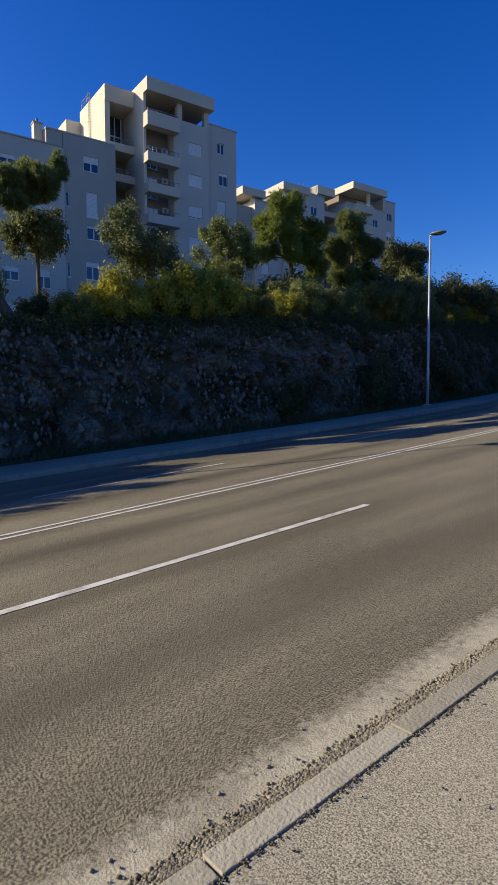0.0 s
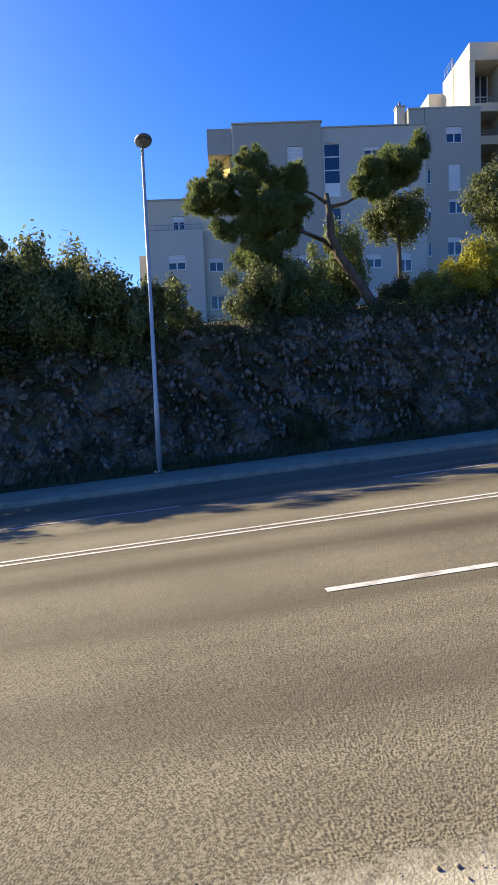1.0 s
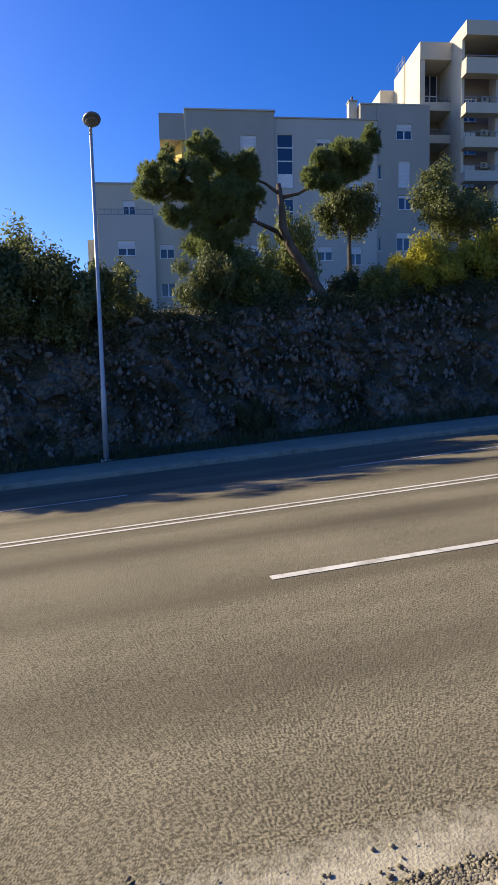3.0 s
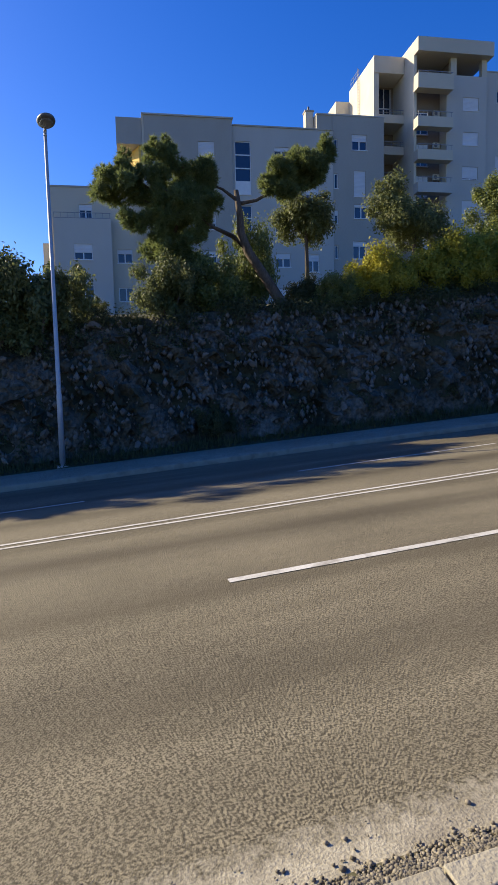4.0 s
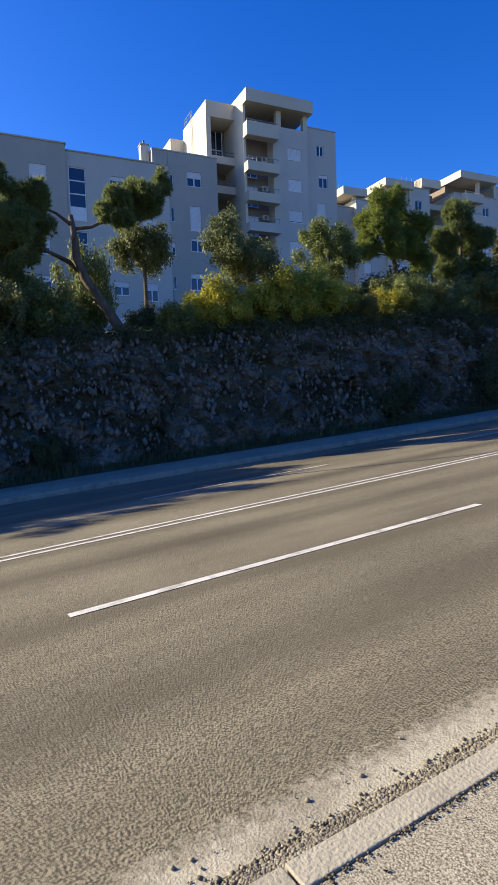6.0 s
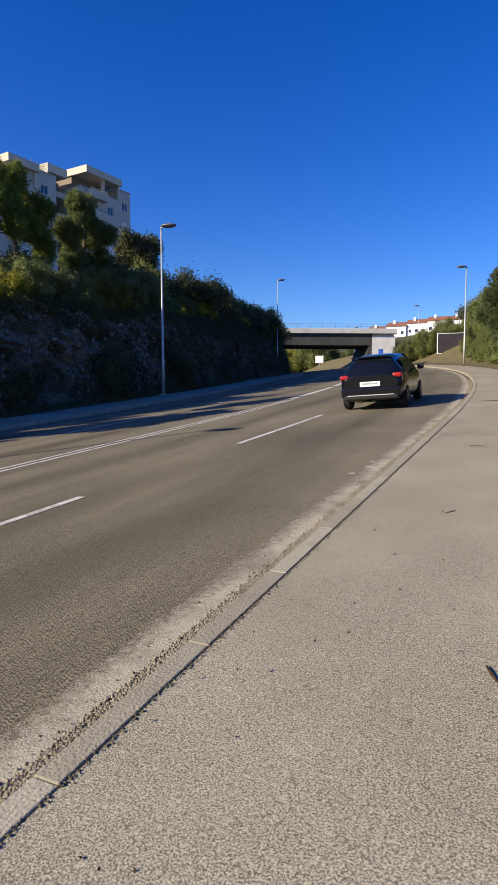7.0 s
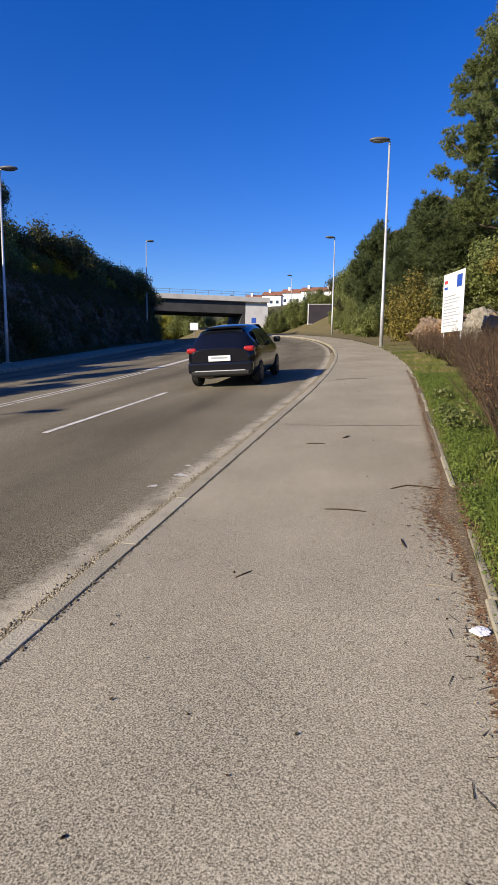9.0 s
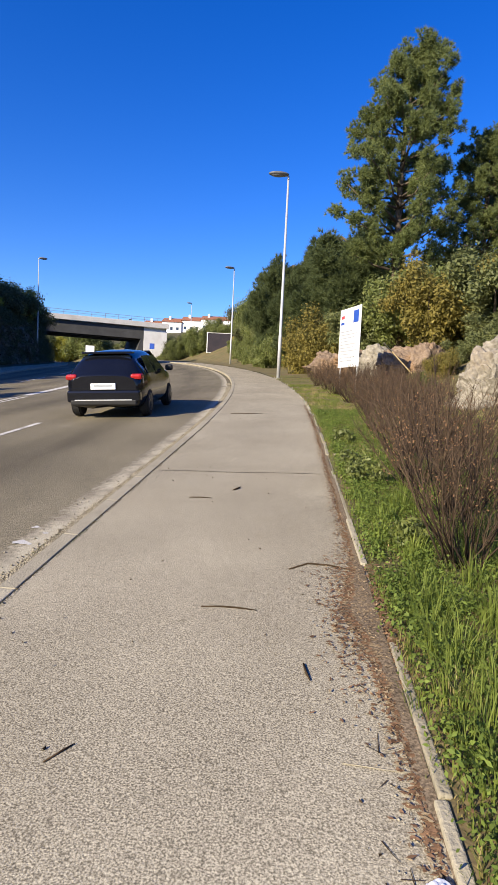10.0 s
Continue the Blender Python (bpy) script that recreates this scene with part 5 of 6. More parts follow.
def octa(n, pos, size, rng, flat=0.7):
    """n small angular stones as one set of arrays."""
    base = np.array([(1, 0, 0), (0, 1, 0), (-1, 0, 0), (0, -1, 0), (0, 0, 1), (0, 0, -1)], float)
    tri = np.array([(0, 1, 4), (1, 2, 4), (2, 3, 4), (3, 0, 4), (1, 0, 5), (2, 1, 5), (3, 2, 5), (0, 3, 5)])
    s = size[:, None, None] * rng.uniform(0.55, 1.25, (n, 6, 1))
    a = rng.uniform(0, 2 * np.pi, n)
    ca, sa = np.cos(a), np.sin(a)
    b = base[None] * s
    x = b[:, :, 0] * ca[:, None] - b[:, :, 1] * sa[:, None]
    y = b[:, :, 0] * sa[:, None] + b[:, :, 1] * ca[:, None]
    v = np.stack([x, y, b[:, :, 2] * flat], 2) + pos[:, None, :]
    f = tri[None] + 6 * np.arange(n)[:, None, None]
    return v.reshape(-1, 3), f.reshape(-1, 3)


n = 60000
rng = np.random.default_rng(41)
gyy = -1.5 + 30 * rng.random(n) ** 1.9
guu = -0.225 + rng.normal(scale=0.033, size=n)
far = rng.random(n) < 0.012
guu[far] -= np.abs(rng.normal(scale=0.12, size=far.sum()))
gp = np.array([(u + bend(y), y, road_z(u, y) + 0.010) for u, y in zip(guu, gyy)])
keep = np.array([rough(0, y, 5, 0.8) > -0.6 for y in gyy])
gp, gs = gp[keep], (0.005 + 0.010 * rng.random(n) ** 2)[keep]
v, f = octa(len(gp), gp, gs, rng)
tagged(new("gravel", array_mesh("gravel", v, f, "gravel")), "loose gravel gathered along the kerb", "gravel", kind="stuff")

n = 2600
jy = -2 + 16 * rng.random(n) ** 1.6
jp = np.array([(bend(y) + 0.004 + rng.normal(scale=0.009) + 0.012 * rough(0, y, 7, 3), y, walk_z(0, y) + 0.001) for y in jy])
v, f = octa(n, jp, 0.003 + 0.007 * rng.random(n) ** 2, rng, 0.5)
tagged(new("joint_dirt", array_mesh("joint_dirt", v, f, "soil")), "dark crumbs of dirt in the kerb joint", "dirt", kind="stuff")

# broken stone of the cutting and dark grass at its foot
n = 5200
ry = -10 + 50 * rng.random(n)
rh = 0.04 + 0.8 * rng.random(n)
ok = np.array([rough(0.5 * h * 4, y, 9, 0.55) > -0.22 for h, y in zip(rh, ry)])
ry, rh = ry[ok], rh[ok]
rp = np.array([(across(-18.3 - 2.2 * h, y) + 0.22 + 0.3 * rough(h * 3, y, 0, 0.9), y, land_z(-18.4 - 2.2 * h, y) + 0.04) for h, y in zip(rh, ry)])
v, f = octa(len(rp), rp, 0.03 + 0.10 * rng.random(len(rp)) ** 1.8, rng, 1.5)
tagged(piece("rubble", array_mesh("rubble", v, f, "rubble"), cutting), kind="stuff")
n = 26000
fy = -12 + 60 * rng.random(n)
fu = -17.35 - 1.3 * rng.random(n) ** 0.8
fp = np.array([(across(u, y), y, land_z(u, y)) for u, y in zip(fu, fy)])
fh = (0.08 + 0.32 * rng.random(n) ** 2)[:, None] * (0, 0, 1)
fs = rng.normal(scale=0.012, size=(n, 3))
fl = rng.normal(scale=0.06, size=(n, 3)) * (1, 1, 0)
v = np.stack([fp - fs, fp + fs, fp + fh + fl], 1).reshape(-1, 3)
# blades take the dark leaf colour, so the foot's shade is in them
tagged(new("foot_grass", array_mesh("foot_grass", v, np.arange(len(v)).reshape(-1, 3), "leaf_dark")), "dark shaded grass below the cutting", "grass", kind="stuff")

# kerb stones, one metre each
kerb = tagged(new("kerb"), "weathered concrete kerb stones beside the footway", "kerb", kind="structure")


def kerb_stone_mesh(seed, length=0.9985):
    bm = bmesh.new()
    box(bm, -0.118, 0.0015, -0.25, -0.008, length, 0.004, bevel=0.005)
    r = Vector((seed * 3.1, 0, 0))
    for vtx in bm.verts:
        vtx.co += Vector((0.003, 0, 0.003)) * noise.noise(vtx.co * 9 + r)
    me = bpy.data.meshes.new("kerb_stone")
    bm.to_mesh(me)
    bm.free()
    me.materials.append(M["kerb"])
    return me


KS = [kerb_stone_mesh(k) for k in range(4)]
KS_SHORT = kerb_stone_mesh(9, 0.993)
for k in range(-30, 86):
    y = float(k)
    a = math.degrees(math.atan2(bend(y) - bend(y + 1), 1.0))
    piece("kerb_stone", KS_SHORT if k % 7 == 6 else KS[k % 4], kerb, at=pose(bend(y), y, walk_z(0, y), math.degrees(math.atan(0.076)) + RNG.uniform(-0.12, 0.12), 0, a))
edging = tagged(new("edging"), "thin pale concrete edging half buried in leaves", "edging", kind="structure")
bm = bmesh.new()
box(bm, 0, 0.004, -0.15, 0.045, 0.994, 0.024, bevel=0.008)
eme = bpy.data.meshes.new("edging_stone")
bm.to_mesh(eme)
bm.free()
eme.materials.append(M["kerb"])
for k in range(-6, 34):
    y = 0.55 + 1.0 * k
    sink = -0.006 + 0.012 * math.sin(5.3 * k)
    if 5 < y < 6 or y > 9.5 and k % 3 == 0:
        sink = -0.05
    piece("edging_stone", eme, edging, at=pose(2.022 + bend(y) + 0.012 * math.sin(3.7 * k), y, walk_z(2.05, y) + sink, 4.35 + RNG.uniform(-0.7, 0.7), RNG.uniform(-4, 4), RNG.uniform(-1.2, 1.2)))

# transverse crack in the footway
bm = bmesh.new()
ring = []
for k in range(24):
    x = 0.05 + 1.9 * k / 23
    ring.append((x, 9.36 + 0.015 * math.sin(5 * x) + 0.006 * rough(x, 0, 0, 9)))
for (x0, y0), (x1, y1) in zip(ring, ring[1:]):
    bm.faces.new([bm.verts.new(p) for p in ((x0, y0, walk_z(x0, y0) + 0.005), (x1, y1, walk_z(x1, y1) + 0.005), (x1, y1 + 0.016, walk_z(x1, y1) + 0.005), (x0, y0 + 0.016, walk_z(x0, y0) + 0.005))])
me = bpy.data.meshes.new("crack")
bm.to_mesh(me)
bm.free()
me.materials.append(M["stick"])
tagged(new("crack", me), "dark transverse crack across the footway", "crack", kind="structure")

# ---------------------------------------------------------------- verge: grass, weeds, litter
rng = np.random.default_rng(51)


def blade_faces(n):
    """Three triangles along each bent blade of five corners."""
    return (np.array(((0, 1, 2), (0, 2, 4), (4, 2, 3)))[None] + 5 * np.arange(n)[:, None, None]).reshape(-1, 3)


def blades(n, y0, y1, u0, u1, hmin, hmax, w, power=1.6):
    y = y0 + (y1 - y0) * rng.random(n) ** power
    u = u0 + (u1 - u0) * rng.random(n) ** 1.25
    clump = np.array([0.5 + 0.9 * rough(a, b, 0, 1.4) for a, b in zip(u, y)])
    h = (hmin + (hmax - hmin) * rng.random(n) ** 2) * np.clip(0.45 + clump, 0.3, 1.6)
    a = rng.uniform(0, 2 * np.pi, n)
    p = np.array([(q + bend(r), r, hill_right(q, r) - 0.01) for q, r in zip(u, y)])
    side = np.stack([np.cos(a), np.sin(a), 0 * a], 1) * w
    lean = np.stack([np.cos(a + 1.3), np.sin(a + 1.3), 0 * a], 1) * (h * rng.uniform(0.1, 0.8, n))[:, None]
    up = np.stack([0 * h, 0 * h, h], 1)
    v = np.stack([p - side, p + side, p + up * 0.6 + lean * 0.4 + side * 0.6, p + up + lean, p + up * 0.6 + lean * 0.4 - side * 0.6], 1).reshape(-1, 3)
    return v, blade_faces(len(v) // 5)


def tufts(n, y0, y1, u0, u1, per, spread, h0, h1, w, gate, power=1.5, field=8):
    """Tufts of arching blades, thinned out where the ground lies bare."""
    y = y0 + (y1 - y0) * rng.random(n) ** power
    u = u0 + (u1 - u0) * rng.random(n) ** 1.2
    keep = np.array([rough(a, b, field, 1.3) > gate for a, b in zip(u, y)])
    y, u = y[keep], u[keep]
    base = np.array([(a + bend(b), b, hill_right(a, b) - 0.01) for a, b in zip(u, y)])
    tall = rng.uniform(h0, h1, len(u))
    base, tall = np.repeat(base, per, 0), np.repeat(tall, per)
    a = rng.uniform(0, 2 * np.pi, len(base))
    out = np.stack([np.cos(a), np.sin(a), 0 * a], 1)
    base = base + out * (spread * rng.random(len(a)) ** 0.7)[:, None]
    h = tall * rng.uniform(0.45, 1.1, len(a))
    side = np.stack([-np.sin(a), np.cos(a), 0 * a], 1) * w
    lean = out * (h * rng.uniform(0.1, 0.95, len(a)))[:, None]
    up = np.stack([0 * h, 0 * h, h], 1)
    v = np.stack([base - side, base + side, base + up * 0.65 + lean * 0.35 + side * 0.7, base + up * 0.95 + lean, base + up * 0.65 + lean * 0.35 - side * 0.7], 1).reshape(-1, 3)
    return v, blade_faces(len(v) // 5)


def leafy(n, y0, y1, u0, u1, per, radius, height, size, gate, power=1.4):
    """Patches of broad-leaved weeds."""
    y = y0 + (y1 - y0) * rng.random(n) ** power
    u = u0 + (u1 - u0) * rng.random(n) ** 1.3
    keep = np.array([rough(a, b, 4, 0.9) > gate for a, b in zip(u, y)])
    y, u = y[keep], u[keep]
    c = np.array([(a + bend(b), b, hill_right(a, b) + height * 0.45) for a, b in zip(u, y)])
    rad = np.array((radius, radius, height * 0.55)) * rng.uniform(0.6, 1.3, (len(c), 1))
    return leaf_cloud(c, rad, per * len(c), size, rng, 1.7, 0.2)


v, f = blades(70000, 1.6, 34, 2.07, 6.4, 0.02, 0.09, 0.003)
tagged(new("grass", array_mesh("grass", v, f, "grass")), "short green and straw-coloured verge grass", "grass", kind="stuff")
v, f = tufts(6500, 1.7, 26, 2.10, 5.4, 20, 0.10, 0.03, 0.105, 0.0026, -0.24)
tagged(new("grass_tufts", array_mesh("grass_tufts", v, f, "grass_green")), "fresh green grass tufts along the verge", "grass", kind="stuff")
v, f = tufts(2600, 1.8, 24, 2.12, 6.5, 20, 0.11, 0.03, 0.13, 0.0024, -0.05, field=15)
tagged(new("straw_tufts", array_mesh("straw_tufts", v, f, "straw")), "dry straw-coloured grass tufts in the verge", "grass", kind="stuff")
v, f = tufts(75, 4.6, 8.5, 2.2, 3.0, 36, 0.09, 0.14, 0.27, 0.0030, -0.4)
tagged(new("tall_grass", array_mesh("tall_grass", v, f, "grass_green")), "long tufts of green verge grass", "grass", kind="stuff")
v, f = leafy(2300, 1.6, 16, 2.12, 3.9, 56, 0.085, 0.09, 0.0155, -0.34)
tagged(new("weeds", array_mesh("weeds", v, f, "weed")), "low leafy weeds in the verge", "weeds", kind="stuff")
v, f = leafy(700, 1.7, 22, 2.12, 5.0, 50, 0.07, 0.035, 0.009, -0.3)
tagged(new("clover", array_mesh("clover", v, f, "leaf")), "small-leaved creeping weeds in the verge", "weeds", kind="stuff")
# the verge behind, thinner
v, f = blades(30000, 1.7, -10, 2.07, 8.0, 0.02, 0.09, 0.003, 1.0)
tagged(new("grass", array_mesh("grass", v, f, "grass")), "short green and straw-coloured verge grass", "grass", kind="stuff")
v, f = tufts(1500, 1.8, -9, 2.10, 7.0, 18, 0.10, 0.03, 0.105, 0.0026, -0.25, 1.0)
tagged(new("grass_tufts", array_mesh("grass_tufts", v, f, "grass_green")), "fresh green grass tufts along the verge", "grass", kind="stuff")
# dry stalks and leaves lying on bare patches of the verge
n = 16000
yy = 1.8 + 20 * rng.random(n) ** 1.5
uu = 2.1 + 4.2 * rng.random(n) ** 1.1
ok = np.array([rough(a, b, 8, 1.3) < 0.12 for a, b in zip(uu, yy)])
yy, uu = yy[ok], uu[ok]
c = np.array([(a + bend(b), b, hill_right(a, b) + 0.012) for a, b in zip(uu, yy)])
v, f = leaf_cloud(c, np.full((len(c), 3), 0.012), len(c), 0.011, rng, 2.6)
tagged(new("dry_litter", array_mesh("dry_litter", v, f, "straw_litter")), "dry leaves and stalks on the verge", "leaf litter", kind="stuff")
# soil lying over the edge of the footway
verts, faces = [], []
ey = [-1.5 + 0.04 * k for k in range(0, 430)]
for y in ey:
    a = 1.978 + 0.05 * rough(0, y, 2, 0.9) + 0.035 * rough(0, y, 4, 4) + 0.02 * rough(0, y, 6, 13) - 0.11 * math.exp(-((y - 5.9) / 0.5) ** 2)
    verts += [(a + bend(y), y, walk_z(a, y) + 0.0015), ((a + 2.03) / 2 + bend(y), y, walk_z(2, y) + 0.008), (2.03 + bend(y), y, walk_z(2.03, y) + 0.009)]
for j in range(len(ey) - 1):
    for i in range(2):
        faces.append((j * 3 + i, j * 3 + i + 1, j * 3 + i + 4, j * 3 + i + 3))
tagged(new("edge_soil", mesh("edge_soil", verts, faces, "mould", True)), "dark crumbly soil over the footway edge", "soil", kind="structure")
# dead leaves and chips along the edging and on the verge
n = 17000
yy = 0.6 + 17 * rng.random(n) ** 1.5
uu = 1.995 - np.abs(rng.normal(scale=0.034, size=n)) + (rng.random(n) < 0.3) * rng.random(n) * 0.9
wide = rng.random(n) < 0.25
yy[wide] = 5.9 + rng.normal(scale=0.4, size=wide.sum())
uu[wide] = 1.97 + rng.normal(scale=0.10, size=wide.sum())
c = np.array([(a + bend(b), b, (walk_z(a, b) if a < 2.05 else hill_right(a, b)) + 0.008) for a, b in zip(uu, yy)])
v, f = leaf_cloud(c, np.full((len(c), 3), 0.004), len(c), 0.015, rng, 2.0)
ground_level = np.array([walk_z(a - bend(b), b) if a - bend(b) < 2.04 else hill_right(a - bend(b), b) for a, b in v[:, :2]]) + 0.007
v[:, 2] = ground_level + 0.08 * (v[:, 2] - ground_level)
tagged(new("leaf_litter", array_mesh("leaf_litter", v, f, "litter")), "brown dead leaves along the footway edge", "leaf litter", kind="stuff")
v, f = octa(500, np.array([(1.96 + rng.normal(scale=0.07), 2.2 + 9 * rng.random() ** 1.4, 0) for _ in range(500)]), 0.003 + 0.008 * rng.random(500) ** 3, rng, 0.4)
v[:, 2] += np.array([walk_z(a, b) + 0.003 for a, b in v[:, :2]])
tagged(new("chips", array_mesh("chips", v, f, "gutter")), "pale stone chips along the footway edge", "stone chips", kind="stuff")
# pale chips of leaf and straw, and snapped twigs, in the same drift
n = 4200
yy = 0.8 + 15 * rng.random(n) ** 1.4
uu = 1.995 - np.abs(rng.normal(scale=0.048, size=n))
wide = rng.random(n) < 0.3
yy[wide] = 5.9 + rng.normal(scale=0.45, size=wide.sum())
uu[wide] = 1.95 + rng.normal(scale=0.11, size=wide.sum())
c = np.array([(a + bend(b), b, (walk_z(a, b) if a < 2.05 else hill_right(a, b)) + 0.012) for a, b in zip(uu, yy)])
v, f = leaf_cloud(c, np.full((len(c), 3), 0.003), len(c), 0.011, rng, 2.1)
lie = np.array([walk_z(a - bend(b), b) if a - bend(b) < 2.04 else hill_right(a - bend(b), b) for a, b in v[:, :2]]) + 0.010
v[:, 2] = lie + 0.15 * (v[:, 2] - lie)
tagged(new("pale_litter", array_mesh("pale_litter", v, f, "straw_litter")), "pale dry leaf scraps along the footway edge", "leaf litter", kind="stuff")
n = 130
yy = 1.6 + 8 * rng.random(n) ** 1.2
uu = 1.93 + rng.normal(scale=0.07, size=n)
a = rng.uniform(0, 2 * np.pi, n)
half = np.stack([np.cos(a), np.sin(a) * 1.0, 0.032 * np.cos(a)], 1) * rng.uniform(0.015, 0.06, n)[:, None]
side = np.stack([-np.sin(a), np.cos(a), 0 * a], 1) * 0.0022
p = np.array([(q, b, walk_z(q, b) + 0.004) for q, b in zip(uu, yy)])
half[:, 2] += 0.076 * half[:, 1]
v = np.stack([p - half - side, p - half + side, p + half + side * 0.4, p + half - side * 0.4], 1).reshape(-1, 3)
tagged(new("twigs", array_mesh("twigs", v, np.arange(len(v)).reshape(-1, 4), "stick")), "snapped dark twigs along the footway edge", "twigs", kind="stuff")
# dark specks of leaf and twig on the asphalt and the footway
n = 260
yy = -1.5 + 16 * rng.random(n)
uu = rng.uniform(0.05, 1.95, n)
c = np.array([(a, b, walk_z(a, b) + 0.004) for a, b in zip(uu, yy)])
v, f = leaf_cloud(c, np.full((n, 3), 0.002), n, 0.011, rng, 1.6)
tagged(new("specks", array_mesh("specks", v, f, "stick")), "small dark leaf fragments on the footway", "leaf litter", kind="stuff")


def lying(name, pts, r, mat, label, category):
    bm = tube(bmesh.new(), [(x, y, walk_z(x, y) + r) for x, y in pts], [r * 0.7] + [r] * (len(pts) - 2) + [r * 0.5], 5)
    me = bpy.data.meshes.new(name)
    bm.to_mesh(me)
    bm.free()
    me.materials.append(M[mat])
    return tagged(new(name, me), label, category)


lying("stick", [(1.222, 2.20), (1.238, 2.16), (1.25, 2.13), (1.268, 2.085)], 0.007, "stick", "short dark twig lying on the footway", "stick")
lying("stick", [(1.09, 5.86), (1.2, 5.87), (1.3, 5.86), (1.39, 5.84)], 0.005, "stick", "thin curved dark twig on the footway", "stick")
lying("stick", [(1.56, 6.45), (1.68, 6.56), (1.82, 6.54), (1.98, 6.45)], 0.006, "stick", "thin bent twig near the footway edge", "stick")
lying("stick", [(1.63, 5.32), (1.64, 5.25), (1.655, 5.19)], 0.006, "stick", "short black twig lying on the footway", "stick")
lying("stick", [(0.62, 8.18), (0.72, 8.19), (0.83, 8.17)], 0.006, "stick", "thin dark twig across the footway", "stick")
lying("stick", [(1.0, 8.5), (1.04, 8.57), (1.06, 8.63)], 0.009, "stick", "dark curled leaf on the footway", "leaf")
lying("stick", [(0.25, 15.4), (0.6, 15.45), (0.95, 15.42)], 0.008, "stick", "thin dark branch across the footway", "stick")
lying("stick", [(0.75, 4.62), (0.79, 4.68), (0.82, 4.72)], 0.004, "stick", "tiny dark twig on the footway", "stick")
lying("straw", [(1.75, 4.70), (1.9, 4.68), (2.1, 4.66), (2.2, 4.64)], 0.003, "gutter", "pale dry stalk across the footway edge", "stick")
bm = bmesh.new()
bmesh.ops.create_icosphere(bm, subdivisions=4, radius=0.034)
for q in bm.verts:
    q.co = Vector((q.co.x * 1.2, q.co.y * 0.8, q.co.z * 0.35)) * (1 + 0.5 * noise.noise(q.co * 25) + 0.45 * abs(noise.noise(q.co * 60)))
me = bpy.data.meshes.new("paper_scrap")
bm.to_mesh(me)
bm.free()
me.materials.append(M["sign_white"])
tagged(new("paper_scrap", me), "crumpled white paper scrap by the edging", "litter").matrix_basis = pose(1.95, 4.22, walk_z(1.95, 4.22) + 0.02, 8, 0, 30)
for x, y, s in ((2.5, 6.0, 0.6), (3.6, 5.6, 1.0), (2.22, 5.5, 0.4), (2.9, 5.0, 0.7), (2.15, 10.5, 0.6)):
    tagged(piece("pebble", stone_mesh(int(90 + 7 * x), "gutter"), at=pose(x, y, hill_right(x, y) + 0.02, 10, 0, 50 * x) @ Matrix.Diagonal((0.1 * s, 0.13 * s, 0.08 * s, 1))), "pale stone lying in the verge grass", "stone", "stones in the verge")


def weed_clump(x, y, r, h, seed):
    q = np.random.default_rng(seed)
    w = thing("weed_clump", pose(x, y, hill_right(x, y)), "leafy dark green weed clump in the verge", "weed", "weed clumps in the verge")
    c, s = clumps(q, 26, (0, 0, h * 0.5), (r, r, h * 0.6), 0.06)
    lv, lf = leaf_cloud(c, s, 900, 0.028, q, 1.9)
    piece("foliage", array_mesh("foliage", lv, lf, "leaf"), w)


for k, (x, y, r, h) in enumerate(((2.32, 8.9, 0.2, 0.2), (2.3, 9.6, 0.22, 0.24), (2.42, 6.9, 0.16, 0.16), (2.35, 11.6, 0.15, 0.15))):
    weed_clump(x, y, r, h, 70 + k)


# dry reddish shrubs
def dry_shrub(seed, h=1.3, twigs=1900):
    """Vase of stems curving upwards, each feathered with fine upright twigs."""
    r = np.random.default_rng(seed)
    s = thing("dry_shrub", Matrix(), "leafless reddish-brown shrub of thin dry twigs", "shrub", "dry shrubs on the verge")
    bm = bmesh.new()
    stems = []
    for k in range(32):
        a, tilt = r.uniform(0, 2 * math.pi), 0.10 + 0.62 * r.random() ** 0.9
        L = h * r.uniform(0.55, 1.1)
        d = Vector((math.cos(a) * math.sin(tilt), math.sin(a) * math.sin(tilt), math.cos(tilt)))
        b = Vector((r.normal(scale=0.06), r.normal(scale=0.06), -0.05))
        m = b + d * L * 0.5 + Vector(r.normal(scale=0.03, size=3))
        e = b + d * L + Vector((0, 0, 0.16 * L)) + Vector(r.normal(scale=0.04, size=3))
        tube(bm, [b, m, e], [0.010, 0.006, 0.002], 4)
        stems.append((b, m, e))
    part("stem", bm, "twig", s)
    v, f = [], []
    for k in range(twigs):
        b, m, e = stems[r.integers(len(stems))]
        q = 0.3 + 0.7 * r.random() ** 0.7
        p = b.lerp(m, q * 2) if q < 0.5 else m.lerp(e, q * 2 - 1)
        d = ((e - m).normalized() + Vector((0, 0, 0.25)) + Vector(r.normal(scale=0.42, size=3))).normalized()
        L = r.uniform(0.10, 0.34)
        w = d.cross(Vector(r.normal(size=3))).normalized() * 0.0019
        bow = Vector(r.normal(scale=0.012, size=3))
        i = len(v)
        v += [p - w, p + w, p + d * L * 0.55 + bow + w * 0.8, p + d * L * 0.55 + bow - w * 0.8, p + d * L]
        f += [(i, i + 1, i + 2, i + 3), (i + 3, i + 2, i + 4)]
    piece("twig_mass", mesh("twig_mass", v, f, "twig"), s)
    lv, lf = leaf_cloud(np.array([tuple(e.lerp(m, 0.3)) for b, m, e in stems]), np.full((len(stems), 3), 0.16), 900, 0.013, r, 1.6, 0.1)
    piece("dry_foliage", array_mesh("dry_foliage", lv, lf, "litter"), s)
    return s


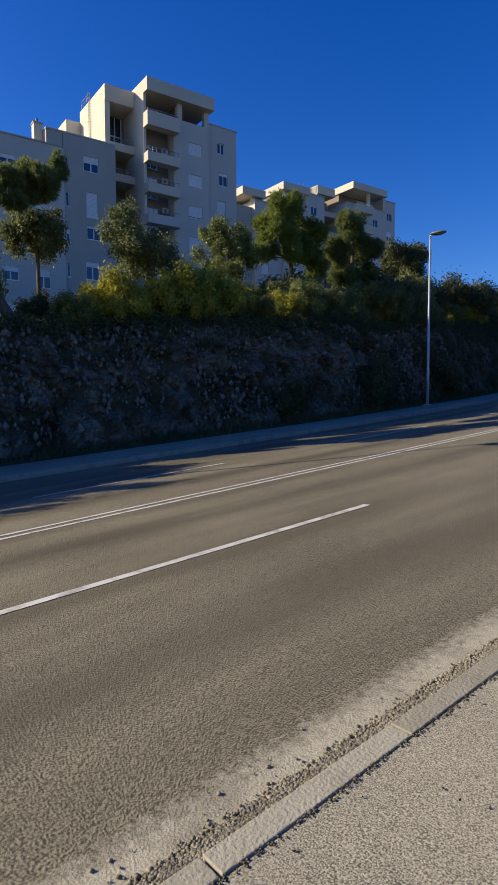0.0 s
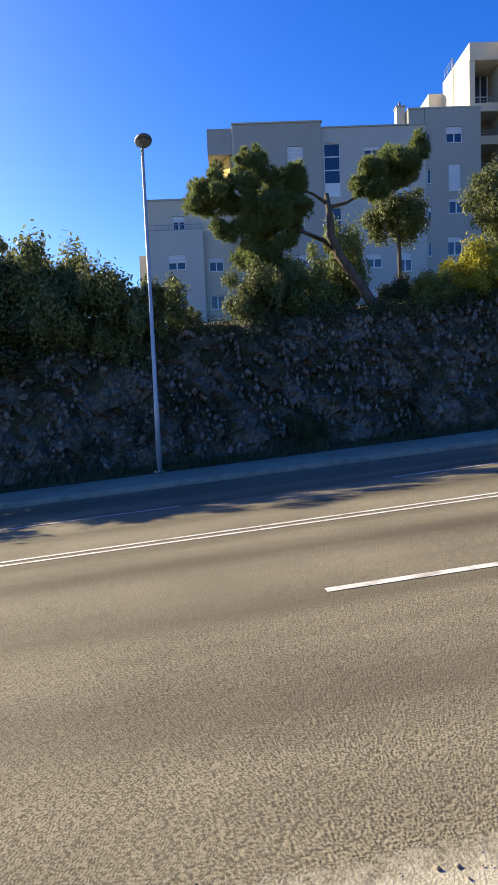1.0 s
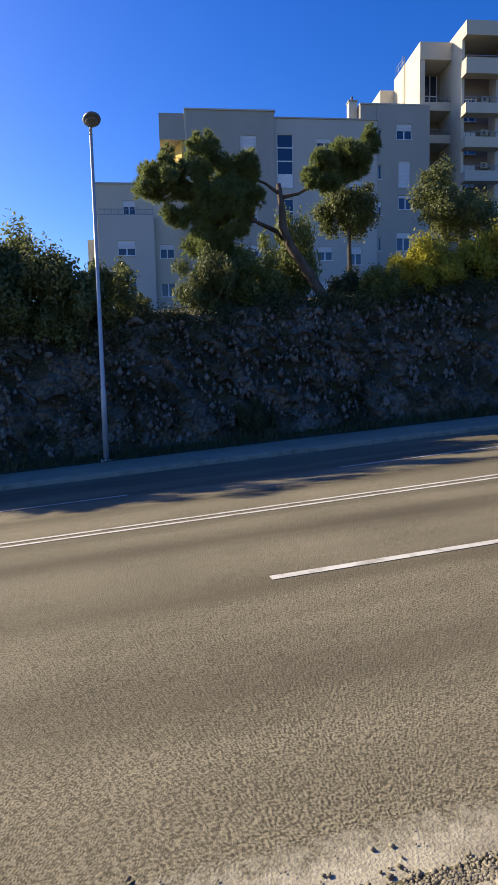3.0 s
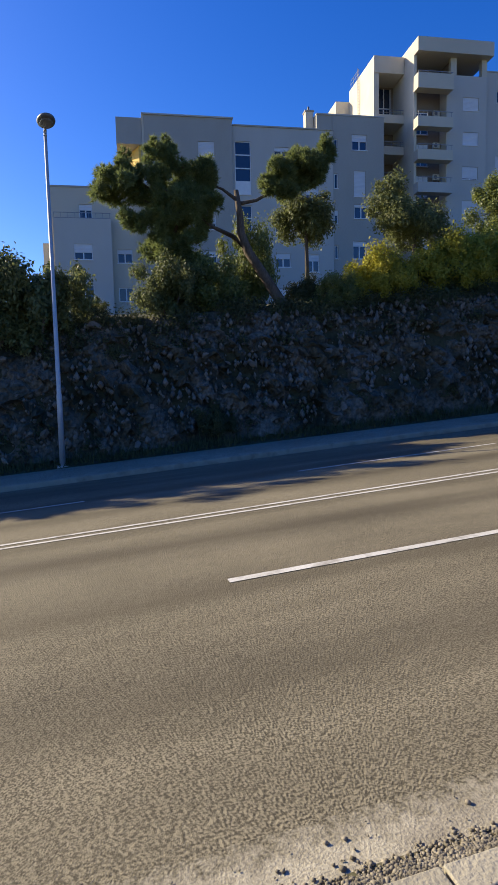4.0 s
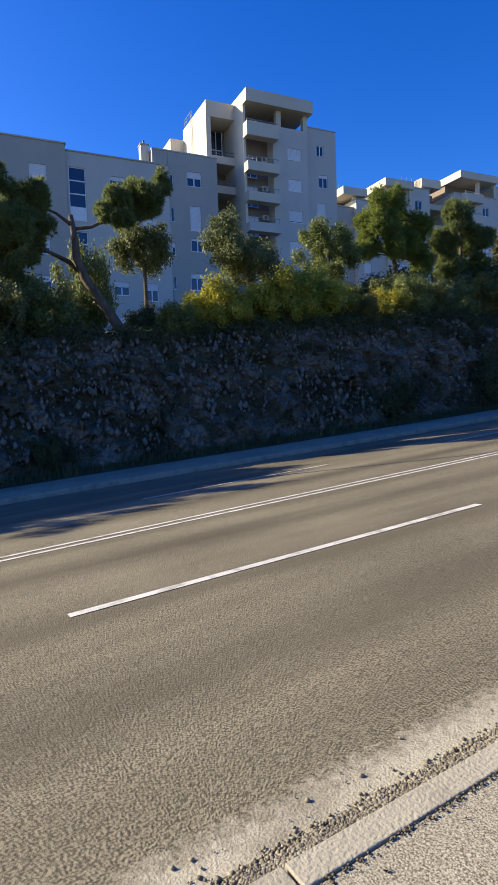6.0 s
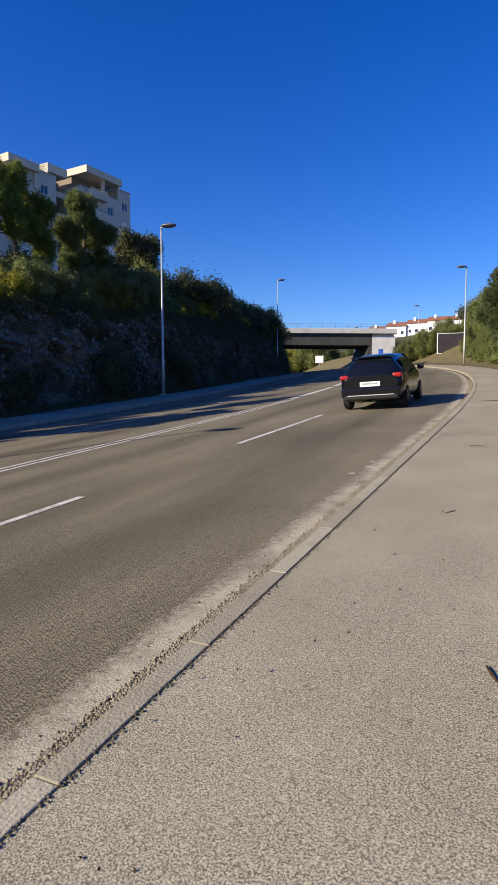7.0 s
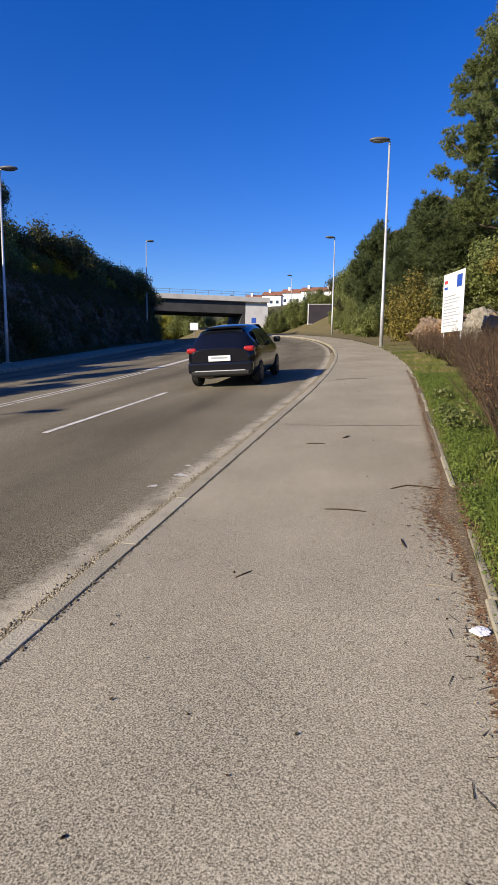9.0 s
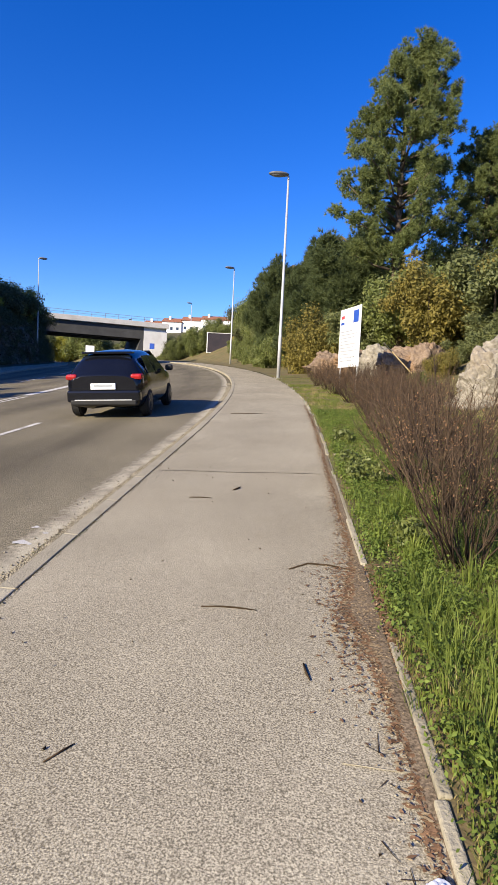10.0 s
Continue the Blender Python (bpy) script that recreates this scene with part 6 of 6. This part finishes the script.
DRY = [dry_shrub(s) for s in (61, 62, 63)]
for k, (x, y, q) in enumerate(((2.68, 6.55, 0.85), (3.4, 6.4, 0.55), (3.22, 5.3, 0.42), (2.85, 7.5, 0.9), (2.8, 8.6, 1.0), (3.35, 9.4, 1.05), (2.95, 10.1, 0.8), (3.3, 10.9, 1.05), (3.5, 12.0, 1.05), (3.0, 12.6, 0.9), (3.6, 13.4, 1.1), (3.1, 14.4, 0.95), (3.7, 15.3, 1.05), (3.2, 16.4, 1.0), (3.8, 17.4, 1.05), (3.1, 18.4, 0.95), (3.7, 19.4, 1.05), (2.9, 20.6, 0.95), (3.5, 21.6, 1.05), (2.7, 22.8, 0.9), (3.3, 24.0, 1.0), (2.5, 25.3, 0.9), (3.0, 26.8, 0.95), (4.4, 15.6, 0.8), (4.4, 18.2, 0.95), (4.3, 20.6, 1.0))):
    m = pose(x, y, hill_right(x - bend(y), y), 0, 0, 47 * k) @ Matrix.Diagonal((q * 0.95, q * 0.95, q * (0.95 if y < 8 else 0.66), 1))
    if k < 3:
        DRY[k].matrix_basis = m
    else:
        copy_thing(DRY[k % 3], Matrix()).matrix_basis = m


# ---------------------------------------------------------------- rocks on the bank
def boulder(seed, at, scale, label, mat="rock", sub=6, planes=22):
    """Rock split along flat faces, with ledges, cracks and a rough skin."""
    q = np.random.default_rng(seed)
    ways = q.normal(size=(planes, 3)) * (1, 1, 0.8)
    ways /= np.linalg.norm(ways, axis=1)[:, None]
    deep = q.uniform(0.33, 0.5, planes)
    bm = bmesh.new()
    bmesh.ops.create_icosphere(bm, subdivisions=sub, radius=0.5)
    o = Vector((seed * 7.3, seed * 1.7, 2))
    for v in bm.verts:
        d = np.array(v.co.normalized())
        c = ways @ d
        k = float(np.min(np.where(c > 0.05, deep / np.maximum(c, 0.05), 9.0)))
        k = min(k, 0.62)
        w = Vector((d[0] * k * scale[0], d[1] * k * scale[1], d[2] * k * scale[2]))
        ledge = 0.10 * noise.cell(Vector((w.x * 0.9, w.y * 0.9, w.z * 2.3)) + o) + 0.07 * noise.cell(w * 3.1 + o)
        crack = -0.16 * max(0.0, 0.12 - abs(noise.noise(Vector((w.x * 1.5, w.y * 1.5, w.z * 0.8)) + o))) / 0.12
        v.co = w * (1 + 0.12 * noise.noise(w * 0.9 + o) + ledge + 0.5 * crack + 0.07 * noise.noise(w * 4.0 + o) + 0.035 * noise.noise(w * 10 + o))
    me = bpy.data.meshes.new("boulder")
    bm.to_mesh(me)
    bm.free()
    me.materials.append(M[mat])
    ob = new("boulder", me)
    ob.matrix_basis = at
    return tagged(ob, label, "rock", "rocks on the bank")


boulder(1, pose(6.7, 17.2, 1.3, 0, 0, 10), (3.0, 2.6, 2.6), "large pale grey limestone boulder with rough cracks")
boulder(2, pose(7.25, 18.4, 2.5, 0, 8, 40), (2.0, 2.4, 3.2), "craggy pale limestone rock on the bank")
boulder(3, pose(9.9, 18.2, 2.2, 0, 0, 80), (4.0, 3.2, 3.4), "broad weathered limestone outcrop on the bank")
boulder(4, pose(8.6, 15.9, 1.3, 0, 0, 120), (3.6, 2.6, 2.8), "low brownish rock at the bank's foot")
boulder(5, pose(5.2, 23.6, 2.8, 0, 0, 20), (1.6, 1.3, 1.5), "grey rock with orange stains on the bank", "rock_red", 5)
boulder(6, pose(6.2, 23.4, 2.7, 0, 0, 60), (2.1, 1.5, 1.7), "orange-stained limestone rock on the bank", "rock_red", 5)
boulder(7, pose(4.5, 24.0, 2.8, 0, 0, 140), (1.2, 1.1, 1.2), "small rounded grey rock on the bank", "rock", 5)
boulder(8, pose(3.1, 27.5, 2.9, 0, 0, 0), (1.9, 1.5, 1.2), "reddish rock ledge behind the dry shrubs", "rock_red", 5)
boulder(9, pose(3.9, 26.2, 2.9, 0, 0, 70), (1.6, 1.5, 1.3), "reddish rock ledge behind the dry shrubs", "rock_red", 5)
boulder(10, pose(7.2, 24.0, 2.5, 0, 0, 10), (2.0, 1.6, 1.9), "orange-stained limestone rock on the bank", "rock_red", 5)
plank = thing("plank", look((4.35, 21.8, 3.42), (5.35, 21.9, 2.45)), "pale wooden plank leaning on the rocks", "plank")
part("board", boxes((-0.045, -0.012, -1.42, 0.045, 0.012, 0.0), bevel=0.003), "wood", plank)

# ---------------------------------------------------------------- project sign
sign = thing("information_sign", pose(2.98, 21.9, 0, 0, 0, math.degrees(math.atan2(-1.5, 0.47))), "white project information sign on two thin posts", "sign")
W, Z0, Z1 = 1.57, 2.57, 4.37
part("panel", boxes((0, -0.012, Z0, W, 0.012, Z1), bevel=0.004), "sign_white", sign)
for k in (0.12, W - 0.16):
    part("post", tube(bmesh.new(), [(k, 0.035, 1.2), (k, 0.035, Z1 - 0.1)], [0.022, 0.022], 8), "metal", sign)
for x0, z0, x1, z1, mat, lab in ((W - 0.52, Z1 - 0.48, W - 0.14, Z1 - 0.12, "sign_blue", "blue square emblem"), (0.10, Z1 - 0.30, 0.36, Z1 - 0.20, "sign_red", "red bar of a small emblem"), (0.10, Z1 - 0.48, 0.36, Z1 - 0.40, "sign_blue", "blue bar of a small emblem")):
    part("emblem", boxes((x0, -0.017, z0, x1, -0.0125, z1)), mat, sign, lab)
for k in range(10):
    w = (0.9, 1.25, 1.1, 0.7, 1.2, 1.0, 1.3, 0.8, 1.15, 0.95)[k]
    part("text_bar", boxes((0.12, -0.016, Z1 - 0.72 - 0.10 * k, 0.12 + w, -0.0125, Z1 - 0.685 - 0.10 * k)), "print", sign)


# ---------------------------------------------------------------- car
def car():
    """Small dark hatchback, nose to +y, rear at y = 0."""
    c = thing("car", pose(-2.47, 15.32, road_z(-2.42, 15.40), math.degrees(math.atan(0.076)), -3.3, 1.5), "dark blue-black small hatchback driving in the near lane", "car")
    L, W2 = 3.95, 0.86
    # stations: y, bottom z, belt z, top z, half width at belt, half width at top
    st = [(0.00, 0.42, 0.78, 0.92, 0.70, 0.60), (0.10, 0.30, 0.86, 1.00, 0.80, 0.64), (0.30, 0.24, 0.92, 1.24, 0.84, 0.62), (0.55, 0.22, 0.93, 1.38, 0.86, 0.54), (1.1, 0.20, 0.92, 1.455, 0.86, 0.55), (1.7, 0.20, 0.91, 1.465, 0.86, 0.56), (2.2, 0.20, 0.90, 1.41, 0.86, 0.57), (2.65, 0.20, 0.90, 1.22, 0.86, 0.63), (3.0, 0.22, 0.90, 1.00, 0.85, 0.70), (3.4, 0.24, 0.84, 0.92, 0.82, 0.66), (3.75, 0.28, 0.72, 0.80, 0.74, 0.56), (L, 0.36, 0.60, 0.66, 0.58, 0.42)]
    bm = bmesh.new()
    rings = []
    for y, zb, zm, zt, wb, wt in st:
        half = [(0.0, zb), (wb * 0.86, zb), (wb * 0.97, zb + 0.12), (wb * 1.0, (zb + zm) / 2), (wb * 0.985, zm), (wt + (wb - wt) * 0.35, zm + (zt - zm) * 0.6), (wt, zt - 0.05), (wt * 0.8, zt - 0.005), (0.0, zt + 0.015)]
        ring = [bm.verts.new((x, y, z)) for x, z in half] + [bm.verts.new((-x, y, z)) for x, z in half[-2:0:-1]]
        rings.append(ring)
    n = len(rings[0])
    for a, b in zip(rings, rings[1:]):
        for k in range(n):
            bm.faces.new((a[k], b[k], b[(k + 1) % n], a[(k + 1) % n])).smooth = True
    bm.faces.new(rings[0])
    bm.faces.new(rings[-1][::-1])
    bmesh.ops.recalc_face_normals(bm, faces=bm.faces)
    bmesh.ops.subdivide_edges(bm, edges=bm.edges, cuts=1, use_grid_fill=True, smooth=0.5)
    part("body", bm, "car_paint", c)

    def sheet(name, pts, mat, thick=0.012, label=""):
        q = bmesh.new()
        f = q.faces.new([q.verts.new(p) for p in pts])
        q.normal_update()
        r = bmesh.ops.extrude_face_region(q, geom=[f])
        for e in r["geom"]:
            if isinstance(e, bmesh.types.BMVert):
                e.co += f.normal * thick
        bmesh.ops.recalc_face_normals(q, faces=q.faces)
        return part(name, q, mat, c, label)

    sheet("rear_window", [(-0.60, 0.245, 1.02), (0.60, 0.245, 1.02), (0.50, 0.46, 1.35), (-0.50, 0.46, 1.35)][::-1], "car_glass", 0.03)
    for s in (-1, 1):
        for y0, y1, y2, y3 in ((0.62, 1.40, 1.40, 0.80), (1.48, 2.62, 2.15, 1.48)):
            sheet("side_window", [(s * 0.852, y0, 0.96), (s * 0.852, y1, 0.96), (s * 0.655, y2, 1.35), (s * 0.65, y3, 1.34)], "car_glass", 0.012 * s)
    sheet("windscreen", [(-0.62, 2.72, 1.20), (0.62, 2.72, 1.20), (0.56, 2.2, 1.43), (-0.56, 2.2, 1.43)], "car_glass", 0.03)
    part("bumper", boxes((-0.80, -0.06, 0.36, 0.80, 0.14, 0.62), bevel=0.05), "car_paint", c)
    part("bumper_insert", boxes((-0.72, -0.07, 0.30, 0.72, 0.10, 0.42), bevel=0.03), "black_plastic", c)
    part("trim_strip", boxes((-0.62, -0.078, 0.405, 0.62, -0.05, 0.425)), "metal", c)
    plate = part("number_plate", boxes((-0.27, -0.045, 0.64, 0.27, 0.03, 0.77), bevel=0.005), "sign_white", c, "white plate with a grey bar")
    part("plate_bar", boxes((-0.2, -0.05, 0.70, 0.2, -0.044, 0.74)), "print", plate)
    for s in (-1, 1):
        part("tail_light", boxes((0.58 if s > 0 else -0.835, 0.01, 0.84, 0.835 if s > 0 else -0.58, 0.30, 0.965), bevel=0.05), "tail_lamp", c, "red tail light")
        part("mirror", boxes((s * 0.98 - 0.09, 2.45, 0.95, s * 0.98 + 0.09, 2.62, 1.10), bevel=0.04), "black_plastic", c)
    part("brake_light", boxes((-0.14, 0.40, 1.405, 0.14, 0.45, 1.435)), "tail_lamp", c)
    part("spoiler", boxes((-0.56, 0.36, 1.395, 0.56, 0.62, 1.44), bevel=0.015), "car_paint", c)
    for s in (-1, 1):
        for y in (0.68, 3.12):
            q = bmesh.new()
            bmesh.ops.create_cone(q, cap_ends=True, segments=28, radius1=0.315, radius2=0.315, depth=0.2, matrix=pose(s * 0.77, y, 0.315, 0, 90, 0))
            bmesh.ops.bevel(q, geom=[e for e in q.edges if len(e.link_faces) == 2 and any(len(g.verts) > 4 for g in e.link_faces)], offset=0.035, segments=2, affect="EDGES")
            wheel = part("wheel", q, "tyre", c)
            q = bmesh.new()
            bmesh.ops.create_cone(q, cap_ends=True, segments=24, radius1=0.20, radius2=0.20, depth=0.02, matrix=pose(s * 0.865, y, 0.315, 0, 90, 0))
            for k in range(5):
                box_m = pose(s * 0.878, y, 0.315, 72 * k, 0, 0)
                bmesh.ops.create_cube(q, size=1.0, matrix=box_m @ Matrix.Translation((0, 0, 0.1)) @ Matrix.Diagonal((0.02, 0.045, 0.19, 1)))
            part("rim", q, "rim", wheel)
    return c


car()

# ---------------------------------------------------------------- far end of the road
board = thing("billboard", pose(-7.6, 80.5, -0.5, 0, 0, 4), "dark roadside billboard on a steel frame", "billboard")
part("panel", boxes((-2.1, -0.1, 7.2, 2.1, 0.1, 9.7), bevel=0.02), "board_dark", board)
part("frame", boxes((-2.2, -0.14, 7.1, -2.1, 0.14, 9.8), (2.1, -0.14, 7.1, 2.14, 0.14, 9.75), (-2.1, -0.14, 9.7, 2.1, 0.14, 9.75), (-2.1, -0.14, 7.15, 2.1, 0.14, 7.2)), "sign_white", board)
part("print_patch", boxes((1.0, -0.13, 7.6, 2.0, -0.105, 9.4)), "leaf_rust", board, "brownish picture patch")
for x in (1.2, 1.9):
    part("post", boxes((x, -0.06, 3.8, x + 0.12, 0.06, 7.1)), "wood", board)
for k in range(4):
    part("ladder_rung", boxes((1.32, -0.05, 4.6 + 0.6 * k, 1.9, 0.05, 4.68 + 0.6 * k)), "wood", board)
bs = thing("road_sign", pose(-18.9, 88.0, 5.6, 0, 0, 8), "blue rectangular road sign on a post", "road sign")
part("panel", boxes((-0.35, -0.02, 1.7, 0.35, 0.02, 2.5), bevel=0.01), "sign_blue", bs)
part("post", tube(bmesh.new(), [(0, 0.05, -0.5), (0, 0.05, 2.45)], [0.04, 0.04], 8), "metal", bs)
ws = thing("road_sign", pose(-42, 128.0, 6.5, 0, 0, 15), "white rectangular road sign beyond the bridge", "road sign")
part("panel", boxes((-0.9, -0.02, 2.0, 0.9, 0.02, 3.6), bevel=0.01), "sign_white", ws)
part("post", tube(bmesh.new(), [(0, 0.05, -0.5), (0, 0.05, 3.4)], [0.05, 0.05], 8), "metal", ws)


def far_house(x, y, z, w, h, d, turn, roof):
    b = thing("house", pose(x, y, z, 0, 0, turn), "distant white house with a red tiled roof" if roof else "distant pale flat-roofed block of flats", "building", "distant houses")
    holes = []
    for k in range(int(w / 3)):
        for r in range(int(h / 3)):
            holes.append((1 + 3 * k, 1 + 3 * r, 2.4 + 3 * k, 2.5 + 3 * r))
    bm = wall(0.0, 0, w, 0, h, holes, 0.25)
    bmesh.ops.transform(bm, matrix=Matrix.Rotation(math.radians(-90), 4, "Z"), verts=bm.verts)
    part("wall", bm, "sign_white" if roof else "render_warm", b)
    part("core", boxes((0.02, 0.24, 0, w - 0.02, d, h - 0.02)), "pane", b)
    if roof:
        q = bmesh.new()
        vs = [q.verts.new(p) for p in ((-0.5, -0.5, h), (w + 0.5, -0.5, h), (w + 0.5, d + 0.5, h), (-0.5, d + 0.5, h), (0, d / 2, h + 2.4), (w, d / 2, h + 2.4))]
        for f in ((0, 1, 5, 4), (2, 3, 4, 5), (0, 4, 3), (1, 2, 5), (3, 2, 1, 0)):
            q.faces.new([vs[k] for k in f])
        part("roof", q, "tile", b)
        part("chimney", boxes((w * 0.3, d * 0.3, h + 1, w * 0.3 + 1, d * 0.3 + 1, h + 3.2)), "sign_white", b)
    else:
        part("roof", boxes((-0.3, -0.3, h, w + 0.3, d, h + 0.5)), "render_grey", b)


ridge_v, ridge_f = [], []
for j in range(24):
    for i in range(60):
        x, y = -330 + 7.0 * i, 205 + 8.0 * j
        k = min(1.0, j / 11.0)
        ridge_v.append((x, y, 4 + k * (22 + 0.085 * (x + 92) * (x > -92) + 0.05 * (-92 - x) * (x < -92)) + 1.5 * rough(x, y, 0, 0.05)))
for j in range(23):
    for i in range(59):
        ridge_f.append((j * 60 + i, j * 60 + i + 1, j * 60 + i + 61, j * 60 + i + 60))
tagged(new("ground_ridge", mesh("ground_ridge", ridge_v, ridge_f, "bank", True)), "far wooded ridge below the houses", "ground", kind="structure")
rng = np.random.default_rng(71)
for k in range(9):
    x = -92 + 9.6 * k
    far_house(x, 292 + 3 * rng.random(), 23.5 + 0.85 * k + rng.uniform(-0.6, 0.6), 9.6, 8.0 + rng.uniform(-0.4, 0.4), 9, 0, True)
for k in range(6):
    far_house(-178 + 12 * k, 330 + 10 * rng.random(), 27 - 0.5 * k, 9 + 3 * rng.random(), 10 + 3 * rng.random(), 9, 15, k % 3 == 1)

# thicket between the abutment and the billboard
for k in range(26):
    x, y = -15.2 + 0.5 * k + rng.uniform(-0.4, 0.4), 84.5 + 0.45 * (k % 7) + rng.uniform(-0.5, 0.5)
    q = rng.uniform(0.9, 1.35) if k < 14 else rng.uniform(0.6, 0.9)
    c = copy_thing((S_GRN, S_DRK, S_OLV, S_GRN)[k % 4], Matrix())
    c.matrix_basis = pose(x, y, gl(x, y) - 0.2, 0, 0, 50 * k) @ Matrix.Diagonal((q, q, q * 1.15, 1))
for x, y, q, src in ((-4.0, 80, 1.5, S_GRN), (-3.2, 76, 1.3, S_OLV), (-2.6, 72, 1.4, S_GRN), (-4.4, 84, 1.6, S_DRK), (-1.6, 69, 1.2, S_OLV), (-3.6, 73.5, 0.9, S_DRK), (-2.2, 78, 1.7, S_GRN), (-4.6, 77.5, 0.8, S_GRN)):
    c = copy_thing(src, Matrix())
    c.matrix_basis = pose(x, y, gl(x, y) - 0.2, 0, 0, 31 * y) @ Matrix.Diagonal((q, q, q * 1.3, 1))
for x, y, q in ((-4.7, 70, 0.7), (-4.0, 66, 0.65), (-5.3, 74.5, 0.7), (-3.3, 62, 0.7), (-2.6, 64.5, 0.9)):
    c = copy_thing(S_GRN, Matrix())
    c.matrix_basis = pose(x, y, gl(x, y) - 0.2, 0, 0, 31 * y) @ Matrix.Diagonal((q, q, q, 1))
for x, y, q, src in ((7.9, 21.6, 0.7, S_OLV), (8.8, 21.0, 0.75, S_RST), (6.9, 21.9, 0.45, S_OLV), (6.0, 20.8, 0.4, S_RST), (9.8, 21.6, 0.9, S_GRN), (5.3, 20.2, 0.3, S_GRN)):
    c = copy_thing(src, Matrix())
    c.matrix_basis = pose(x, y, gl(x, y) - 0.15, 0, 0, 31 * y) @ Matrix.Diagonal((q, q, q * 0.9, 1))
# trees around and beyond the bridge
for k in range(40):
    a = k / 39
    x, y = -70 + 62 * a + rng.uniform(-3, 3), 165 + 14 * a + rng.uniform(-8, 8)
    q = rng.uniform(2.2, 3.6)
    c = copy_thing((S_YEL, S_OLV, S_GRN, S_OLV)[k % 4], Matrix())
    c.matrix_basis = pose(x, y, 8.0 + 0.02 * (y - 150), 0, 0, 40 * k) @ Matrix.Diagonal((q, q, q * 1.1, 1))
for x, y, z, q, kz, src in ((-14.5, 93, 6.0, 1.5, 1.5, S_GRN), (-12.5, 96, 6.2, 1.6, 1.7, S_OLV), (-10.5, 99, 6.4, 1.7, 1.6, S_GRN), (-8.5, 95, 6.3, 1.6, 1.5, S_OLV), (-6.5, 92, 6.2, 1.6, 1.5, S_GRN), (-16.5, 97, 6.2, 1.6, 1.9, S_OLV), (-13, 103, 6.8, 2.0, 2.2, S_OLV), (-8, 104, 6.8, 2.2, 2.0, S_GRN), (-17.6, 91.0, 5.6, 0.8, 0.8, S_GRN), (-20.0, 92.0, 5.4, 0.6, 0.7, S_DRK), (-4, 84, 5.8, 1.5, 1.4, S_GRN), (-2, 88, 6.0, 2.0, 1.9, S_GRN)):
    c = copy_thing(src, Matrix())
    c.matrix_basis = pose(x, y, z - 0.4, 0, 0, 31 * x) @ Matrix.Diagonal((q, q, kz, 1))
